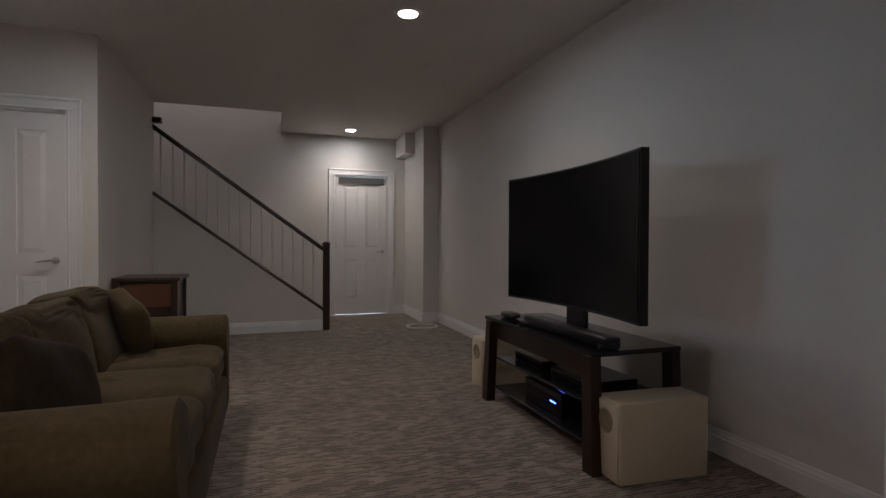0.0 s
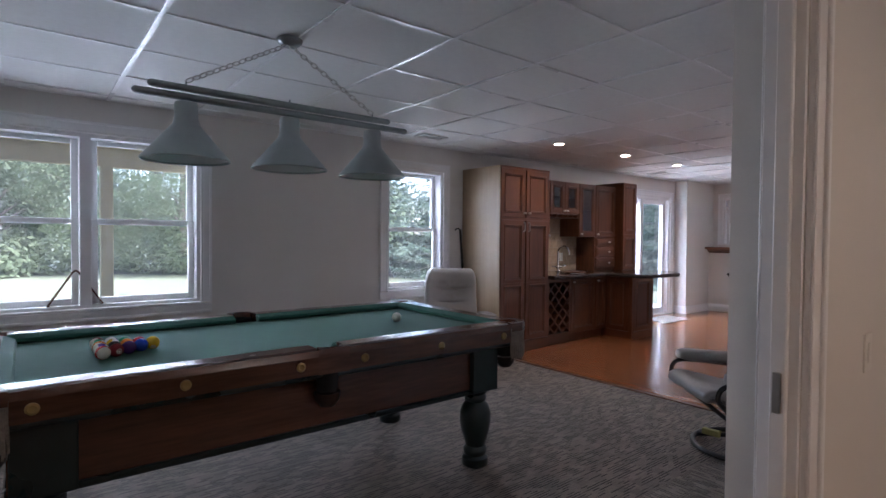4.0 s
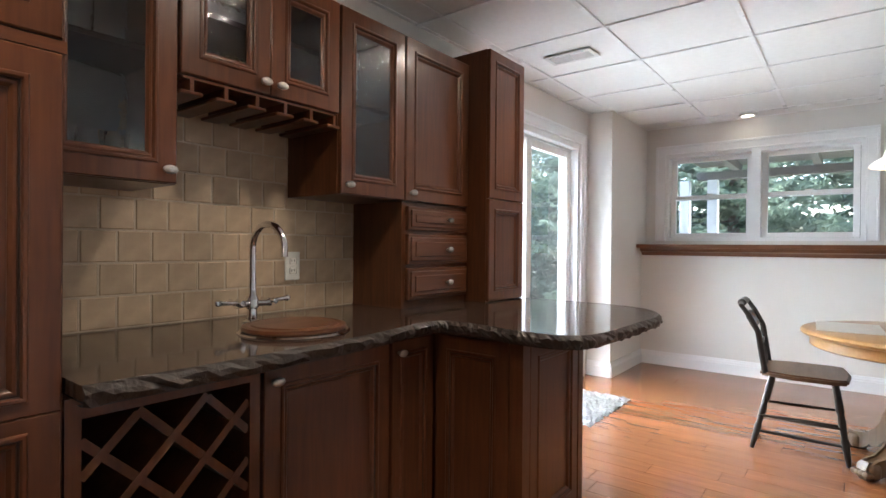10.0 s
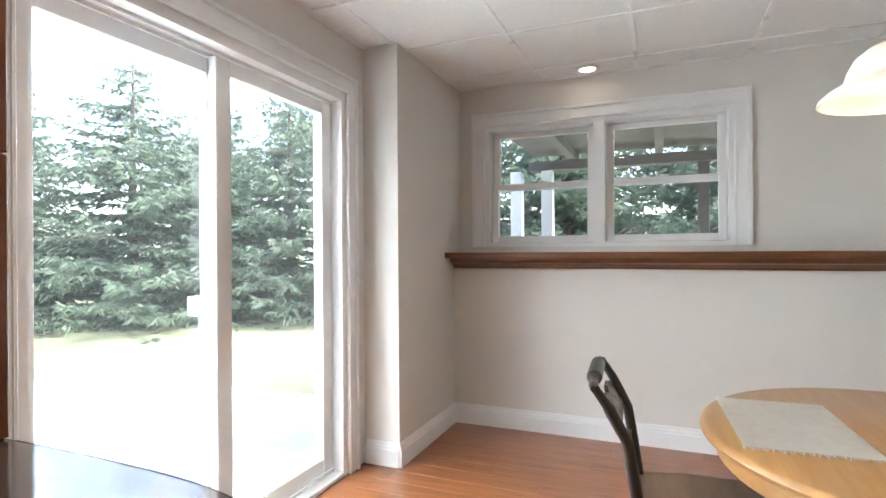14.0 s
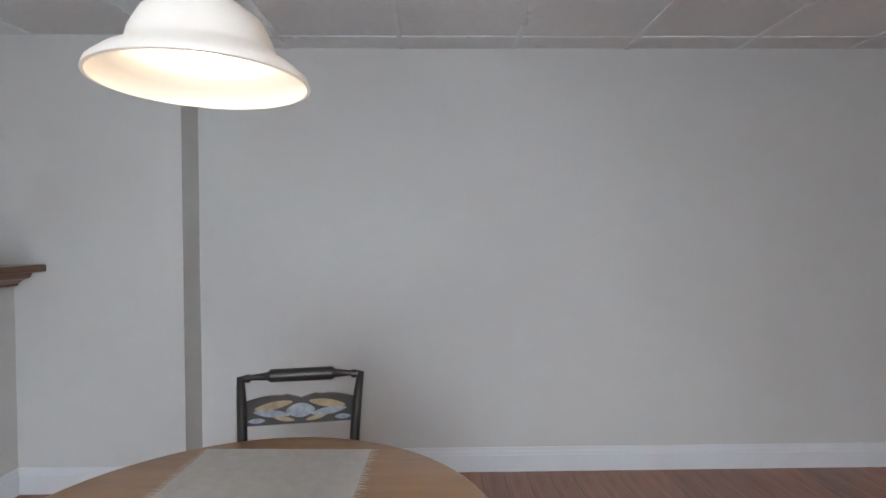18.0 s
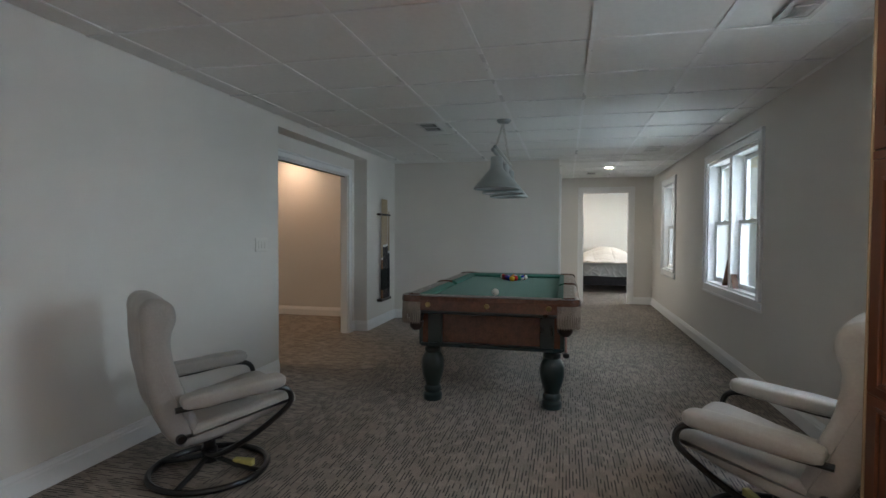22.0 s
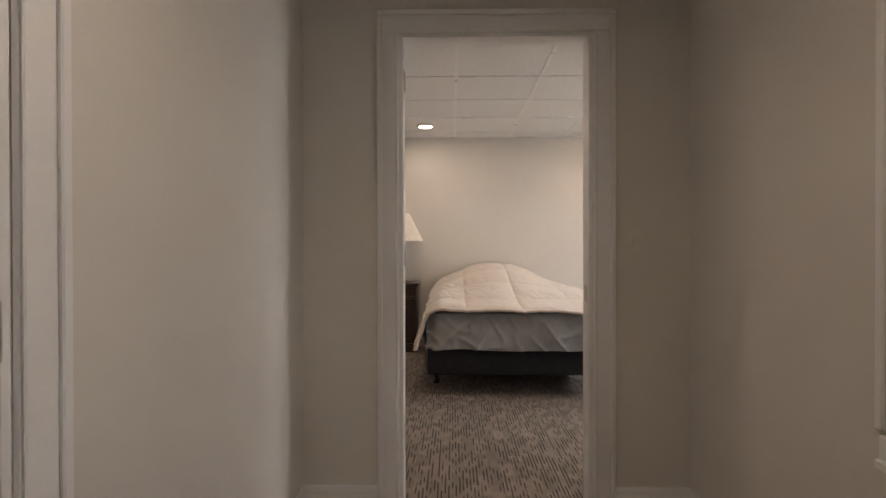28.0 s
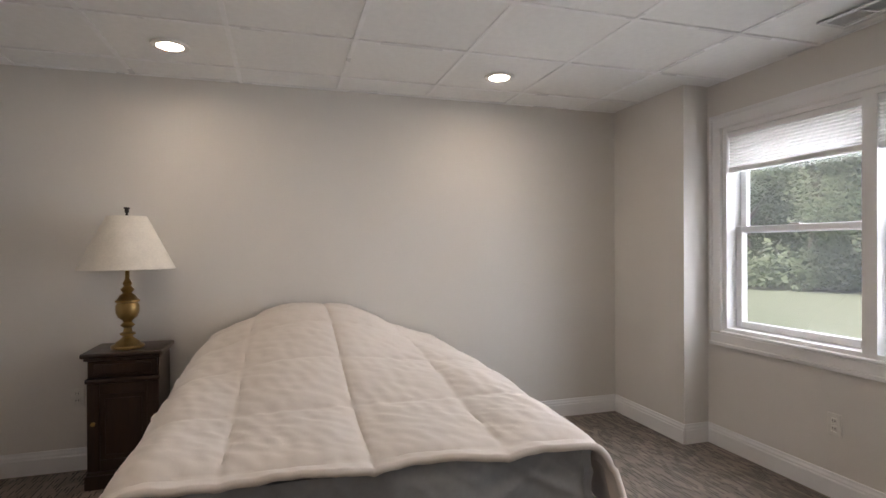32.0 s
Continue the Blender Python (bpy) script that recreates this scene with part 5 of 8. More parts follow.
ch = chair()
ch.matrix_basis = pose(9.98, 4.93, 0, 0, 0, 3) @ Matrix.Diagonal((1, 1, 0.99, 1))
copy_thing(ch, pose(9.96, 3.93, 0, 0, 0, 189) @ Matrix.Diagonal((1, 1, 1.02, 1)))

# woven mats with frayed ends
for cx, cy, rz, w, h in ((9.975, 4.72, 3, 0.44, 0.29), (9.965, 4.11, -2, 0.45, 0.29)):
    mt = thing("placemat", "woven off-white linen placemat with frayed edges on the table", "placemat", pose(cx, cy, 0.6935, 0, 0, rz), "table placemats")
    bm = B()
    rnd = random.Random(int(cx * 100))
    nx, ny = 26, 18
    g = [[bm.verts.new((-w / 2 + w * i / nx, -h / 2 + h * j / ny, 0.003 + rnd.uniform(0, 0.0012))) for j in range(ny + 1)] for i in range(nx + 1)]
    for i in range(nx):
        for j in range(ny):
            bm.faces.new((g[i][j], g[i + 1][j], g[i + 1][j + 1], g[i][j + 1]))
    bmesh.ops.solidify(bm, geom=bm.faces[:], thickness=0.002)
    part("weave", bm, M_LINEN, mt)
    for s in (-1, 1):
        fr = B()
        for k in range(60):
            y = -h / 2 + h * k / 59
            x0, x1, yy = s * w / 2, s * (w / 2 + rnd.uniform(0.012, 0.030)), y + rnd.uniform(-0.010, 0.010)
            v = [fr.verts.new(p) for p in ((x0, y - 0.0015, 0.003), (x0, y + 0.0015, 0.003), (x1, yy, 0.002))]
            fr.faces.new(v)
        part("fringe", fr, M_LINEN, mt)

# pendant lamp over the table
PX, PY = 9.965, 4.464
pd2 = thing("pendant_lamp", "alabaster glass pendant lamp on a chain, lit", "pendant lamp", Matrix.Translation((PX, PY, 0)))
part("canopy", lathe([(0, CEIL - 0.03), (0.03, CEIL - 0.028), (0.06, CEIL - 0.012), (0.065, CEIL), (0, CEIL)], 24), M_NICKEL, pd2, "", True)


def chain(parent, a, b, link=0.03, r=0.0022):
    a, b = Vector(a), Vector(b)
    n = max(2, int((b - a).length / (link * 0.78)))
    d = (b - a).normalized()
    u = d.orthogonal().normalized()
    bm = B()
    for i in range(n):
        c = a + (b - a) * ((i + 0.5) / n)
        s = u if i % 2 else d.cross(u)
        pts = [c + d * (link / 2 * math.cos(2 * math.pi * k / 10)) + s * (link * 0.28 * math.sin(2 * math.pi * k / 10)) for k in range(10)]
        tube(pts, r, 5, bm, True)
    part("chain", bm, M_NICKEL, parent, "", True)


chain(pd2, (0, 0, 1.745), (0, 0, CEIL - 0.03))
part("socket_cap", lathe([(0, 1.688), (0.036, 1.688), (0.038, 1.700), (0.03, 1.712), (0.016, 1.723), (0.012, 1.743), (0, 1.745)], 24), M_BRASS, pd2, "", True)
M_ALAB = glow_mat("alabaster_glass", (1.0, 0.80, 0.58), 0.034)
M_ALAB.node_tree.nodes["Principled BSDF"].inputs["Base Color"].default_value = (0.84, 0.79, 0.71, 1)
prof = [(0.036, 1.693), (0.075, 1.683), (0.105, 1.660), (0.122, 1.628), (0.128, 1.606), (0.140, 1.594), (0.165, 1.580), (0.186, 1.562), (0.190, 1.550)]
prof = [(r * 0.965, z) for r, z in prof]
part("glass_shade", lathe(prof + [(r - 0.006, z - 0.001) for r, z in prof[::-1]], 48), M_ALAB, pd2, "ribbed alabaster glass shade", True)
part("bulb", lathe([(0, 1.585), (0.02, 1.590), (0.03, 1.605), (0.028, 1.628), (0.015, 1.652), (0.013, 1.678), (0, 1.683)], 18), M_BULB, pd2, "glowing bulb", True)
pl = new("pendant_light", bpy.data.lights.new("pendant_light", "POINT"))
pl.data.energy, pl.data.color, pl.data.shadow_soft_size = 0.022, (1.0, 0.90, 0.76), 0.035
pl.location = (PX, PY, 1.575)

rg = thing("door_mat", "small pale shag mat in front of the patio door", "rug", pose(9.9, 6.2, 0, 0, 0, 0))
bm = B()
rnd = random.Random(8)
n, m = 44, 26
g = [[bm.verts.new((-0.38 + 0.76 * i / n + rnd.uniform(-0.004, 0.004), -0.22 + 0.44 * j / m + rnd.uniform(-0.004, 0.004), 0.018 + rnd.uniform(-0.009, 0.009) - (0.012 if i in (0, n) or j in (0, m) else 0))) for j in range(m + 1)] for i in range(n + 1)]
for i in range(n):
    for j in range(m):
        bm.faces.new((g[i][j], g[i + 1][j], g[i + 1][j + 1], g[i][j + 1]))
bmesh.ops.solidify(bm, geom=bm.faces[:], thickness=0.006)
part("shag_cover", bm, M_RUG, rg)

# ---- soft shapes ----
def sgnpow(v, e):
    return math.copysign(abs(v) ** e, v)


def pillow(w, d, h, e1=0.45, e2=0.4, nu=20, nv=12):
    """A stuffed cushion: a rounded box with soft edges, centred on its middle."""
    bm = B()
    rows = []
    for j in range(nv + 1):
        eta = -math.pi / 2 + math.pi * j / nv
        ce, se = sgnpow(math.cos(eta), e1), sgnpow(math.sin(eta), e1)
        if j in (0, nv):
            rows.append([bm.verts.new((0, 0, h / 2 * se))])
        else:
            rows.append([bm.verts.new((w / 2 * ce * sgnpow(math.cos(2 * math.pi * i / nu), e2), d / 2 * ce * sgnpow(math.sin(2 * math.pi * i / nu), e2), h / 2 * se)) for i in range(nu)])
    for a, b in zip(rows, rows[1:]):
        for i in range(nu):
            k = (i + 1) % nu
            if len(a) == 1:
                bm.faces.new((a[0], b[k], b[i]))
            elif len(b) == 1:
                bm.faces.new((a[i], a[k], b[0]))
            else:
                bm.faces.new((a[i], a[k], b[k], b[i]))
    return bm


def crumple(bm, amount, size, seed=0.0):
    bm.normal_update()
    for v in bm.verts:
        v.co += v.normal * amount * noise.noise(v.co * size + Vector((seed, seed * 2.0, 0)))
    return bm


def dense(bm, cuts=1):
    bmesh.ops.subdivide_edges(bm, edges=bm.edges[:], cuts=cuts, use_grid_fill=True, smooth=0.6)
    return bm


# ---- pool table ----
PT = (2.935, 4.508)
pt = thing("pool_table", "mahogany pool table with green felt and dark green turned legs", "pool table", Matrix.Translation((PT[0], PT[1], 0)) @ Matrix.Diagonal((1.022, 1, 1.025, 1)))
LX, LY, BEDZ, RZ = 1.195, 0.635, 0.755, 0.795
part("slate_bed", box(B(), -1.06, 1.06, -0.50, 0.50, BEDZ - 0.03, BEDZ), M_FELT, pt, "green felt playing field")
part("frame", box(box(box(box(B(), -1.05, 1.05, -0.50, -0.46, 0.44, 0.69), -1.05, 1.05, 0.46, 0.50, 0.44, 0.69), 0.965, 1.005, -0.46, 0.46, 0.44, 0.69), -1.005, -0.965, -0.46, 0.46, 0.44, 0.69), M_MAHOG, pt, "recessed mahogany side panels")
bm = B()
for q in ((-1.06, 1.06, -0.515, -0.455, 0.415, 0.44), (-1.06, 1.06, 0.455, 0.515, 0.415, 0.44), (1.0, 1.06, -0.455, 0.455, 0.415, 0.44), (-1.06, -1.0, -0.455, 0.455, 0.415, 0.44)):
    add(bm, soft_box(*q, 0.005, 1))
for q in ((-1.15, 1.15, -0.60, -0.50, 0.665, 0.694), (-1.15, 1.15, 0.50, 0.60, 0.665, 0.694), (1.04, 1.15, -0.50, 0.50, 0.665, 0.694), (-1.15, -1.04, -0.50, 0.50, 0.665, 0.694)):
    add(bm, soft_box(*q, 0.006, 1))
part("green_trim", bm, M_GREENWOOD, pt, "dark green painted trim strips")
# rails: six lengths of wood with a felt cushion each
CUT, SIDE = 0.13, 0.065


def rail(a, b, out):
    """A rail from a to b along the table edge; out points away from the field."""
    o = Vector((*out, 0))
    bm = sweep([(-0.115, 0.70 - 0.695), (0, 0.0), (0, 0.07), (-0.012, 0.095), (-0.03, 0.10), (-0.115, 0.10)], (*a, 0.695), (*b, 0.695), out)
    r = part("rail", bm, M_MAHOG, pt, "polished mahogany rail")
    bm = sweep([(-0.165, 0.072), (-0.158, 0.084), (-0.116, 0.099), (-0.116, 0.062), (-0.15, 0.055)], (*a, 0.695), (*b, 0.695), out)
    part("cushion", bm, M_FELT, r, "green felt cushion")
    d = Vector((b[0] - a[0], b[1] - a[1], 0))
    for k in (1, 2, 3):
        p = Vector((*a, 0)) + d * (k / 4) + o * -0.06
        s = lathe([(0.0, 0.0), (0.009, 0.0), (0.009, 0.0012), (0, 0.0014)], 4)
        s.transform(Matrix.Translation((p.x, p.y, 0.7952)) @ Matrix.Diagonal((1.4 if d.x else 0.8, 0.8 if d.x else 1.4, 1, 1)))
        part("rail_sight", s, M_PLATE, r, "pearl diamond sight")
    for k in (0.08, 0.5, 0.92):
        p = Vector((*a, 0)) + d * k
        c = lathe([(0, 0), (0.019, 0), (0.019, 0.003), (0.012, 0.006), (0.008, 0.004), (0, 0.005)], 16)
        c.transform(Matrix.Translation((p.x, p.y, 0.735)) @ o.to_track_quat("Z", "Y").to_matrix().to_4x4())
        part("rail_medallion", c, M_BRASS, r, "round brass bolt cover", True)


rail((-LX + CUT, -LY), (-SIDE, -LY), (0, -1))
rail((SIDE, -LY), (LX - CUT, -LY), (0, -1))
rail((-LX + CUT, LY), (-SIDE, LY), (0, 1))
rail((SIDE, LY), (LX - CUT, LY), (0, 1))
rail((LX, -LY + CUT), (LX, LY - CUT), (1, 0))
rail((-LX, -LY + CUT), (-LX, LY - CUT), (-1, 0))
M_POCKET = mat("pocket_leather", (0.030, 0.014, 0.009), (0.018, 0.009, 0.006), 0.4, scale=40, bump=0.2)
M_FRINGE = mat("gold_brown_cord", (0.30, 0.25, 0.205), (0.17, 0.135, 0.105), 0.9, scale=120, bump=0.4)
for px, py in ((-1, -1), (1, -1), (1, 1), (-1, 1), (0, -1), (0, 1)):
    side = px == 0
    cx, cy = (0, py * (LY - 0.066)) if side else (px * (LX - 0.10), py * (LY - 0.10))
    ang0 = math.atan2(py, px)
    rr, bm, ring, edge = 0.050 if side else 0.062, B(), [], []
    n = 20
    for k in range(n + 1):
        f = k / n
        if side:
            a = ang0 - 1.45 + 2.9 * f
            ix, iy = cx + rr * math.cos(a), cy + rr * math.sin(a)
            ox, oy = (f - 0.5) * 0.142 * -py, py * (LY + 0.003)
        else:
            # the casting follows the table's outline round its corner, and the pocket's mouth inside
            a = ang0 - 1.75 + 3.5 * f
            ix, iy = cx + rr * math.cos(a), cy + rr * math.sin(a)
            rad, s, run = 0.085, 1 if px * py > 0 else -1, 0.07
            g = f if s > 0 else 1 - f
            arc = rad * math.pi / 2
            d = g * (2 * run + arc)
            if d < run:
                u, w = 0.003, -(rad + run - d)
            elif d > run + arc:
                u, w = -(rad + d - run - arc), 0.003
            else:
                t = (d - run) / rad
                u, w = -rad + (rad + 0.003) * math.cos(t), -rad + (rad + 0.003) * math.sin(t)
            ox, oy = px * (LX + u), py * (LY + w)
        mx, my = ix * 0.5 + ox * 0.5, iy * 0.5 + oy * 0.5
        ex, ey = ix * 0.12 + ox * 0.88, iy * 0.12 + oy * 0.88
        ring.append([bm.verts.new(p) for p in ((ix, iy, 0.735), (ix, iy, 0.788), (ix * 0.9 + ox * 0.1, iy * 0.9 + oy * 0.1, 0.7965), (mx, my, 0.800), (ex, ey, 0.796), (ox, oy, 0.782), (ox, oy, 0.765), (ox, oy, 0.692 if side else 0.752))])
        edge.append((ox, oy))
    for a, b in zip(ring, ring[1:]):
        for k in range(7):
            bm.faces.new((a[k], a[k + 1], b[k + 1], b[k]))
    p = part("pocket", bm, M_MAHOG, pt, "mahogany side pocket casting" if side else "rounded mahogany corner casting", True)
    part("pocket_cup", lathe([(0.0, 0.60), (0.045, 0.605), (rr - 0.004, 0.65), (rr + 0.0005, 0.77), (rr - 0.003, 0.77), (0.0, 0.63)], 16, None, cx, cy), M_DARK, p, "", True)
    part("pocket_net", lathe([(0, 0.535), (0.03, 0.54), (0.05, 0.565), (0.055, 0.60), (0.05, 0.60), (0, 0.56)], 12, None, cx, cy), M_POCKET, p, "leather pocket net", True)
    if not side:
        fb = B()
        for k in range(46):
            f = (0.03 + 0.94 * k / 45) * n
            a, b = edge[int(f)], edge[min(n, int(f) + 1)]
            t = f - int(f)
            x, y = a[0] + (b[0] - a[0]) * t - px * 0.006, a[1] + (b[1] - a[1]) * t - py * 0.006
            w = 0.003 * math.sin(k * 2.1)
            tube([(x, y, 0.765), (x, y, 0.70), (x + w, y - w, 0.66), (x + 2 * w, y, 0.615 - 0.010 * (k % 3))], [0.0045, 0.0048, 0.005, 0.0035], 5, fb)
        part("fringe", fb, M_FRINGE, p, "twisted cord fringe", True)
LEG = [(0, 0), (0.066, 0), (0.072, 0.008), (0.072, 0.045), (0.06, 0.06), (0.066, 0.075), (0.066, 0.095), (0.055, 0.11), (0.058, 0.13), (0.078, 0.19), (0.088, 0.25), (0.086, 0.30), (0.072, 0.335), (0.055, 0.355), (0.062, 0.365), (0.062, 0.385), (0.055, 0.395), (0.066, 0.405), (0.07, 0.42), (0, 0.42)]
for sx in (-1, 1):
    for sy in (-1, 1):
        x, y = sx * 0.955, sy * 0.445
        l = part("leg", lathe(LEG, 28, None, x, y), M_GREENWOOD, pt, "turned dark green leg", True)
        part("leg_block", soft_box(x - 0.09, x + 0.09, y - 0.085, y + 0.085, 0.42, 0.664, 0.004, 1), M_GREENWOOD, l)

BALLS = [(0.75, 0.45, 0.02), (0.02, 0.05, 0.35), (0.5, 0.03, 0.03), (0.09, 0.03, 0.2), (0.75, 0.2, 0.02), (0.02, 0.2, 0.09), (0.22, 0.03, 0.04), (0.01, 0.01, 0.01), (0.75, 0.45, 0.02), (0.02, 0.05, 0.35), (0.5, 0.03, 0.03), (0.09, 0.03, 0.2), (0.75, 0.2, 0.02), (0.02, 0.2, 0.09), (0.22, 0.03, 0.04)]
M_BALLWHITE = mat("ivory_ball", (0.78, 0.74, 0.64), None, 0.08, scale=3)
R = 0.0286


def ball(x, y, colour, stripe, label):
    t = thing("pool_ball", label, "pool ball", Matrix.Translation((x, y, BEDZ * 1.025 + R)), "racked pool balls")
    pr = [(R * math.cos(a), R * math.sin(a)) for a in [-math.pi / 2 + math.pi * k / 14 for k in range(15)]]
    pr = [(0, -R)] + pr[1:-1] + [(0, R)]
    m = M_BALLWHITE if colour is None or stripe else mat("ball_colour", colour, colour, 0.08, scale=3)
    rot = Matrix.Rotation(x * 40, 4, "X") @ Matrix.Rotation(y * 30, 4, "Y")
    bm = lathe(pr, 20)
    bm.transform(rot)
    b = part("sphere", bm, m, t, "", True)
    if stripe:
        bm = lathe([(R * 1.004 * math.cos(a), R * 1.004 * math.sin(a)) for a in (-0.5, -0.25, 0, 0.25, 0.5)], 20)
        bm.transform(rot)
        part("stripe", bm, mat("ball_colour", colour, colour, 0.08, scale=3), b, "", True)
    elif colour is not None:
        bm = lathe([(0, R * 1.006), (0.011, R * 0.93)][::-1], 14)
        bm.transform(rot @ Matrix.Rotation(1.1, 4, "X"))
        part("number_spot", bm, M_BALLWHITE, b)


ball(3.665, 4.505, None, False, "ivory cue ball on the green felt")
k = 0
names = ("yellow", "blue", "red", "purple", "orange", "green", "maroon", "black")
for row in range(5):
    for i in range(row + 1):
        x, y = 2.36 - row * R * 1.74, 4.508 + (i - row / 2) * R * 2.02
        ball(x, y, BALLS[k], k > 7, f"glossy {'striped ' if k > 7 else ''}{names[k % 8]} pool ball in the rack")
        k += 1

# billiard lamp
bl2 = thing("billiard_lamp", "three-shade grey metal billiard lamp hung on chains, unlit", "billiard lamp", Matrix.Translation((2.985, 4.482, 0)))
part("canopy", lathe([(0, CEIL - 0.035), (0.045, CEIL - 0.03), (0.062, CEIL - 0.015), (0.065, CEIL), (0, CEIL)], 24), M_STEEL, bl2, "", True)
for z, x0, x1, r in ((1.955, -0.64, 0.60, 0.017), (1.915, -0.70, 0.72, 0.017)):
    bm = tube([(x0 - 0.008, 0, z), (x0, 0, z), (x0 + 0.01, 0, z), (x1 - 0.01, 0, z), (x1, 0, z), (x1 + 0.008, 0, z)], [0.004, r * 0.8, r, r, r * 0.8, 0.004], 12)
    part("bar", bm, M_STEEL, bl2, "round brushed steel bar", True)
for x in (-0.49, 0.0, 0.49):
    bm = B()
    prof = [(0.030, 1.893), (0.047, 1.888), (0.050, 1.872), (0.050, 1.815), (0.053, 1.808), (0.056, 1.79), (0.185, 1.637), (0.190, 1.630), (0.188, 1.625)]
    s = part("shade", lathe(prof + [(r - 0.004, z + 0.002) for r, z in prof[::-1][:4]] + [(0.05, 1.786)], 40, None, x, 0), M_SHADE, bl2, "cone-shaped grey metal shade", True)
    ln = lathe([(0.183, 1.6345), (0.05, 1.784), (0.0, 1.785)], 40, None, x, 0)
    for f in [f for f in ln.faces if len(f.verts) > 6]:
        ln.faces.remove(f)
    part("shade_lining", ln, M_LINING, s, "silvery reflective lining", True)
for x in (-0.49, 0.0, 0.49):
    part("eye_bolt", tube([(x, 0, 1.955), (x, 0, 1.985)], 0.004, 8), M_STEEL, bl2)
chain(bl2, (-0.49, 0, 1.985), (-0.02, -0.01, CEIL - 0.035), 0.042, 0.0028)
chain(bl2, (0.49, 0, 1.985), (0.0, -0.01, CEIL - 0.035), 0.042, 0.0028)

# ball rack on the window sill
tr = thing("triangle_rack", "wooden billiard triangle leaning on the window sill", "ball rack", pose(2.206, 6.595, 0.737, 0, 0, 0))
bm = B()
pts = [(-0.168, 0, 0.026), (-0.152, 0, 0.009), (0.152, 0, 0.009), (0.168, 0, 0.026), (0.018, 0, 0.268), (0, 0, 0.281), (-0.018, 0, 0.268)]
for i in range(len(pts)):
    a, b = Vector(pts[i]), Vector(pts[(i + 1) % len(pts)])
    d = (b - a).normalized()
    u = Vector((d.z, 0, -d.x)) * 0.006
    lo = [bm.verts.new(p + Vector((0, -0.028, 0))) for p in (a - u, b - u, b + u, a + u)]
    hi = [bm.verts.new(p + Vector((0, 0.028, 0))) for p in (a - u, b - u, b + u, a + u)]
    bm.faces.new(lo)
    bm.faces.new(hi[::-1])
    for k in range(4):
        bm.faces.new((lo[k], hi[k], hi[(k + 1) % 4], lo[(k + 1) % 4]))
part("frame", bm, M_MAHOG, tr, "reddish wooden triangle frame")

# cue rack on the wall, with its cues
cr = thing("cue_rack", "dark wooden wall cue rack: a clip bar over a base shelf", "cue rack", place(0.865, 2.557, 0.33, 180))
part("clip_bar", soft_box(-0.20, 0.20, -0.055, 0.0, 1.17, 1.20, 0.006, 1), M_ESPRESSO, cr)
part("base_shelf", soft_box(-0.20, 0.20, -0.075, 0.0, 0.0, 0.035, 0.006, 1), M_ESPRESSO, cr)
for x in (-0.115, -0.068, -0.030, 0.008, 0.046, 0.083, 0.165):
    part("clip", lathe([(0.010, 1.172), (0.013, 1.176), (0.013, 1.194), (0.010, 1.198)], 10, None, x, -0.058), M_BLACKPLASTIC, cr, "", True)
M_MAPLE = mat("pale_maple", (0.46, 0.36, 0.235), (0.38, 0.29, 0.18), 0.35, scale=12, stretch=(7, 7, 0.4))
M_AMBER = mat("amber_butt", (0.26, 0.12, 0.04), (0.12, 0.05, 0.02), 0.3, scale=9, stretch=(6, 6, 0.5))
for x, joint, butt, lab in ((-0.115, 0.56, M_AMBER, "one-piece maple cue with an amber butt in the rack"), (-0.068, 0.735, M_BLACKPLASTIC, ""), (-0.030, 0.735, M_ESPRESSO, ""), (0.008, 0.735, M_BLACKPLASTIC, ""), (0.046, 0.745, M_ESPRESSO, ""), (0.083, 0.75, M_BLACKPLASTIC, ""), (0.165, 0.645, M_BLACKPLASTIC, "short maple cue with a black butt, set apart")):
    cue = thing("billiard_cue", lab or "maple billiard cue with a black butt and ivory collar", "cue", place(0.865 - x, 2.602, 0.366, 0), "cues in the rack")
    part("shaft", lathe([(0.0125, joint), (0.0115, joint + 0.2), (0.0085, 1.36 if x < 0.1 else 1.20), (0, 1.362 if x < 0.1 else 1.202)], 10), M_MAPLE, cue, "", True)
    part("butt", lathe([(0, 0), (0.016, 0), (0.0175, 0.008), (0.0172, 0.05), (0.0135, joint - 0.03), (0, joint - 0.03)], 12), butt, cue, "", True)
    part("grip", lathe([(0.0174, 0.12), (0.0181, 0.125), (0.0166, 0.40), (0.0160, 0.405)], 12), M_DARK, cue, "dark wrapped grip", True)
    part("collar", lathe([(0.0137, joint - 0.03), (0.0142, joint - 0.028), (0.0140, joint - 0.002), (0.0128, joint)], 12), M_PLATE, cue, "ivory joint collar", True)

# a rest hung at the table's corner
br = thing("bridge_stick", "red bridge stick hung under the pool table", "cue rest", Matrix.Translation((3.90, 5.05, 0)))
part("stick", tube([(-1.2, 0, 0.45), (0.15, 0.0, 0.42)], 0.009, 8), mat("red_stick", (0.25, 0.04, 0.03), None, 0.4), br, "", True)
part("ball_end", lathe([(0, -0.022), (0.02, -0.012), (0.024, 0.0), (0.02, 0.014), (0, 0.022)], 12), M_BLACKPLASTIC, br, "", True, Matrix.Translation((0.165, 0, 0.42)))


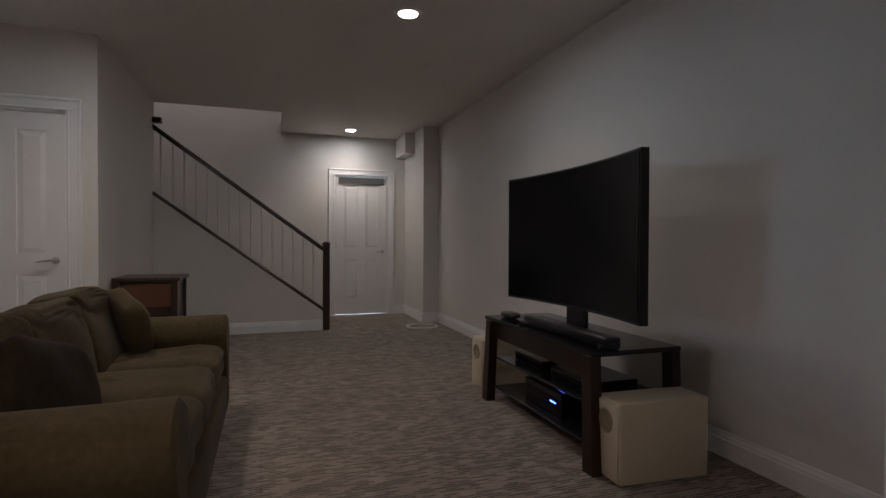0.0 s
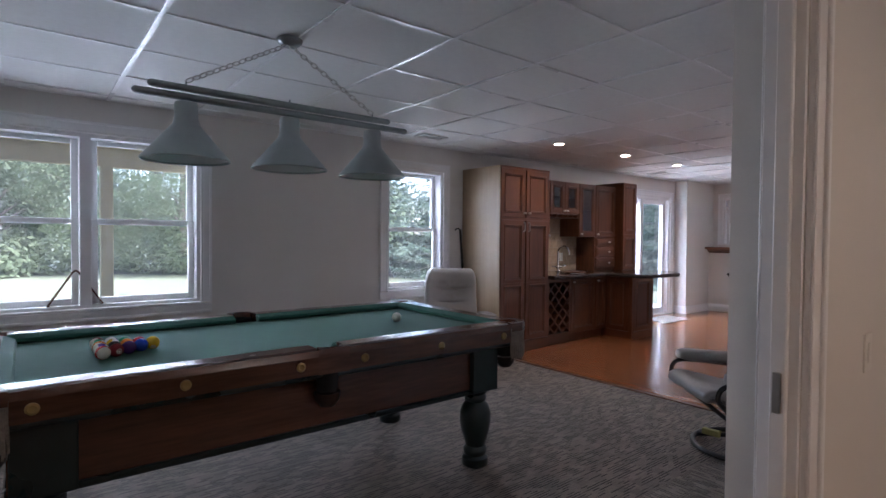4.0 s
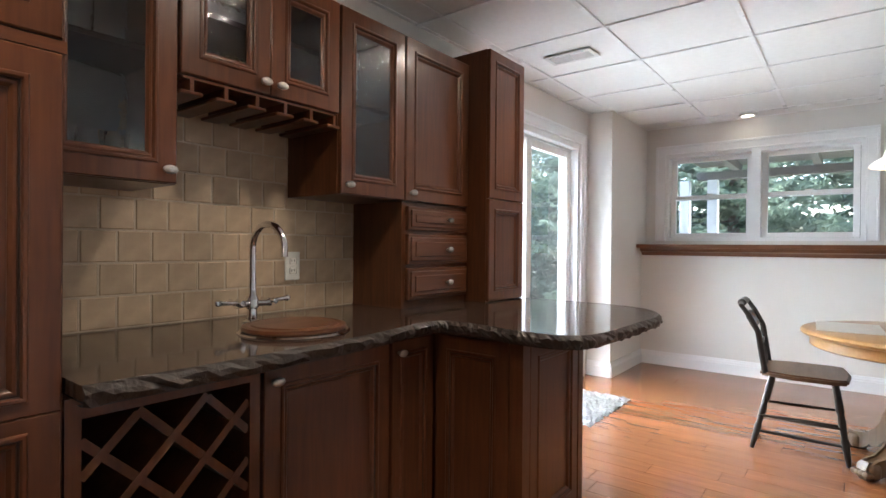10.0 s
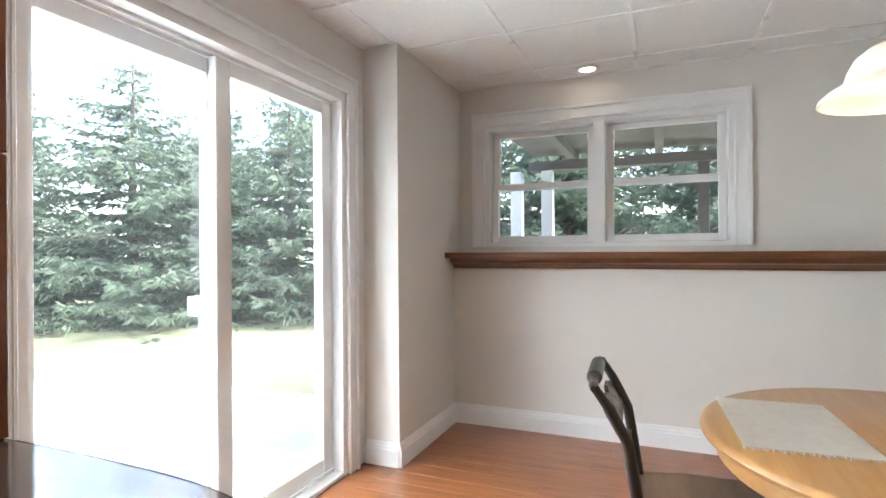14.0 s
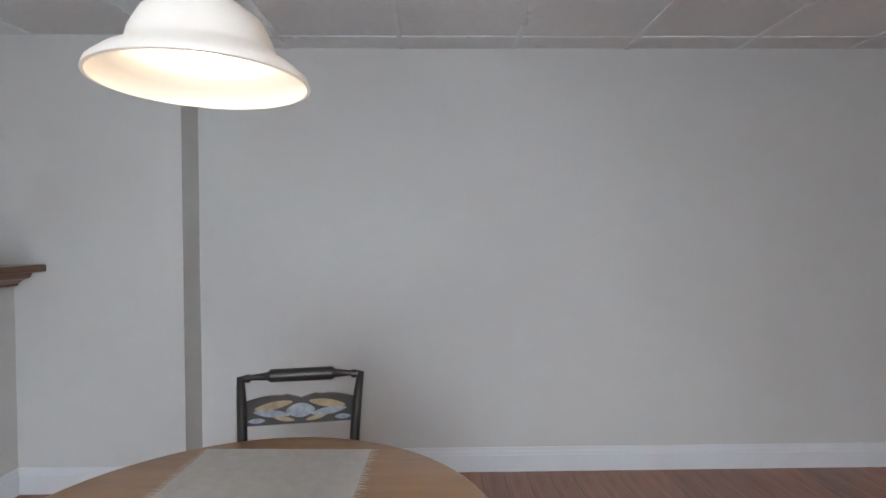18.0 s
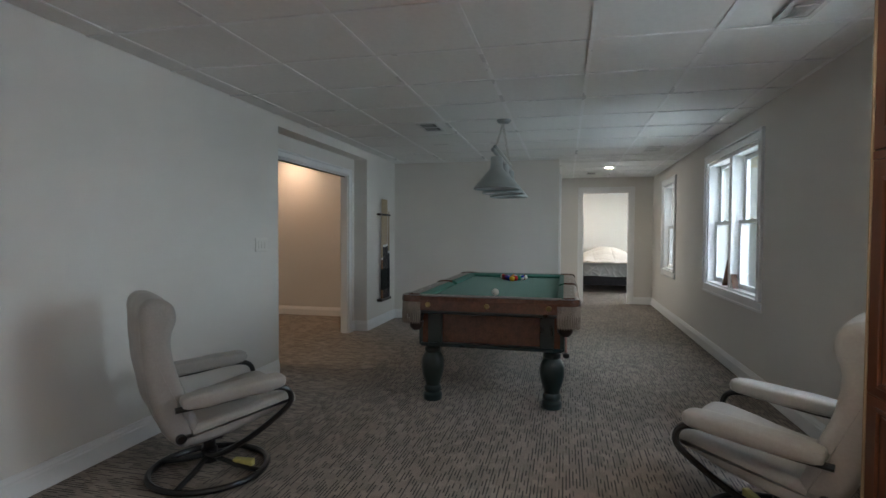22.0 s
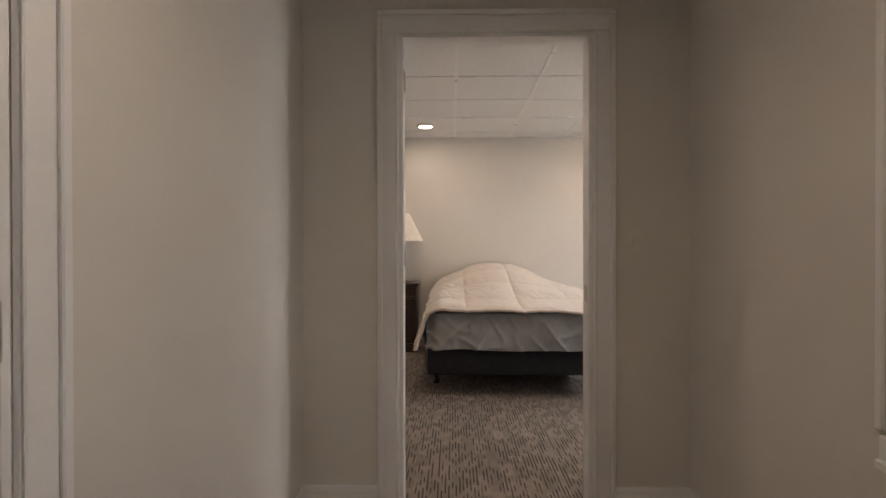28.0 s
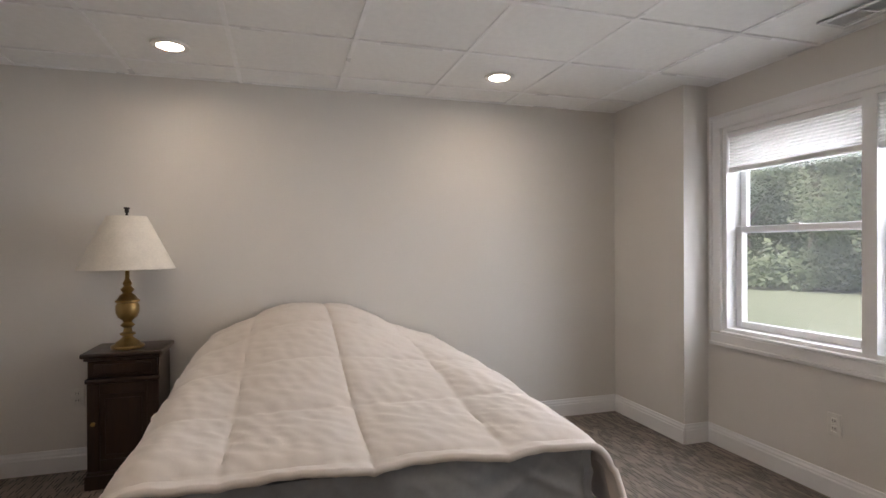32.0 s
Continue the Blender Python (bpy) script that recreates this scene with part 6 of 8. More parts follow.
# ---- leather recliners ----
def recliner():
    c = thing("recliner", "grey leather swivel recliner on a black steel ring base", "recliner", None, "leather recliners")
    ring = [(0.29 * math.cos(2 * math.pi * k / 44), 0.29 * math.sin(2 * math.pi * k / 44), 0.017) for k in range(44)]
    part("base_ring", tube(ring, 0.016, 8, None, True), M_BLACKSTEEL, c, "black steel ring base", True)
    for a in (0.75, 2.35, 3.9, 5.5):
        part("spoke", tube([(0.285 * math.cos(a), 0.285 * math.sin(a), 0.02), (0.15 * math.cos(a), 0.15 * math.sin(a), 0.045), (0, 0, 0.085)], 0.014, 8), M_BLACKSTEEL, c, "", True)
    part("tag", soft_box(-0.245, -0.135, -0.022, 0.012, 0.034, 0.072, 0.004, 1), mat("yellow_tag", (0.55, 0.50, 0.16), None, 0.6), c, "pale yellow tag on the base", False, pose(0, 0, 0, 0, 0, 45))
    part("post", lathe([(0, 0.05), (0.04, 0.05), (0.04, 0.12), (0.03, 0.13), (0.03, 0.20), (0, 0.20)], 18), M_BLACKSTEEL, c, "", True)
    part("tilt_housing", soft_box(-0.09, 0.09, -0.05, 0.15, 0.185, 0.25, 0.012, 2), M_BLACKPLASTIC, c, "", True)
    seat = [(-0.375, 0.375), (-0.36, 0.415), (-0.29, 0.43), (-0.12, 0.395), (0.06, 0.355), (0.18, 0.34), (0.2, 0.27), (0.1, 0.245), (-0.1, 0.285), (-0.3, 0.35), (-0.355, 0.355)]
    part("seat", loft(seat, 0.275, 0.035, False), M_LEATHER, c, "padded grey leather seat", True)
    back = [(0.09, 0.285), (0.115, 0.38), (0.16, 0.51), (0.20, 0.62), (0.218, 0.72), (0.215, 0.79), (0.195, 0.855), (0.205, 0.915), (0.255, 0.95), (0.315, 0.95), (0.348, 0.90), (0.345, 0.79), (0.335, 0.65), (0.315, 0.51), (0.285, 0.39), (0.24, 0.30), (0.165, 0.243)]
    part("backrest", loft(back, 0.275, 0.042, True), M_LEATHER, c, "tall tufted grey leather backrest", True)
    part("strap_bar", tube([(-0.2, 0.1, 0.245), (0.2, 0.1, 0.245)], 0.012, 8), M_BLACKSTEEL, c)
    for s in (-1, 1):
        side = [(s * 0.32, 0.22, 0.445), (s * 0.32, 0.05, 0.452), (s * 0.32, -0.18, 0.475), (s * 0.32, -0.29, 0.465), (s * 0.318, -0.325, 0.41), (s * 0.31, -0.29, 0.35), (s * 0.24, -0.14, 0.22), (s * 0.12, -0.02, 0.12), (s * 0.03, 0.02, 0.105)]
        part("side_tube", tube(curve3(side, 6), 0.0145, 8), M_BLACKSTEEL, c, "bent black steel tube", True)
        bm = dense(pillow(0.115, 0.49, 0.075, 0.5, 0.38, 18, 10))
        crumple(bm, 0.004, 14, 2)
        part("armrest", bm, M_LEATHER, c, "padded grey leather armrest", True, Matrix.Translation((s * 0.325, -0.045, 0.497)) @ Matrix.Rotation(radians(-4), 4, "X"))
        part("recline_knob", lathe([(0, 0), (0.024, 0), (0.024, 0.014), (0.018, 0.02), (0, 0.02)], 14), M_BLACKPLASTIC, c, "", True, Matrix.Translation((s * 0.285, 0.19, 0.30)) @ Matrix.Rotation(radians(90 * s), 4, "Y"))
    return c


def loft(outline, hw, soft_edge, folds):
    """An upholstered body: a side outline (y, z) carried across x, with rounded flanks and stitched folds."""
    P = outline
    n = len(P)
    ring = []
    for i in range(n):
        p0, p1, p2, p3 = (Vector((*P[(i + k) % n], 0)) for k in (-1, 0, 1, 2))
        for k in range(9):
            t = k / 9
            ring.append(0.5 * ((2 * p1) + (p2 - p0) * t + (2 * p0 - 5 * p1 + 4 * p2 - p3) * t * t + (3 * p1 - p0 - 3 * p2 + p3) * t ** 3))
    m = len(ring)
    area = sum(ring[i].x * ring[(i + 1) % m].y - ring[(i + 1) % m].x * ring[i].y for i in range(m))
    sg = 1 if area > 0 else -1
    nor = []
    for i in range(m):
        d = (ring[(i + 1) % m] - ring[i - 1]).normalized()
        nor.append(Vector((d.y, -d.x, 0)) * sg)
    bm = B()
    rows = []
    for j in range(45):
        u = -1 + 2 * j / 44
        u = math.copysign(1 - (1 - abs(u)) ** 1.7, u)
        ins = soft_edge * (1 - math.sqrt(max(0.0, 1 - max(0.0, (abs(u) * hw - (hw - soft_edge)) / soft_edge) ** 2)))
        row = []
        for p, q in zip(ring, nor):
            v = p - q * ins
            y, z, x = v.x, v.y, u * hw
            if folds and q.x < -0.4:
                # buttoned tufts: a dimple each, a shallow fold through it and creases round it
                for z0 in (0.745, 0.605, 0.465):
                    r, a = math.hypot(x, z - z0), math.atan2(z - z0, x)
                    y += 0.014 * math.exp(-((z - z0 - 0.35 * x * x) / 0.012) ** 2) * math.exp(-(x / 0.15) ** 4)
                    y += 0.012 * math.exp(-(r / 0.022) ** 2) + 0.0045 * math.exp(-(r / 0.10) ** 2) * math.cos(7 * a + z0 * 9)
            if not folds and q.y > 0.5:
                z -= 0.016 * math.exp(-(x / 0.16) ** 2 - ((y + 0.05) / 0.2) ** 2)
            if folds and z > 0.8:
                x *= 1 - 0.12 * (z - 0.8) / 0.15
            row.append(bm.verts.new((x, y + 0.004 * noise.noise(Vector((x * 9, z * 9, 2))), z + 0.004 * noise.noise(Vector((x * 8, y * 8, 6))))))
        rows.append(row)
    for a, b in zip(rows, rows[1:]):
        for i in range(m):
            k = (i + 1) % m
            bm.faces.new((a[i], a[k], b[k], b[i]))
    bm.faces.new(rows[0])
    bm.faces.new(rows[-1][::-1])
    return bm


def curve3(pts, n):
    P = [Vector(p) for p in pts]
    out = []
    for i in range(len(P) - 1):
        p0, p1, p2, p3 = P[max(i - 1, 0)], P[i], P[i + 1], P[min(i + 2, len(P) - 1)]
        for k in range(n):
            t = k / n
            out.append(0.5 * ((2 * p1) + (p2 - p0) * t + (2 * p0 - 5 * p1 + 4 * p2 - p3) * t * t + (3 * p1 - p0 - 3 * p2 + p3) * t ** 3))
    return out + [P[-1]]


rc = recliner()
rc.matrix_basis = pose(5.37, 3.21, 0, 0, 0, 230)
copy_thing(rc, pose(5.31, 5.94, 0, 0, 0, -31))

# ---- television room ----
tv = thing("television", "large black curved-screen television", "television", Matrix.Translation((2.60, -1.60, 0)))
n, RAD, WT = 24, 3.0, 1.30


def curved(w, z0, z1, y0, y1, rad):
    """A panel bent about an upright axis in front of it (towards +y)."""
    bm = B()
    col = []
    for i in range(n + 1):
        a = (-0.5 + i / n) * w / rad
        col.append([bm.verts.new(((rad - d) * math.sin(a), rad - (rad - d) * math.cos(a), z)) for d, z in ((y1, z0), (y1, z1), (y0, z1), (y0, z0))])
    for a, b in zip(col, col[1:]):
        for k in range(4):
            bm.faces.new((a[k], a[(k + 1) % 4], b[(k + 1) % 4], b[k]))
    bm.faces.new(col[0])
    bm.faces.new(col[-1][::-1])
    return bm


part("case", curved(WT, 0.72, 1.485, -0.035, 0.004, RAD), M_BLACKPLASTIC, tv, "thin black case", True)
part("screen", curved(WT - 0.02, 0.735, 1.475, 0.004, 0.007, RAD), M_TVBLACK, tv, "glossy dark screen, off", True)
part("stand_neck", soft_box(-0.09, 0.09, -0.05, -0.02, 0.575, 0.80, 0.008), M_BLACKPLASTIC, tv)
bm = tube([(-0.42, 0.10, 0.582), (-0.2, 0.0, 0.585), (0, -0.04, 0.60), (0.2, 0.0, 0.585), (0.42, 0.10, 0.582)], 0.012, 10)
part("stand_foot", bm, M_BLACKPLASTIC, tv, "", True)

st = thing("tv_stand", "dark espresso television stand with slanted legs and glass shelves", "tv stand", Matrix.Translation((2.80, -1.72, 0)))
part("top", soft_box(-0.63, 0.66, -0.23, 0.27, 0.545, 0.57, 0.006), mat("black_glass_top", (0.012, 0.011, 0.012), None, 0.06), st, "black glass top")
part("front_apron", soft_box(-0.60, 0.60, 0.21, 0.24, 0.43, 0.545, 0.006), M_ESPRESSO, st)
for sx in (-1, 1):
    for y0, y1 in ((0.22, 0.28), (-0.24, -0.19)):
        bm = B()
        q = [(sx * 0.54, 0.545), (sx * 0.61, 0.545), (sx * 0.65, 0.0), (sx * 0.57, 0.0)]
        lo, hi = [bm.verts.new((x, y0 if z > 0 else y0 + 0.01, z)) for x, z in q], [bm.verts.new((x, y1 if z > 0 else y1 + 0.01, z)) for x, z in q]
        bm.faces.new(lo)
        bm.faces.new(hi[::-1])
        for i in range(4):
            bm.faces.new((lo[i], hi[i], hi[(i + 1) % 4], lo[(i + 1) % 4]))
        part("leg", bm, M_ESPRESSO, st, "slanted wooden leg")
for z in (0.09, 0.29):
    part("shelf", soft_box(-0.57, 0.57, -0.23, 0.23, z, z + 0.014, 0.003, 1), mat("smoked_glass", (0.02, 0.02, 0.022), None, 0.08), st, "smoked glass shelf")
for lab, x, y, z, w, d, h in (("black set-top box on the stand shelf", 0.25, 0.02, 0.304, 0.36, 0.26, 0.06), ("black disc player on the stand shelf", -0.25, 0.02, 0.304, 0.40, 0.28, 0.07), ("black receiver on the lower shelf", 0.05, 0.0, 0.104, 0.43, 0.32, 0.13)):
    b = thing("media_box", lab, "media player", Matrix.Translation((2.80 + x, -1.72 + y, z)), "media boxes")
    part("case", soft_box(-w / 2, w / 2, -d / 2, d / 2, 0, h, 0.006), M_BLACKPLASTIC, b)
    part("front_strip", box(B(), -w / 2 + 0.02, w / 2 - 0.02, d / 2, d / 2 + 0.002, h * 0.3, h * 0.75), M_TVBLACK, b)
    if h > 0.1:
        part("indicator", box(B(), -0.16, -0.10, d / 2 + 0.0025, d / 2 + 0.004, h * 0.5, h * 0.55), glow_mat("blue_led", (0.1, 0.15, 1.0), 2.0), b, "tiny blue lights")
sb = thing("soundbar", "long dark soundbar lying below the television", "soundbar", Matrix.Translation((2.60, -1.56, 0.571)))
part("case", soft_box(-0.42, 0.42, -0.05, 0.04, 0, 0.06, 0.015, 3), M_BLACKPLASTIC, sb, "", True)
rm = thing("game_controller", "black controller lying on the stand top", "controller", Matrix.Translation((3.28, -1.56, 0.571)))
part("body", pillow(0.17, 0.10, 0.045, 0.7, 0.6), M_BLACKPLASTIC, rm, "", True, Matrix.Translation((0, 0, 0.022)))


def bass_box(x, y, rz):
    s = thing("bass_module", "cream plastic bass speaker module with a round port", "speaker", pose(x, y, 0, 0, 0, rz), "cream speaker modules")
    part("cabinet", soft_box(-0.095, 0.095, -0.47, 0.0, 0.0, 0.37, 0.012, 3), M_CREAM, s, "", True)
    part("front_panel", soft_box(-0.088, 0.088, 0.0, 0.010, 0.012, 0.36, 0.008, 2), M_CREAM, s, "", True)
    bm = lathe([(0.044, 0), (0.05, 0.004), (0.055, 0.0), (0.055, -0.004), (0.038, -0.03), (0.0, -0.034)], 24)
    # darker cream puts the shade inside the port into its colour
    part("port", bm, mat("port_shadow", (0.30, 0.25, 0.17), None, 0.6), s, "flared round bass port", True, Matrix.Translation((0, 0.012, 0.27)) @ Matrix.Rotation(radians(-90), 4, "X"))


bass_box(2.12, -1.49, -3)
bass_box(3.70, -1.50, 2)

ri = thing("floor_ring", "thin white plastic hoop lying on the carpet", "hoop", Matrix.Translation((6.49, -1.88, 0.0)))
part("hoop", tube([(0.19 * math.cos(2 * math.pi * k / 40), 0.19 * math.sin(2 * math.pi * k / 40), 0.011) for k in range(40)], 0.011, 8, None, True), M_PLATE, ri, "", True)

# the sofa faces the television; local x along it, local -y is its front
so = thing("sofa", "olive-brown three-seat sofa with rolled arms and loose cushions", "sofa", Matrix.Translation((2.69, 0.68, 0)))
SW = 1.03


def soft(name, w, d, h, x, y, z, rx=0, ry=0, rz=0, material=None, label="", e=(0.5, 0.35), seed=1.0, cr=0.02):
    bm = dense(pillow(w, d, h, e[0], e[1], 44, 28))
    crumple(bm, cr, 5.5, seed)
    bm.normal_update()
    for v in bm.verts:
        # sharp sagging folds that run slantwise and fade towards the middle of a panel
        wob = noise.noise(Vector((v.co.x * 4 + seed, v.co.y * 4, v.co.z * 4)))
        fold = noise.noise(Vector((v.co.x * 3.2 + seed, v.co.z * 11 + 5.0 * v.co.x + 1.2 * wob, v.co.y * 4)))
        ridge = max(0.0, 1.0 - abs(fold) * 6.0)
        v.co -= v.normal * cr * 1.15 * ridge * max(0.0, 0.55 + wob)
    return part(name, bm, material or M_SOFA, so, label, True, pose(x, y, z, rx, ry, rz))


part("base", soft_box(-SW + 0.1, SW - 0.1, -0.43, 0.40, 0.05, 0.28, 0.03, 3), M_SOFA, so, "", True)
part("back_frame", soft_box(-SW + 0.09, SW - 0.05, 0.28, 0.43, 0.05, 0.70, 0.06, 4), M_SOFA, so, "", True)
part("front_rail", soft_box(-SW + 0.2, SW - 0.2, -0.47, -0.42, 0.05, 0.27, 0.02, 2), M_SOFA, so, "", True)
for k in (-1, 0, 1):
    soft("seat_cushion", 0.57, 0.68, 0.20, k * 0.55, -0.12, 0.375, 0, 0, 0, None, "plump seat cushion", (0.42, 0.22), k + 2.0, 0.014)
    bc = soft("back_cushion", 0.60, 0.26, 0.47, k * 0.565, 0.20, 0.575 + 0.01 * k, -16, k * 3, 0, None, "soft slouching back cushion", (0.34, 0.24), k + 5.0, 0.024)
    seam = [(0.292 * sgnpow(math.cos(a), 0.45), -0.055 - 0.03 * abs(math.sin(2 * a)), 0.225 * sgnpow(math.sin(a), 0.45)) for a in [2 * math.pi * i / 48 for i in range(48)]]
    part("piping", tube(seam, 0.006, 6, None, True), M_SOFA, bc, "", True)
for s in (-1, 1):
    x = s * (SW - 0.11)
    prof = []
    for k in range(18):
        a = -0.9 + (math.pi + 1.8) * k / 17
        prof.append((x + 0.135 * math.cos(a), 0.49 + 0.135 * math.sin(a)))
    prof += [(x - 0.09, 0.05), (x + 0.09, 0.05)]
    bm = B()
    ys = [-0.47, -0.455, -0.3, -0.1, 0.1, 0.25, 0.345, 0.36]
    rings = []
    for i, y in enumerate(ys):
        sc = 0.93 if i in (0, len(ys) - 1) else 1.0
        rings.append([bm.verts.new((x + (px - x) * sc, y, 0.3 + (pz - 0.3) * sc + 0.006 * noise.noise(Vector((px * 5, y * 6, pz * 5))))) for px, pz in prof])
    for a, b in zip(rings, rings[1:]):
        for i in range(len(prof)):
            j = (i + 1) % len(prof)
            bm.faces.new((a[i], a[j], b[j], b[i]))
    bm.faces.new(rings[0][::-1])
    bm.faces.new(rings[-1])
    part("arm", bm, M_SOFA, so, "rolled padded arm", True)
    part("foot", lathe([(0, 0), (0.022, 0), (0.03, 0.05), (0, 0.05)], 12, None, x, -0.38), M_ESPRESSO, so)
for nm, lab, x, y, z, rx, ry, rz, mtl in (("throw_pillow", "dark brown throw pillow leaning on the sofa arm", -0.52, 0.0, 0.585, -24, 20, -24, M_SOFADARK), ("throw_pillow", "olive throw pillow at the sofa end", 0.70, 0.02, 0.63, -18, -12, 30, M_SOFA)):
    tpw = thing(nm, lab, "pillow", pose(2.69 + x, 0.68 + y, z, rx, ry, rz), "sofa throw pillows")
    bm = dense(pillow(0.38, 0.12, 0.33, 0.5, 0.30, 24, 14))
    crumple(bm, 0.02, 7, x)
    part("cover", bm, mtl, tpw, "", True)

ct2 = thing("side_chest", "dark wooden side table with a brown drawer front", "side table", Matrix.Translation((5.22, 0.93, 0)))
part("top", soft_box(-0.27, 0.27, -0.26, 0.24, 0.745, 0.775, 0.006), M_WALNUT, ct2)
part("body", soft_box(-0.24, 0.24, -0.22, 0.22, 0.12, 0.745, 0.004, 1), M_WALNUT, ct2)
part("drawer_front", soft_box(-0.25, -0.238, -0.19, 0.19, 0.53, 0.72, 0.004, 1), mat("reddish_drawer", (0.12, 0.05, 0.022), None, 0.4, scale=10, stretch=(6, 0.6, 6)), ct2, "reddish brown drawer")
for sx in (-1, 1):
    for sy in (-1, 1):
        part("leg", soft_box(sx * 0.24 - 0.025, sx * 0.24 + 0.025, sy * 0.215 - 0.025, sy * 0.215 + 0.025, 0, 0.745, 0.004, 1), M_WALNUT, ct2)

# ---- stairs, rail and balusters ----
sr = thing("stairs", "carpeted stairs rising behind the knee wall", "stairs", None, "", "structure")
for k in range(11):
    part("step", soft_box(6.715, 7.855, -0.62 + 0.255 * k, -0.62 + 0.255 * (k + 1) + 0.02, 0.186 * k if k else 0, 0.186 * (k + 1), 0.01, 1), M_CARPET, sr)
hr = thing("stair_railing", "dark wooden stair railing with slim white balusters", "railing")
M_RAILWOOD = mat("dark_stain_rail", (0.035, 0.018, 0.012), None, 0.3, scale=12, stretch=(6, 0.6, 6))
nw = part("newel_post", soft_box(6.62, 6.70, -0.745, -0.665, 0, 1.04, 0.004, 1), M_RAILWOOD, hr, "square dark newel post")
part("newel_cap", lathe([(0.05, 1.04), (0.054, 1.05), (0.045, 1.06), (0.02, 1.075), (0, 1.078)], 4, None, 6.66, -0.705), M_RAILWOOD, nw)


def sloped(name, z0, z1, w, h, label):
    bm = B()
    for y, z in ((-0.67, z0), (1.18, z1)):
        for dx, dz in ((-w, 0), (w, 0), (w, h * 0.7), (w * 0.5, h), (-w * 0.5, h), (-w, h * 0.7)):
            bm.verts.new((6.665 + dx, y, z + dz))
    bm.verts.ensure_lookup_table()
    v = bm.verts
    for i in range(6):
        j = (i + 1) % 6
        bm.faces.new((v[i], v[j], v[6 + j], v[6 + i]))
    bm.faces.new([v[i] for i in range(6)])
    bm.faces.new([v[6 + i] for i in range(6)][::-1])
    return part(name, bm, M_RAILWOOD, hr, label)


sloped("handrail", 0.955, 2.315, 0.03, 0.06, "dark wooden handrail")
part("rail_return", soft_box(6.60, 6.70, 1.09, 1.19, 2.385, 2.445, 0.008, 2), M_RAILWOOD, hr, "dark rail end at the stairhead")
sloped("shoe_rail", 0.228, 1.588, 0.04, 0.045, "dark sloping shoe rail")
for k in range(15):
    y = -0.55 + 0.118 * k
    f = (y + 0.67) / 1.85
    part("baluster", tube([(6.665, y, 0.26 + 1.36 * f), (6.665, y, 0.96 + 1.36 * f)], 0.009, 6), M_WALL, hr, "slim white baluster")

# ---- bathroom beyond the doorway ----
vn = thing("bath_vanity", "oak bathroom vanity with a pale top", "vanity", Matrix.Translation((-1.15, -1.12, 0)))
M_VAN = mat("golden_oak", (0.36, 0.19, 0.075), (0.28, 0.14, 0.05), 0.4, scale=9, stretch=(6, 6, 0.6))
part("body", box(box(B(), -0.75, 0.75, -0.27, 0.25, 0.1, 0.80), -0.72, 0.72, -0.27, 0.19, 0, 0.1), M_VAN, vn)
part("vanity_top", soft_box(-0.77, 0.77, -0.28, 0.28, 0.80, 0.835, 0.006), M_PLATE, vn)
for x0, x1, z0, z1 in ((-0.73, -0.05, 0.13, 0.60), (-0.73, -0.05, 0.63, 0.78), (0.0, 0.72, 0.13, 0.34), (0.0, 0.72, 0.37, 0.60), (0.0, 0.72, 0.63, 0.78)):
    part("drawer" if x0 >= 0 else "door", soft_box(x0, x1, 0.25, 0.27, z0, z1, 0.005, 1), M_VAN, vn)
tw2 = thing("towel_ring", "round metal towel ring on the bathroom wall", "towel ring", Matrix.Translation((-0.55, -1.39, 1.25)))
part("ring", tube([(0.075 * math.cos(2 * math.pi * k / 24), 0.03, -0.075 + 0.075 * math.sin(2 * math.pi * k / 24)) for k in range(24)], 0.005, 6, None, True), M_NICKEL, tw2, "", True)
part("mount", soft_box(-0.02, 0.02, 0, 0.035, -0.02, 0.02, 0.004), M_NICKEL, tw2)
vl = thing("vanity_light", "glass vanity wall lamp, lit", "wall lamp", Matrix.Translation((-1.3, -1.39, 1.9)))
part("back_plate", soft_box(-0.25, 0.25, 0, 0.02, -0.04, 0.04, 0.005), M_NICKEL, vl)
for x in (-0.17, 0.17):
    part("glass_shade", lathe([(0.03, 0.0), (0.06, -0.10), (0.065, -0.11), (0, -0.09)], 18, None, x, 0.08), M_BULB, vl, "glowing glass shade", True)

# ---- ceiling vents and detector ----
M_VENT = mat("vent_enamel", (0.66, 0.66, 0.64), None, 0.5)
M_SLATGREY = mat("vent_slat_grey", (0.24, 0.24, 0.23), None, 0.5)
M_DUCTSHADE = mat("duct_shade_grey", (0.05, 0.05, 0.05), None, 0.7)


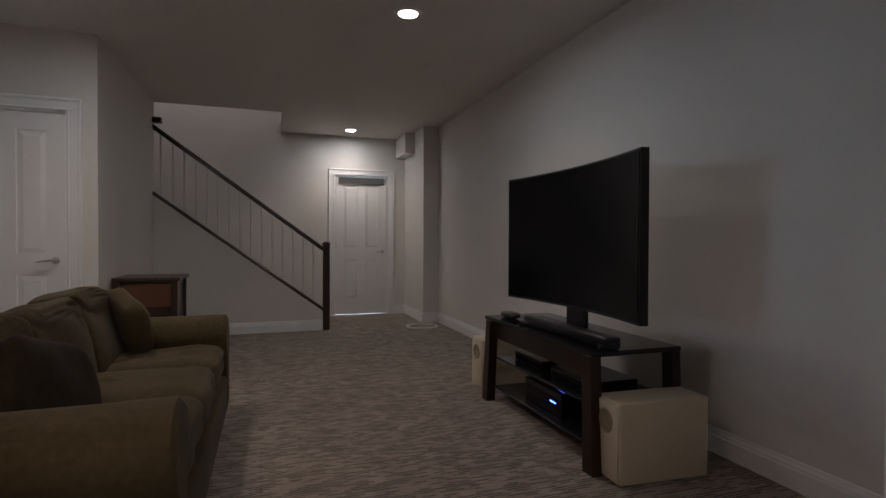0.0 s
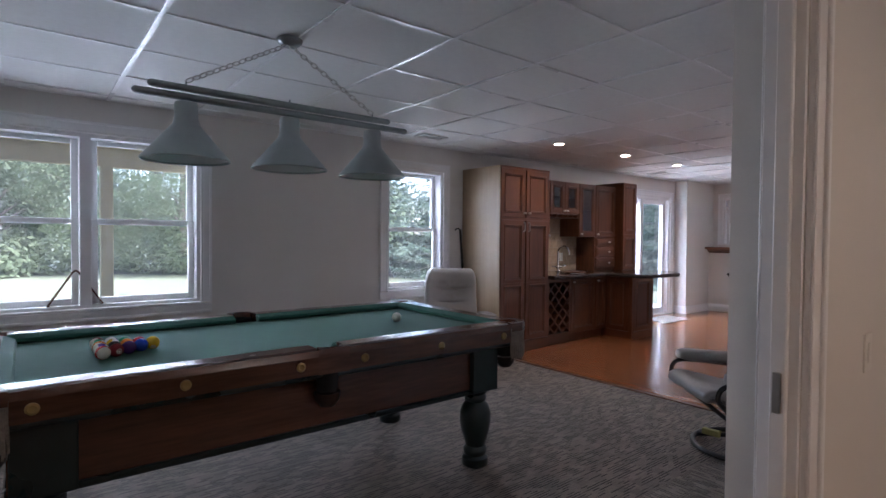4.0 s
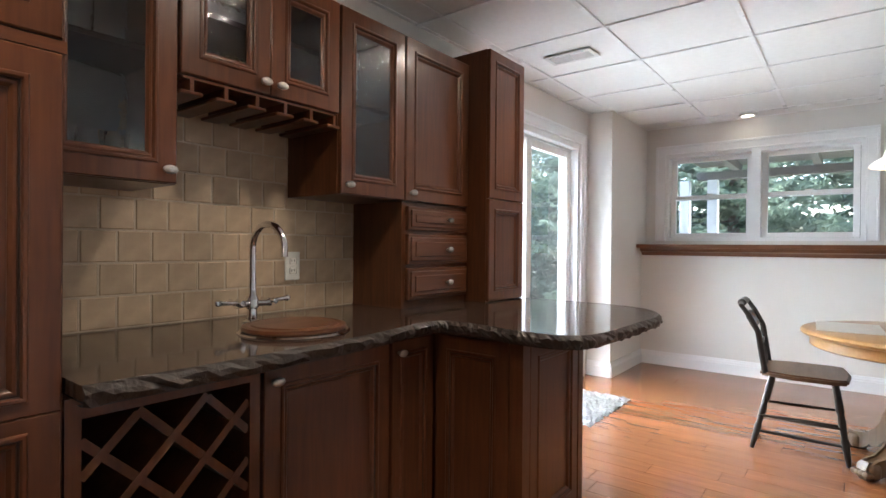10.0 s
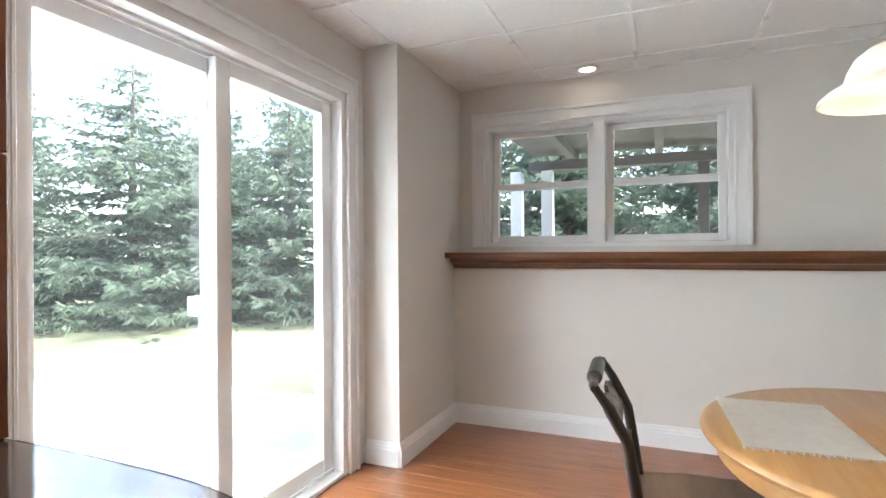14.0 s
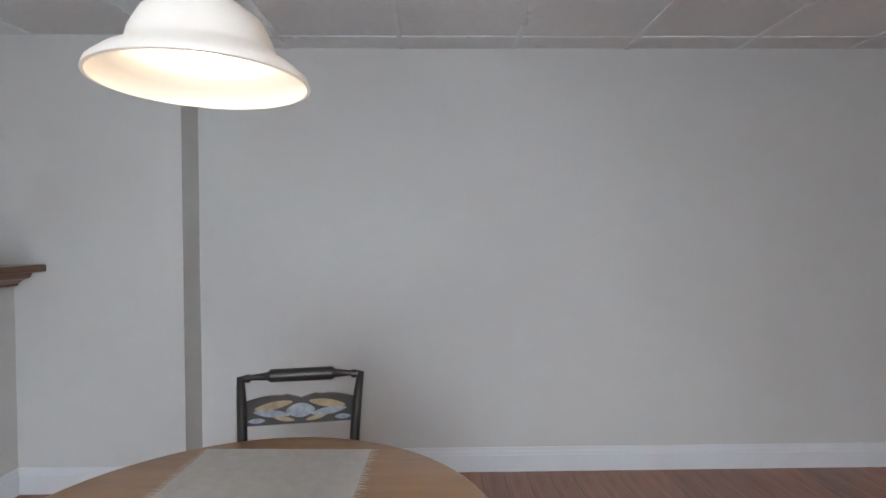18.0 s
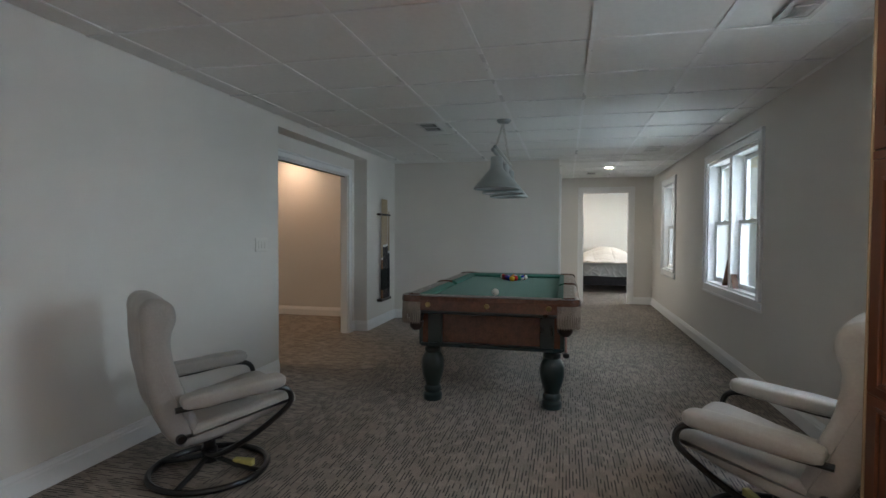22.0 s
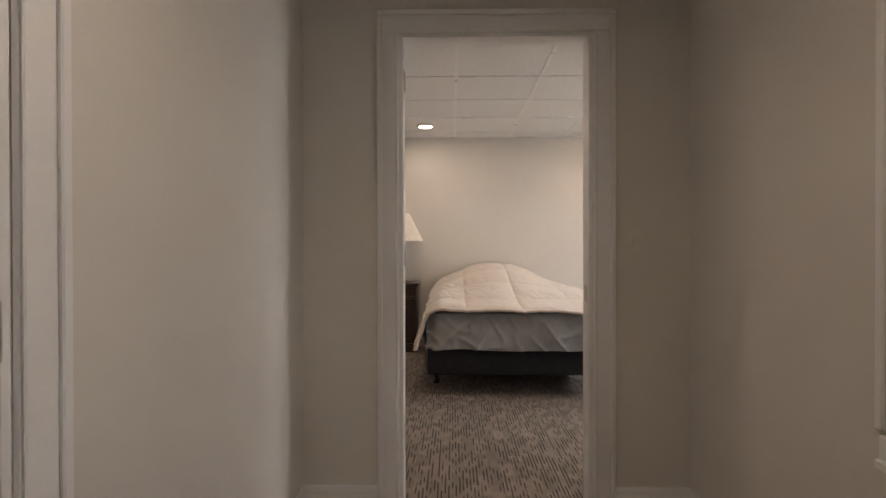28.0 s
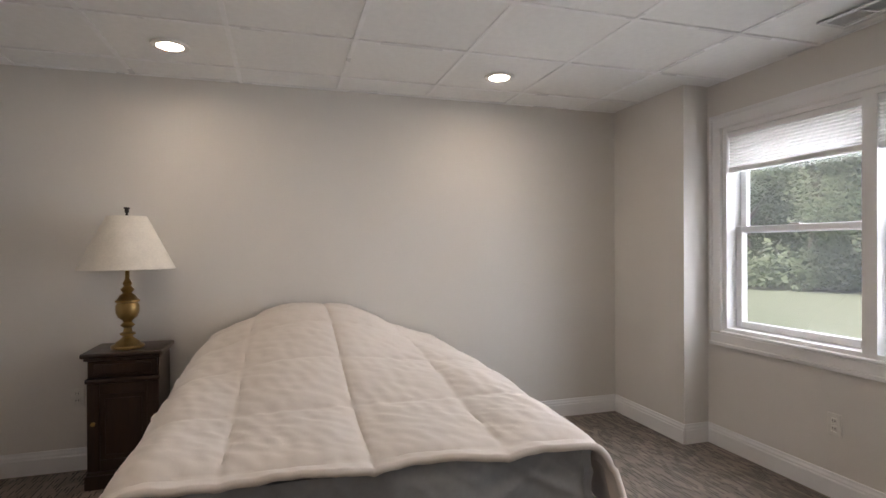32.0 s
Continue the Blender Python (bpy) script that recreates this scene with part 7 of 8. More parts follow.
def vent(x, y, z, w, d, rz, name="ceiling_vent", pale=False):
    t = thing(name, "white slatted ceiling air vent", "air vent", pose(x, y, z, 0, 0, rz), "ceiling vents")
    bm = B()
    for q in ((-w / 2, w / 2, -d / 2, -d / 2 + 0.025), (-w / 2, w / 2, d / 2 - 0.025, d / 2), (-w / 2, -w / 2 + 0.025, -d / 2 + 0.025, d / 2 - 0.025), (w / 2 - 0.025, w / 2, -d / 2 + 0.025, d / 2 - 0.025), (-0.006, 0.006, -d / 2 + 0.025, d / 2 - 0.025)):
        add(bm, soft_box(q[0], q[1], q[2], q[3], -0.008, 0.0, 0.002, 1))
    part("frame", bm, M_VENT, t)
    # flat sheet coloured dark as the duct's shade; white on pale vents
    part("backing", box(B(), -w / 2 + 0.02, w / 2 - 0.02, -d / 2 + 0.02, d / 2 - 0.02, -0.0015, -0.0005), M_VENT if pale else M_DUCTSHADE, t, "" if pale else "dark sheet for the shade inside the duct")
    k = int((d - 0.06) / 0.018)
    for i in range(k):
        y0 = -d / 2 + 0.032 + i * 0.018
        s = box(B(), -w / 2 + 0.026, w / 2 - 0.026, -0.0042, 0.0042, -0.001, 0.0006)
        part("slat", s, M_VENT if pale or abs(rz) > 45 else M_SLATGREY, t, "", False, pose(0, y0, -0.005, 40, 0, 0))


vent(2.82, 3.755, CEIL - 0.001, 0.38, 0.20, 0)
vent(1.075, 6.05, CEIL - 0.001, 0.32, 0.18, 0, pale=True)
vent(5.10, 6.07, CEIL - 0.001, 0.32, 0.16, 0, pale=True)
vent(9.41, 6.08, CEIL - 0.001, 0.30, 0.16, 90, pale=True)
vent(-4.1, 8.37, BEDCEIL - 0.001, 0.36, 0.18, 0, pale=True)
vent(-1.46, 5.45, CEIL - 0.001, 0.28, 0.16, 0)
sm = thing("smoke_detector", "round white smoke detector on the ceiling", "smoke detector", Matrix.Translation((4.52, -1.37, TVCEIL)))
part("case", lathe([(0, -0.04), (0.045, -0.038), (0.06, -0.025), (0.065, 0), (0, 0)], 24), M_PLATE, sm, "", True)

# ---- bedroom: bed, nightstand, lamp, chest ----
def sheet_grid(f, nu, nv, thick=0.0):
    """A cloth from f(u, v), both 0 to 1."""
    bm = B()
    g = [[bm.verts.new(f(i / nu, j / nv)) for j in range(nv + 1)] for i in range(nu + 1)]
    for i in range(nu):
        for j in range(nv):
            bm.faces.new((g[i][j], g[i + 1][j], g[i + 1][j + 1], g[i][j + 1]))
    return bm


def fade(a, b, x):
    t = min(1.0, max(0.0, (x - a) / (b - a)))
    return t * t * (3 - 2 * t)


BX0, BX1, BYC = -5.98, -4.0, 6.125
bed = thing("bed", "bed with cream quilted comforter, grey sheet and navy box spring", "bed")
part("box_spring", soft_box(BX0 + 0.01, BX1, 5.385, 6.865, 0.165, 0.375, 0.02, 3), M_BOXSPRING, bed, "dark navy box spring", True)
part("box_spring_piping", tube([(BX0 + 0.02, 5.383, 0.362), (BX1, 5.383, 0.362), (BX1 + 0.003, 5.40, 0.362), (BX1 + 0.003, 6.85, 0.362), (BX1, 6.867, 0.362), (BX0 + 0.02, 6.867, 0.362)], 0.006, 6), M_BOXSPRING, bed)
part("bed_frame", box(box(box(B(), BX0 + 0.05, BX1 - 0.4, 5.42, 5.455, 0.125, 0.163), BX0 + 0.05, BX1 - 0.4, 6.795, 6.83, 0.125, 0.163), BX1 - 0.5, BX1 - 0.46, 5.455, 6.795, 0.125, 0.163), M_BLACKSTEEL, bed, "black steel bed frame")
for x in (BX0 + 0.3, BX1 - 0.43):
    for y in (5.437, 6.77):
        part("leg", lathe([(0.024, 0), (0.028, 0.004), (0.028, 0.03), (0.018, 0.035), (0.018, 0.126), (0, 0.126)], 14, None, x, y), M_BLACKPLASTIC, bed, "", True)
part("mattress", soft_box(BX0 + 0.01, BX1 + 0.0, 5.40, 6.85, 0.377, 0.628, 0.05, 4), M_SHEET, bed, "", True)


def sheet_side(u, v):
    """The fitted sheet's skirt round three sides of the mattress."""
    L1, L2 = 1.9, 1.47
    s = u * (2 * L1 + L2)
    drop = 0.632 - 0.262 * v
    f = noise.noise(Vector((s * 2.6 + 0.9 * v, v * 0.7, 3.0)))
    g = noise.noise(Vector((s * 6.0 - 1.6 * v, v * 1.1, 8.0)))
    crease = max(0.0, 1 - abs(f) * 5) ** 2 * 0.034 + max(0.0, 1 - abs(g) * 4) ** 2 * 0.018
    o = 0.012 + crease * (0.35 + 0.65 * v) + 0.010 * v + 0.006 * noise.noise(Vector((s * 3, v * 2, 1.0)))
    drop += (0.020 * noise.noise(Vector((s * 2.1, 5, 0)))) * v - 0.014 * v
    y0, y1 = 5.395, 6.855
    if s < L1:
        return (BX1 - L1 + s, y0 - o, drop)
    if s < L1 + L2:
        t = (s - L1) / L2
        r = 0.04 * (max(0, 1 - t / 0.05) ** 2 + max(0, 1 - (1 - t) / 0.05) ** 2)
        return (BX1 + o - r, y0 + (y1 - y0) * t, drop)
    return (BX1 - (s - L1 - L2), y1 + o, drop)


part("fitted_sheet", sheet_grid(sheet_side, 420, 22), M_SHEET, bed, "wrinkled grey fitted sheet", True)


def cover(u, v):
    x = BX0 + 0.01 + (BX1 + 0.045 - BX0) * u
    half, hang = 0.735 + 0.04 * fade(0.5, 0.6, v), 0.305 - 0.02 * math.cos(u * 9)
    total = half + hang
    a = (v * 2 - 1) * total
    s, m = (1 if a > 0 else -1), abs(a)
    hx = 1 - fade(-5.75, -4.15, x)
    y_top = s * min(m, half)
    hump = 0.268 * math.exp(-abs((y_top + 0.085) / 0.56) ** 2.3) * hx
    hump += 0.045 * math.exp(-((y_top - 0.55) / 0.22) ** 2 - ((x + 4.85) / 0.5) ** 2)
    puff = 0.024 * (abs(math.sin(math.pi * (x + 4.0) / 0.46)) ** 0.38) * (abs(math.sin(math.pi * (a + 0.02) / 0.43)) ** 0.38)
    wrinkle = 0.010 * noise.noise(Vector((x * 4, a * 4, 1))) + 0.0045 * noise.noise(Vector((x * 8 + a * 5, a * 20 - x * 9, 4))) + 0.003 * noise.noise(Vector((x * 25 - a * 12, a * 11, 9)))
    z = 0.664 - 0.02 * y_top + hump + puff + wrinkle
    y = BYC + y_top
    over = m - (half - 0.10)
    if over > 0:
        rr = 0.14
        ang = min(over / rr, 1.35)
        z -= rr * (1 - math.cos(ang)) * 0.9
        y = BYC + s * (half - 0.10 + rr * math.sin(ang))
        rest = over - 1.35 * rr
        if rest > 0:
            z -= rest * 0.95
            y += s * (rest * (0.16 + 0.10 * fade(0.6, 1.0, u)) + 0.02 * noise.noise(Vector((x * 4, s * 3, rest * 3))) + puff)
    nose = fade(BX1 - 0.05, BX1 + 0.05, x)
    z -= 0.012 * nose
    if over <= 0:
        z += 0.006 * noise.noise(Vector((a * 6, 2, 2))) * nose
    return (x - 0.02 * nose * noise.noise(Vector((a * 4, 0, 0))), y, z)


cf = part("comforter", sheet_grid(cover, 190, 210), M_COMFORT, bed, "cream quilted down comforter", True)
sol = cf.modifiers.new("thickness", "SOLIDIFY")
sol.thickness, sol.offset = 0.022, -1.0
ns = thing("nightstand", "dark walnut nightstand with a drawer and a panelled door", "nightstand", Matrix.Translation((-5.68, 5.005, 0)))
part("body", box(box(box(box(B(), -0.31, -0.02, -0.175, -0.155, 0.09, 0.70), -0.31, -0.02, 0.155, 0.175, 0.09, 0.70), -0.31, -0.295, -0.155, 0.155, 0.09, 0.70), -0.295, -0.03, -0.155, 0.155, 0.09, 0.11), M_WALNUT, ns)
part("plinth", add(soft_box(-0.315, 0.012, -0.187, 0.187, 0.0, 0.075, 0.006, 2), soft_box(-0.312, 0.002, -0.181, 0.181, 0.074, 0.092, 0.007, 2)), M_WALNUT, ns, "", True)
part("tabletop", add(soft_box(-0.325, 0.03, -0.20, 0.20, 0.715, 0.742, 0.009, 3), soft_box(-0.318, 0.012, -0.187, 0.187, 0.698, 0.716, 0.006, 2)), M_WALNUT, ns, "", True)
part("drawer", add(soft_box(-0.02, 0.0, -0.168, 0.168, 0.605, 0.695, 0.004, 1), soft_box(-0.005, 0.006, -0.14, 0.14, 0.622, 0.678, 0.005, 2)), M_WALNUT, ns)
part("moulding", soft_box(-0.02, 0.014, -0.182, 0.182, 0.575, 0.602, 0.009, 3), M_WALNUT, ns, "", True)
ndoor = part("door", soft_box(-0.02, -0.008, -0.116, 0.116, 0.154, 0.514, 0.002, 1), M_WALNUT, ns)
for nm, q in (("stile", (-0.175, -0.115, 0.095, 0.573)), ("stile", (0.115, 0.175, 0.095, 0.573)), ("door_rail", (-0.115, 0.115, 0.513, 0.573)), ("door_rail", (-0.115, 0.115, 0.095, 0.155))):
    part(nm, soft_box(-0.02, 0.0, *q, 0.003, 1), M_WALNUT, ndoor)
part("raised_panel", soft_box(-0.012, -0.002, -0.09, 0.09, 0.18, 0.488, 0.006, 2), M_WALNUT, ndoor)
part("knob", lathe([(0.006, 0), (0.005, 0.012), (0.011, 0.017), (0.012, 0.023), (0, 0.028)], 12), M_BRASS, ndoor, "small brass knob", True, pose(0.0, -0.14, 0.36, 0, 90, 0))

tl = thing("table_lamp", "antique brass table lamp with ivory cone shade, unlit", "table lamp", Matrix.Translation((-5.80, 5.0, 0.743)))
part("base", lathe([(0.082, 0), (0.086, 0.006), (0.084, 0.016), (0.066, 0.024), (0.060, 0.034), (0.036, 0.052), (0.026, 0.062), (0.030, 0.070), (0.040, 0.076), (0.040, 0.084), (0.024, 0.092), (0.020, 0.112), (0.030, 0.120), (0.038, 0.128), (0.030, 0.137), (0.022, 0.146), (0.026, 0.156), (0.050, 0.176), (0.060, 0.205), (0.060, 0.240), (0.052, 0.256), (0.063, 0.262), (0.063, 0.271), (0.052, 0.278), (0.040, 0.298), (0.022, 0.312), (0.030, 0.322), (0.036, 0.332), (0.026, 0.342), (0.018, 0.352), (0.024, 0.366), (0.016, 0.382), (0.011, 0.392), (0.011, 0.45), (0, 0.45)], 28), M_BRASS, tl, "turned antique brass base", True)
part("lamp_socket", lathe([(0.016, 0.45), (0.018, 0.455), (0.018, 0.50), (0.012, 0.51), (0, 0.512)], 14), M_DARKMETAL, tl, "", True)
sh = lathe([(0.243, 0.447), (0.246, 0.449), (0.245, 0.455), (0.104, 0.742), (0.103, 0.748), (0.099, 0.748), (0.100, 0.742), (0.241, 0.455), (0.240, 0.447), (0.243, 0.447)], 48)
for f in [f for f in sh.faces if len(f.verts) > 6]:
    sh.faces.remove(f)
part("shade", sh, M_LAMPSHADE, tl, "ivory cloth cone shade", True)
hb = tube([(0.02, 0, 0.46), (0.05, 0, 0.53), (0.06, 0, 0.62), (0.03, 0, 0.73), (0, 0, 0.75), (-0.03, 0, 0.73), (-0.06, 0, 0.62), (-0.05, 0, 0.53), (-0.02, 0, 0.46)], 0.0025, 6)
tube([(-0.1, 0, 0.744), (0.1, 0, 0.744)], 0.0025, 6, hb)
tube([(0, -0.1, 0.744), (0, 0.1, 0.744)], 0.0025, 6, hb)
part("harp", hb, M_BRASS, tl, "", True)
part("finial", lathe([(0.006, 0.748), (0.008, 0.756), (0.005, 0.764), (0.011, 0.772), (0.011, 0.786), (0.016, 0.792), (0.016, 0.799), (0, 0.801)], 14), M_DARKMETAL, tl, "", True)

ch = thing("chest_of_drawers", "honey pine chest on chest with round wooden knobs", "chest of drawers", Matrix.Translation((-3.13, 4.30, 0)))
part("lower_case", box(box(box(B(), -0.47, -0.45, -0.24, 0.215, 0.06, 0.715), 0.45, 0.47, -0.24, 0.215, 0.06, 0.715), -0.45, 0.45, -0.24, -0.225, 0.06, 0.715), M_PINE, ch)
part("plinth", soft_box(-0.485, 0.485, -0.245, 0.235, 0.0, 0.07, 0.006, 2), M_PINE, ch, "", True)
part("waist_moulding", sweep([(0, 0), (0.02, 0), (0.03, 0.012), (0.03, 0.024), (0.012, 0.036), (0, 0.036)], (-0.47, 0.21, 0.715), (0.47, 0.21, 0.715), (0, 1)), M_PINE, ch)
part("waist_top", soft_box(-0.495, 0.495, -0.245, 0.222, 0.716, 0.75, 0.008, 2), M_PINE, ch, "", True)
part("upper_case", box(box(box(B(), -0.42, -0.40, -0.24, 0.175, 0.75, 1.11), 0.40, 0.42, -0.24, 0.175, 0.75, 1.11), -0.40, 0.40, -0.24, -0.225, 0.75, 1.11), M_PINE, ch)
part("cornice", add(soft_box(-0.45, 0.45, -0.245, 0.21, 1.128, 1.152, 0.007, 2), soft_box(-0.435, 0.435, -0.245, 0.193, 1.108, 1.13, 0.008, 2)), M_PINE, ch, "", True)


def drawer(x0, x1, z0, z1, y, knobs):
    d = part("drawer", add(soft_box(x0 + 0.003, x1 - 0.003, y - 0.03, y, z0 + 0.003, z1 - 0.003, 0.004, 2), box(B(), x0 + 0.01, x1 - 0.01, y - 0.4, y - 0.03, z0 + 0.01, z1 - 0.02)), M_PINE, ch)
    for kx in knobs:
        part("knob", lathe([(0.016, 0), (0.012, 0.012), (0.024, 0.022), (0.027, 0.032), (0.020, 0.042), (0, 0.046)], 18), M_OAKDARK, d, "round turned wooden knob", True, pose(kx, y, (z0 + z1) / 2, -90, 0, 0))


for z0, z1 in ((0.075, 0.29), (0.29, 0.50), (0.50, 0.712)):
    drawer(-0.45, 0.45, z0, z1, 0.21, (-0.36, 0.36))
drawer(-0.40, 0.0, 0.935, 1.105, 0.17, (-0.32, -0.08))
drawer(0.0, 0.40, 0.935, 1.105, 0.17, (0.08, 0.32))
drawer(-0.40, 0.40, 0.752, 0.932, 0.17, (-0.32, 0.32))

cs = thing("cellular_shade", "white pleated cellular shade pulled half up in the bedroom window", "window shade", Matrix.Translation((W4[0], 8.57, W4[2])))
bw = W4[1] - W4[0]
part("head_rail", soft_box(0.03, bw - 0.03, 0.012, 0.058, 1.245, 1.28, 0.004, 1), M_WHITE, cs)
pl = [(0.016 if k % 2 else 0.030, 1.245 - 0.0095 * k) for k in range(21)] + [(0.054 if k % 2 else 0.040, 1.245 - 0.0095 * k) for k in range(20, -1, -1)]
bm = B()
A = [bm.verts.new((0.034, y, z)) for y, z in pl]
C = [bm.verts.new((bw - 0.034, y, z)) for y, z in pl]
for i in range(20):
    bm.faces.new((A[i], A[i + 1], C[i + 1], C[i]))
part("pleated_fabric", bm, M_FABRICSHADE, cs, "translucent white pleats")
part("bottom_rail", soft_box(0.032, bw - 0.032, 0.012, 0.056, 1.022, 1.054, 0.006, 2), M_WHITE, cs, "", True)

# ---- outside: lawn, patio, deck, wing wall, porch, trees ----
bm = B()
n = 60
for i in range(n + 1):
    for j in range(n + 1):
        bm.verts.new((0, 0, 0))
bm.verts.ensure_lookup_table()


def spread(k):
    t = (k / n) * 2 - 1
    return math.copysign(abs(t) * 40 + (abs(t) ** 6) * 760, t)


for i in range(n + 1):
    for j in range(n + 1):
        x, y = 3 + spread(i), 9 + spread(j)
        out = max(0.0, y - 12, x - 14)
        z = -0.13 + (0.10 * noise.noise(Vector((x * 0.12, y * 0.12, 0))) if out > 0 else 0.0) + min(out, 30) * 0.012
        bm.verts[i * (n + 1) + j].co = (x, y, z)
bm.verts.ensure_lookup_table()
for i in range(n):
    for j in range(n):
        a = i * (n + 1) + j
        bm.faces.new([bm.verts[q] for q in (a, a + n + 1, a + n + 2, a + 1)])
setting("ground", bm, M_GRASS, "mown green lawn, patchy and pale in places", "lawn", True)
for nm, o, z1 in (("patio", [(7.2, 6.77), (12.0, 6.77), (11.9, 10.4), (7.2, 10.4)], -0.04), ("mulch_bed", [(-2.2, 6.77), (7.19, 6.77), (7.19, 7.5), (-2.2, 7.5)], -0.10)):
    setting(nm, prism(o, -0.3, z1), M_PATIO if nm == "patio" else M_MULCH, "pale concrete patio slab outside the glass door" if nm == "patio" else "bark mulch strip along the house wall", "patio" if nm == "patio" else "mulch")
wing = new("wall_siding")
tagged(wing, "pale grey lap siding on the bedroom wing", "siding", "", "structure")
for k in range(21):
    z = -0.1 + 0.125 * k
    bm = sweep([(0, 0), (0.022, 0), (0.006, 0.127), (0, 0.127)], (-2.258, 6.78, z), (-2.258, 8.69, z), (1, 0))
    part("siding_board", bm, M_SIDING, wing)
part("corner_board", soft_box(-2.28, -2.225, 8.69, 8.79, -0.1, 2.52, 0.004, 1), M_SOFFIT, wing)

dk = thing("deck", "raised lumber deck on posts over the windows", "deck")
for k in range(18):
    x = -2.1 + 0.4 * k
    part("joist", soft_box(x, x + 0.04, 6.77, 10.1, 2.40, 2.62, 0.003, 1), M_DECK, dk)
for k in range(24):
    y = 6.80 + 0.142 * k
    part("deck_board", soft_box(-2.2, 4.9, y, y + 0.136, 2.622, 2.655, 0.003, 1), M_DECK, dk)
for z in (2.16,):
    part("beam", soft_box(-2.7, 4.9, 9.92, 10.05, z, 2.398, 0.004, 1), M_DECK, dk)
for x in (-2.52, 0.2, 2.75):
    part("post", soft_box(x - 0.07, x + 0.07, 9.915, 10.055, -0.2, 2.16, 0.005, 1), M_DECK, dk)
part("rim_joist", soft_box(-2.2, 4.9, 10.102, 10.14, 2.40, 2.62, 0.003, 1), M_DECK, dk)

tagged(part("roof_slab", box(box(B(), -6.13, 11.97, 2.2, 6.79, H, H + 0.2), -6.13, -2.26, 3.3, 8.8, H + 0.002, H + 0.19), M_SIDING), "floor of the storey above", "upper floor", "", "structure")

pc = thing("porch", "porch outside the east window with white posts and a dark ceiling", "porch")
part("porch_roof", box(B(), 11.98, 14.25, 1.0, 6.35, 2.22, 2.34), M_SLATEGREY, pc, "dark boarded porch ceiling")
for k in range(6):
    part("rafter", soft_box(11.99, 14.2, 1.6 + 0.85 * k, 1.68 + 0.85 * k, 2.12, 2.218, 0.004, 1), M_SLATEGREY, pc)
part("porch_beam", soft_box(13.95, 14.1, 1.0, 6.35, 2.02, 2.119, 0.004, 1), M_SLATEGREY, pc)
for y in (6.16, 6.50):
    part("white_post", soft_box(13.96, 14.08, y - 0.06, y + 0.06, -0.2, 2.02, 0.006, 1), M_SOFFIT, pc)
part("dark_post", soft_box(13.97, 14.07, 4.59, 4.69, -0.2, 2.02, 0.006, 1), M_SLATEGREY, pc)
part("porch_floor", box(B(), 11.98, 14.2, 1.0, 6.35, -0.2, -0.03), M_PATIO, pc)

mp = thing("yard_post", "short wooden yard post with a white meter box", "post", Matrix.Translation((12.1, 9.06, -0.13)))
part("post", soft_box(-0.045, 0.045, -0.045, 0.045, -0.1, 0.86, 0.006, 1), M_DECK, mp)
part("meter_box", add(soft_box(-0.16, -0.048, -0.08, 0.08, 0.70, 0.88, 0.01, 2), soft_box(-0.175, -0.155, -0.06, 0.06, 0.73, 0.85, 0.006, 1)), M_SOFFIT, mp, "white plastic box")
part("conduit", tube([(-0.09, 0, -0.1), (-0.09, 0, 0.7)], 0.014, 8), M_STEEL, mp, "", True)


def card_mesh(name, quads, material):
    """Small leaf or needle blades, four points each, in one mesh."""
    me = bpy.data.meshes.new(name)
    q = np.asarray(quads, dtype=float).reshape(-1, 3)
    me.from_pydata(q.tolist(), [], np.arange(len(q)).reshape(-1, 4).tolist())
    me.materials.append(material)
    return me


def spruce(seed, height, radius):
    r = random.Random(seed)
    t = thing("spruce_tree", "bushy blue-green spruce tree behind the lawn", "tree", None, "spruce trees")
    part("trunk", tube([(0, 0, -0.3), (0.02, 0, height * 0.4), (0, 0.02, height * 0.98)], [0.13, 0.08, 0.015], 8), M_BARK, t, "", True)
    blades, limbs = [], B()
    levels = int(height / 0.2)
    for k in range(levels):
        z = 0.12 + (height - 0.2) * k / levels
        ln = radius * (1 - z / height) ** 0.85 + 0.08
        for b in range(9 if k < levels * 0.7 else 6):
            a = r.uniform(0, 2 * math.pi)
            d = Vector((math.cos(a), math.sin(a), 0))
            side = Vector((-d.y, d.x, 0))
            le = ln * r.uniform(0.72, 1.12)
            droop = r.uniform(0.12, 0.34) * (1 - 0.8 * k / levels)
            if b < 3:
                tube([(0, 0, z), tuple(d * le * 0.85 + Vector((0, 0, z - droop * le * 0.5)))], [0.022, 0.006], 4, limbs)
            m = max(4, int(le / 0.075))
            for s in range(1, m + 1):
                f = s / m
                p = d * le * f + Vector((0, 0, z - droop * le * f + 0.22 * le * f * f))
                for sg in (-1, 1):
                    w = (0.30 - 0.16 * f) * r.uniform(0.6, 1.15) * min(1, le)
                    tip = p + side * sg * w + d * w * 0.7 + Vector((0, 0, r.uniform(-0.14, 0.05)))
                    up = Vector((r.uniform(-0.03, 0.03), r.uniform(-0.03, 0.03), r.uniform(0.03, 0.06)))
                    mid = (p + tip) / 2
                    up *= 0.42
                    blades.append((p, mid + up, tip, mid - up))
                    for e in range(2):
                        q = p + (tip - p) * r.uniform(0.1, 0.6)
                        tip2 = q + (tip - p) * r.uniform(0.3, 0.55) + Vector((r.uniform(-0.06, 0.06), r.uniform(-0.06, 0.06), r.uniform(-0.09, 0.05)))
                        mid2 = (q + tip2) / 2
                        blades.append((q, mid2 + up, tip2, mid2 - up))
    part("limbs", limbs, M_BARK, t)
    cr = new("needle_crown", card_mesh("needle_crown", blades, M_SPRUCE))
    cr.parent = t
    return t


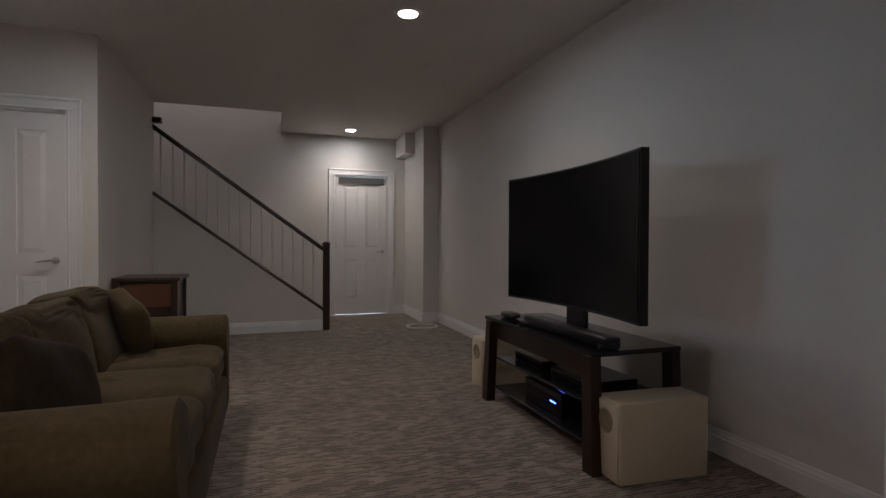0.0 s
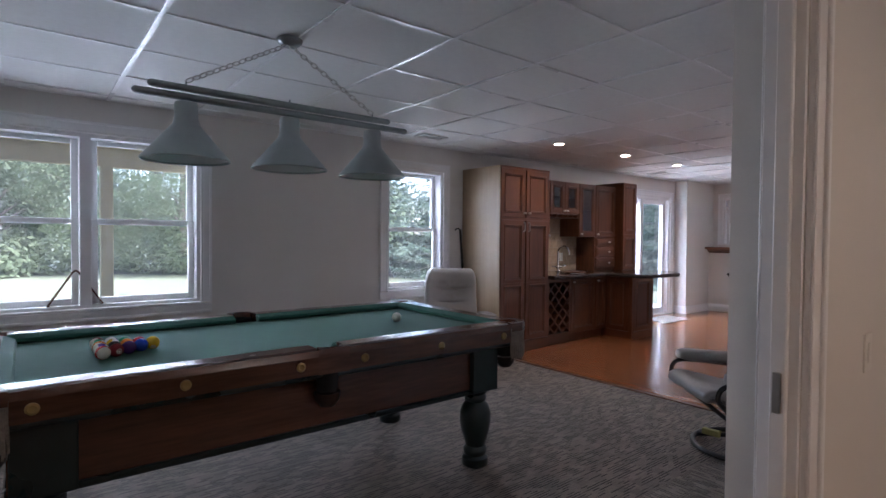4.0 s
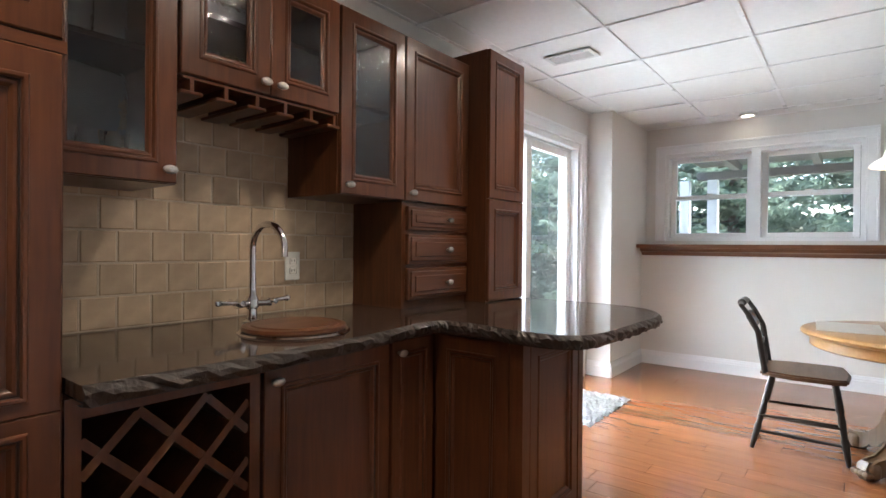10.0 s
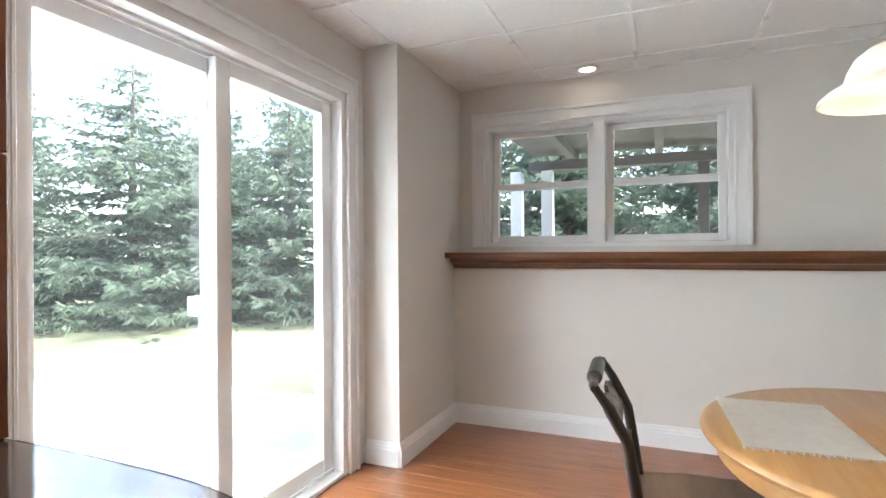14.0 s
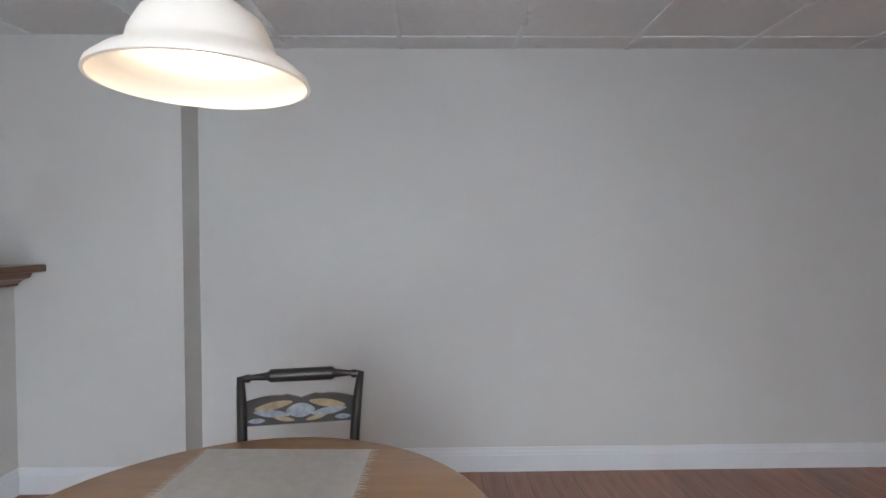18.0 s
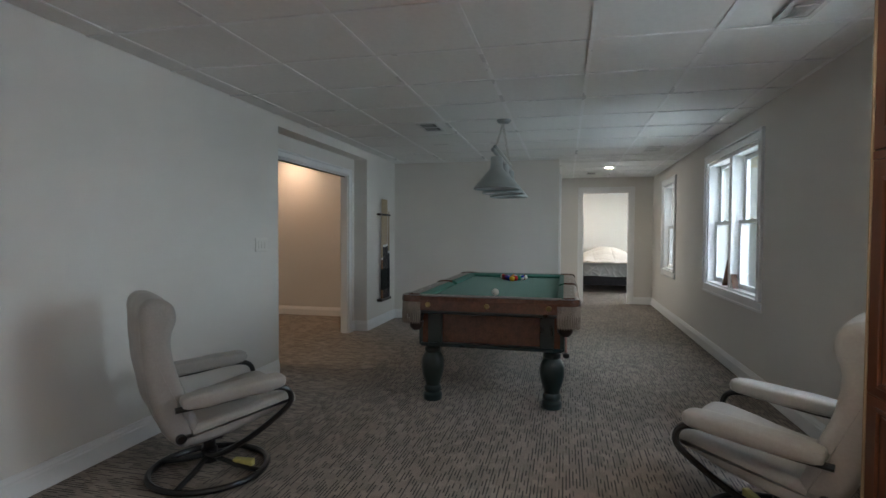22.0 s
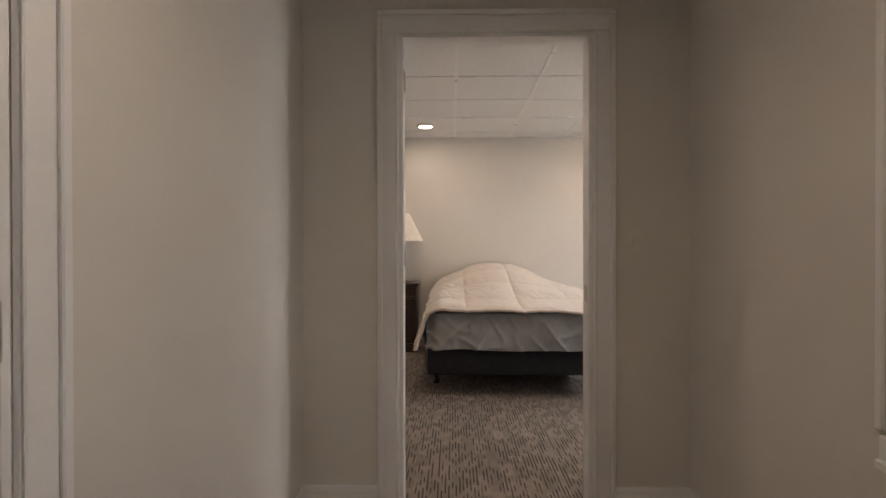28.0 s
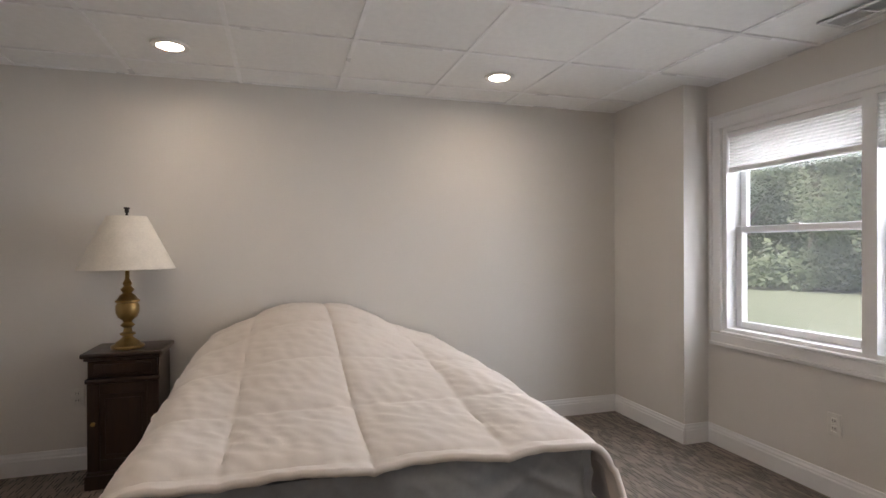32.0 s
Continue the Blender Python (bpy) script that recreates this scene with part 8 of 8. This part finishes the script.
def broadleaf(seed, height, radius):
    r = random.Random(seed)
    t = thing("broadleaf_tree", "leafy green deciduous tree at the edge of the lawn", "tree", None, "woodland trees")
    fork = height * 0.28
    part("trunk", tube([(0, 0, -0.4), (0.05, 0, fork), (0.1, 0.05, height * 0.7)], [0.2, 0.14, 0.04], 8), M_BARK, t, "", True)
    limbs, blobs = B(), []
    for k in range(15):
        a, z = r.uniform(0, 2 * math.pi), r.uniform(0.12, 0.95) * height
        w = math.sin(math.pi * min(1, 0.15 + z / height * 0.85)) ** 0.6
        c = Vector((math.cos(a) * radius * w * r.uniform(0.3, 0.8), math.sin(a) * radius * w * r.uniform(0.3, 0.8), z))
        tube([(0.04, 0.02, min(z * 0.6, height * 0.6)), tuple(c * 0.6 + Vector((0, 0, z * 0.38))), tuple(c)], [0.06, 0.035, 0.012], 5, limbs)
        blobs.append((c, radius * r.uniform(0.32, 0.52)))
    part("limbs", limbs, M_BARK, t)
    leaves = []
    for c, rad in blobs:
        for k in range(1200):
            v = Vector((r.gauss(0, 1), r.gauss(0, 1), r.gauss(0, 1))).normalized() * rad * r.uniform(0.45, 1.05)
            v.z *= 0.8
            p = c + v
            s = r.uniform(0.04, 0.085)
            u = Vector((r.gauss(0, 1), r.gauss(0, 1), r.gauss(0, 0.6))).normalized()
            w = u.orthogonal().normalized()
            leaves.append((p - u * s, p + w * s * 0.55, p + u * s, p - w * s * 0.55))
    cr = new("leaf_crown", card_mesh("leaf_crown", leaves, M_LEAF))
    cr.parent = t
    return t


rnd = random.Random(11)
kinds = [spruce(1, 5.2, 2.5), spruce(2, 4.7, 2.5), spruce(3, 4.4, 2.3)]
spots = [(13.2, 15.6), (15.0, 13.9), (16.9, 11.9), (14.2, 16.6), (16.1, 13.0), (11.6, 17.0), (17.8, 9.2), (18.4, 6.6), (18.8, 4.0), (19.2, 1.2), (19.6, -1.8), (12.2, 19.0), (18.5, 15.0), (20.5, 11.5), (21.5, 7.0), (21.5, 2.5)]
for k, (x, y) in enumerate(spots):
    m = pose(x, y, -0.1 + 0.02 * max(0, y - 12), 0, 0, rnd.uniform(0, 360))
    if k < 3:
        kinds[k].matrix_basis = m @ Matrix.Scale(1.02, 4)
    else:
        copy_thing(kinds[k % 3], m @ Matrix.Scale((rnd.uniform(1.15, 1.4) if y < 10 else rnd.uniform(0.85, 1.02)), 4))
woods = [broadleaf(5, 7.5, 2.8), broadleaf(6, 6.2, 2.5), broadleaf(7, 9.0, 3.0)]
spots = []
for k in range(16):
    spots.append((-24 + 2.5 * k, 22.5 + 1.8 * math.sin(k * 1.3) + rnd.uniform(-0.8, 0.8) - 0.12 * k))
for k in range(9):
    spots.append((-23 + 4.2 * k, 27 + rnd.uniform(-1, 1)))
spots += [(-21, 19.0), (-27, 14.0), (-29, 8.0), (24, 16), (25, 9), (25, 3), (23, 21), (25, -3)]
for k, (x, y) in enumerate(spots):
    m = pose(x, y, 0.0, 0, 0, rnd.uniform(0, 360))
    if k < 3:
        woods[k].matrix_basis = m
    else:
        copy_thing(woods[k % 3], m @ Matrix.Scale(rnd.uniform(0.85, 1.25), 4))
# undergrowth along the wood's edge
ug, r = [], random.Random(21)
for k in range(18000):
    x = r.uniform(-26, 17)
    y = 21.2 + 1.8 * math.sin(x * 0.5) - 0.045 * (x + 24) + r.uniform(0, 1.6)
    p = Vector((x, y, 0.05 + abs(r.gauss(0, 0.55))))
    u = Vector((r.gauss(0, 1), r.gauss(0, 1), r.gauss(0, 0.7))).normalized()
    w, s = u.orthogonal().normalized(), r.uniform(0.06, 0.13)
    ug.append((p - u * s, p + w * s * 0.55, p + u * s, p - w * s * 0.55))
tagged(new("undergrowth", card_mesh("undergrowth", ug, M_LEAF)), "low leafy scrub along the edge of the woods", "undergrowth", "", "stuff")

# ---- lamps added at the openings in place of sky light ----
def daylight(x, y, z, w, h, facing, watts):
    """An added lamp just outside an opening, nearly its size, standing in for sky light; facing: degrees about z from
    -y.
    """
    d = new("daylight_fill_lamp", bpy.data.lights.new("daylight_fill_lamp", "AREA"))
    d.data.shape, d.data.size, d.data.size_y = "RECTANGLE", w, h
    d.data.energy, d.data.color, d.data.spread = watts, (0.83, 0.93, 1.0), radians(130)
    # with this off, the camera does not see the added lamp
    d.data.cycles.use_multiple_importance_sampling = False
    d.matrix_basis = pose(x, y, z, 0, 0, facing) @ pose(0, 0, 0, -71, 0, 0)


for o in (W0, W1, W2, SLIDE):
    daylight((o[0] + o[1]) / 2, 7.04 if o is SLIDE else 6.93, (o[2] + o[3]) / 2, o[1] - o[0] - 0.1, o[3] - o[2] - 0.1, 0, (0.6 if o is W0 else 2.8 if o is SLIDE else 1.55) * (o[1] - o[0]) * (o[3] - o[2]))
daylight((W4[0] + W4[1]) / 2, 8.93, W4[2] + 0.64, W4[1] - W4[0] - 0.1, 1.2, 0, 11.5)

# ---- recessed lamps ----
def downlight(x, y, z, watts, colour=(1.0, 0.87, 0.71), size=1.0):
    t = thing("recessed_light", "round recessed ceiling light with a white trim ring, lit", "ceiling light", Matrix.Translation((x, y, z)), "recessed ceiling lights")
    k = size
    part("trim_ring", lathe([(0.062 * k, 0.0), (0.066 * k, -0.006), (0.092 * k, -0.004), (0.095 * k, 0.004), (0.06 * k, 0.004)], 28), M_TRIM, t, "", True)
    part("lamp_lens", lathe([(0, -0.002), (0.035 * k, -0.0035), (0.061 * k, -0.001), (0.061 * k, 0.003), (0, 0.003)], 28), M_LENSWEAK if x > 11 else M_LENS, t, "glowing lens", True)
    lt = new("downlight_lamp", bpy.data.lights.new("downlight_lamp", "SPOT"))
    lt.data.energy, lt.data.color, lt.data.spot_size, lt.data.spot_blend, lt.data.shadow_soft_size = watts, colour, radians(140), 0.9, 0.05
    lt.matrix_basis = Matrix.Translation((x, y, z - 0.02))


WARM, COOL = (1.0, 0.86, 0.70), (1.0, 0.66, 0.39)
for x, y in ((6.357, 5.487), (7.562, 5.465), (8.805, 5.475), (11.655, 5.445), (11.655, 3.63)):
    downlight(x, y, CEIL - 0.003, 2.65 if x < 11 else 0.07 if y > 5 else 0.12, size=0.78)
downlight(-0.69, 5.68, CEIL - 0.003, 2.0)
for x, y in ((-5.43, 5.297), (-5.43, 7.142), (-3.1, 5.297), (-3.1, 7.142)):
    downlight(x, y, BEDCEIL - 0.003, 1.5)
for x, y in ((3.55, -0.92), (3.6, 1.0), (7.40, -1.11)):
    downlight(x, y, TVCEIL - 0.003, 5.0, COOL)
# unseen extra light, added to warm the wall beside the bathroom doorway
downlight(0.78, 1.0, TVCEIL - 0.003, 5.2, (1.0, 0.48, 0.21))
bl = new("bath_lamp", bpy.data.lights.new("bath_lamp", "POINT"))
bl.data.energy, bl.data.color, bl.data.shadow_soft_size = 4.1, WARM, 0.1
bl.location = (-1.2, 0.2, 2.2)

# unseen lamp added atop the stairwell, standing in for light from the storey above
sl = new("stairwell_fill_lamp", bpy.data.lights.new("stairwell_fill_lamp", "AREA"))
sl.data.shape, sl.data.size, sl.data.size_y = "RECTANGLE", 1.0, 1.6
sl.data.energy, sl.data.color = 2.65, (1.0, 0.80, 0.66)
sl.location = (7.29, 1.0, 5.15)

# ---- cherry planks of the dining end ----
rnd = random.Random(4)
pf = new("floor_planks")
tagged(pf, "glossy reddish cherry plank floor", "floor", "", "structure")
PX0, PX1, PY0, PY1, PN = 5.977, 11.66, 2.557, 6.556, 46
pw = (PX1 - PX0) / PN
shared = {}
for k in range(PN):
    y = PY0 - rnd.uniform(0.0, 0.9)
    while y < PY1:
        ln = rnd.choice((0.75, 0.9, 1.05, 1.2))
        a, b = max(y, PY0), min(y + ln, PY1)
        y += ln
        if b - a < 0.12:
            continue
        x0 = PX0 + k * pw
        key = round(b - a, 3)
        if key not in shared:
            me = bpy.data.meshes.new("plank")
            bm = soft_box(0.0003, pw - 0.0003, 0.0003, key - 0.0003, -0.0035, 0.0, 0.0007, 1)
            bm.to_mesh(me)
            bm.free()
            me.materials.append(M_FLOOR)
            shared[key] = me
        ob = new("plank", shared[key])
        ob.location = (x0, a, 0.0)
        ob.parent = pf
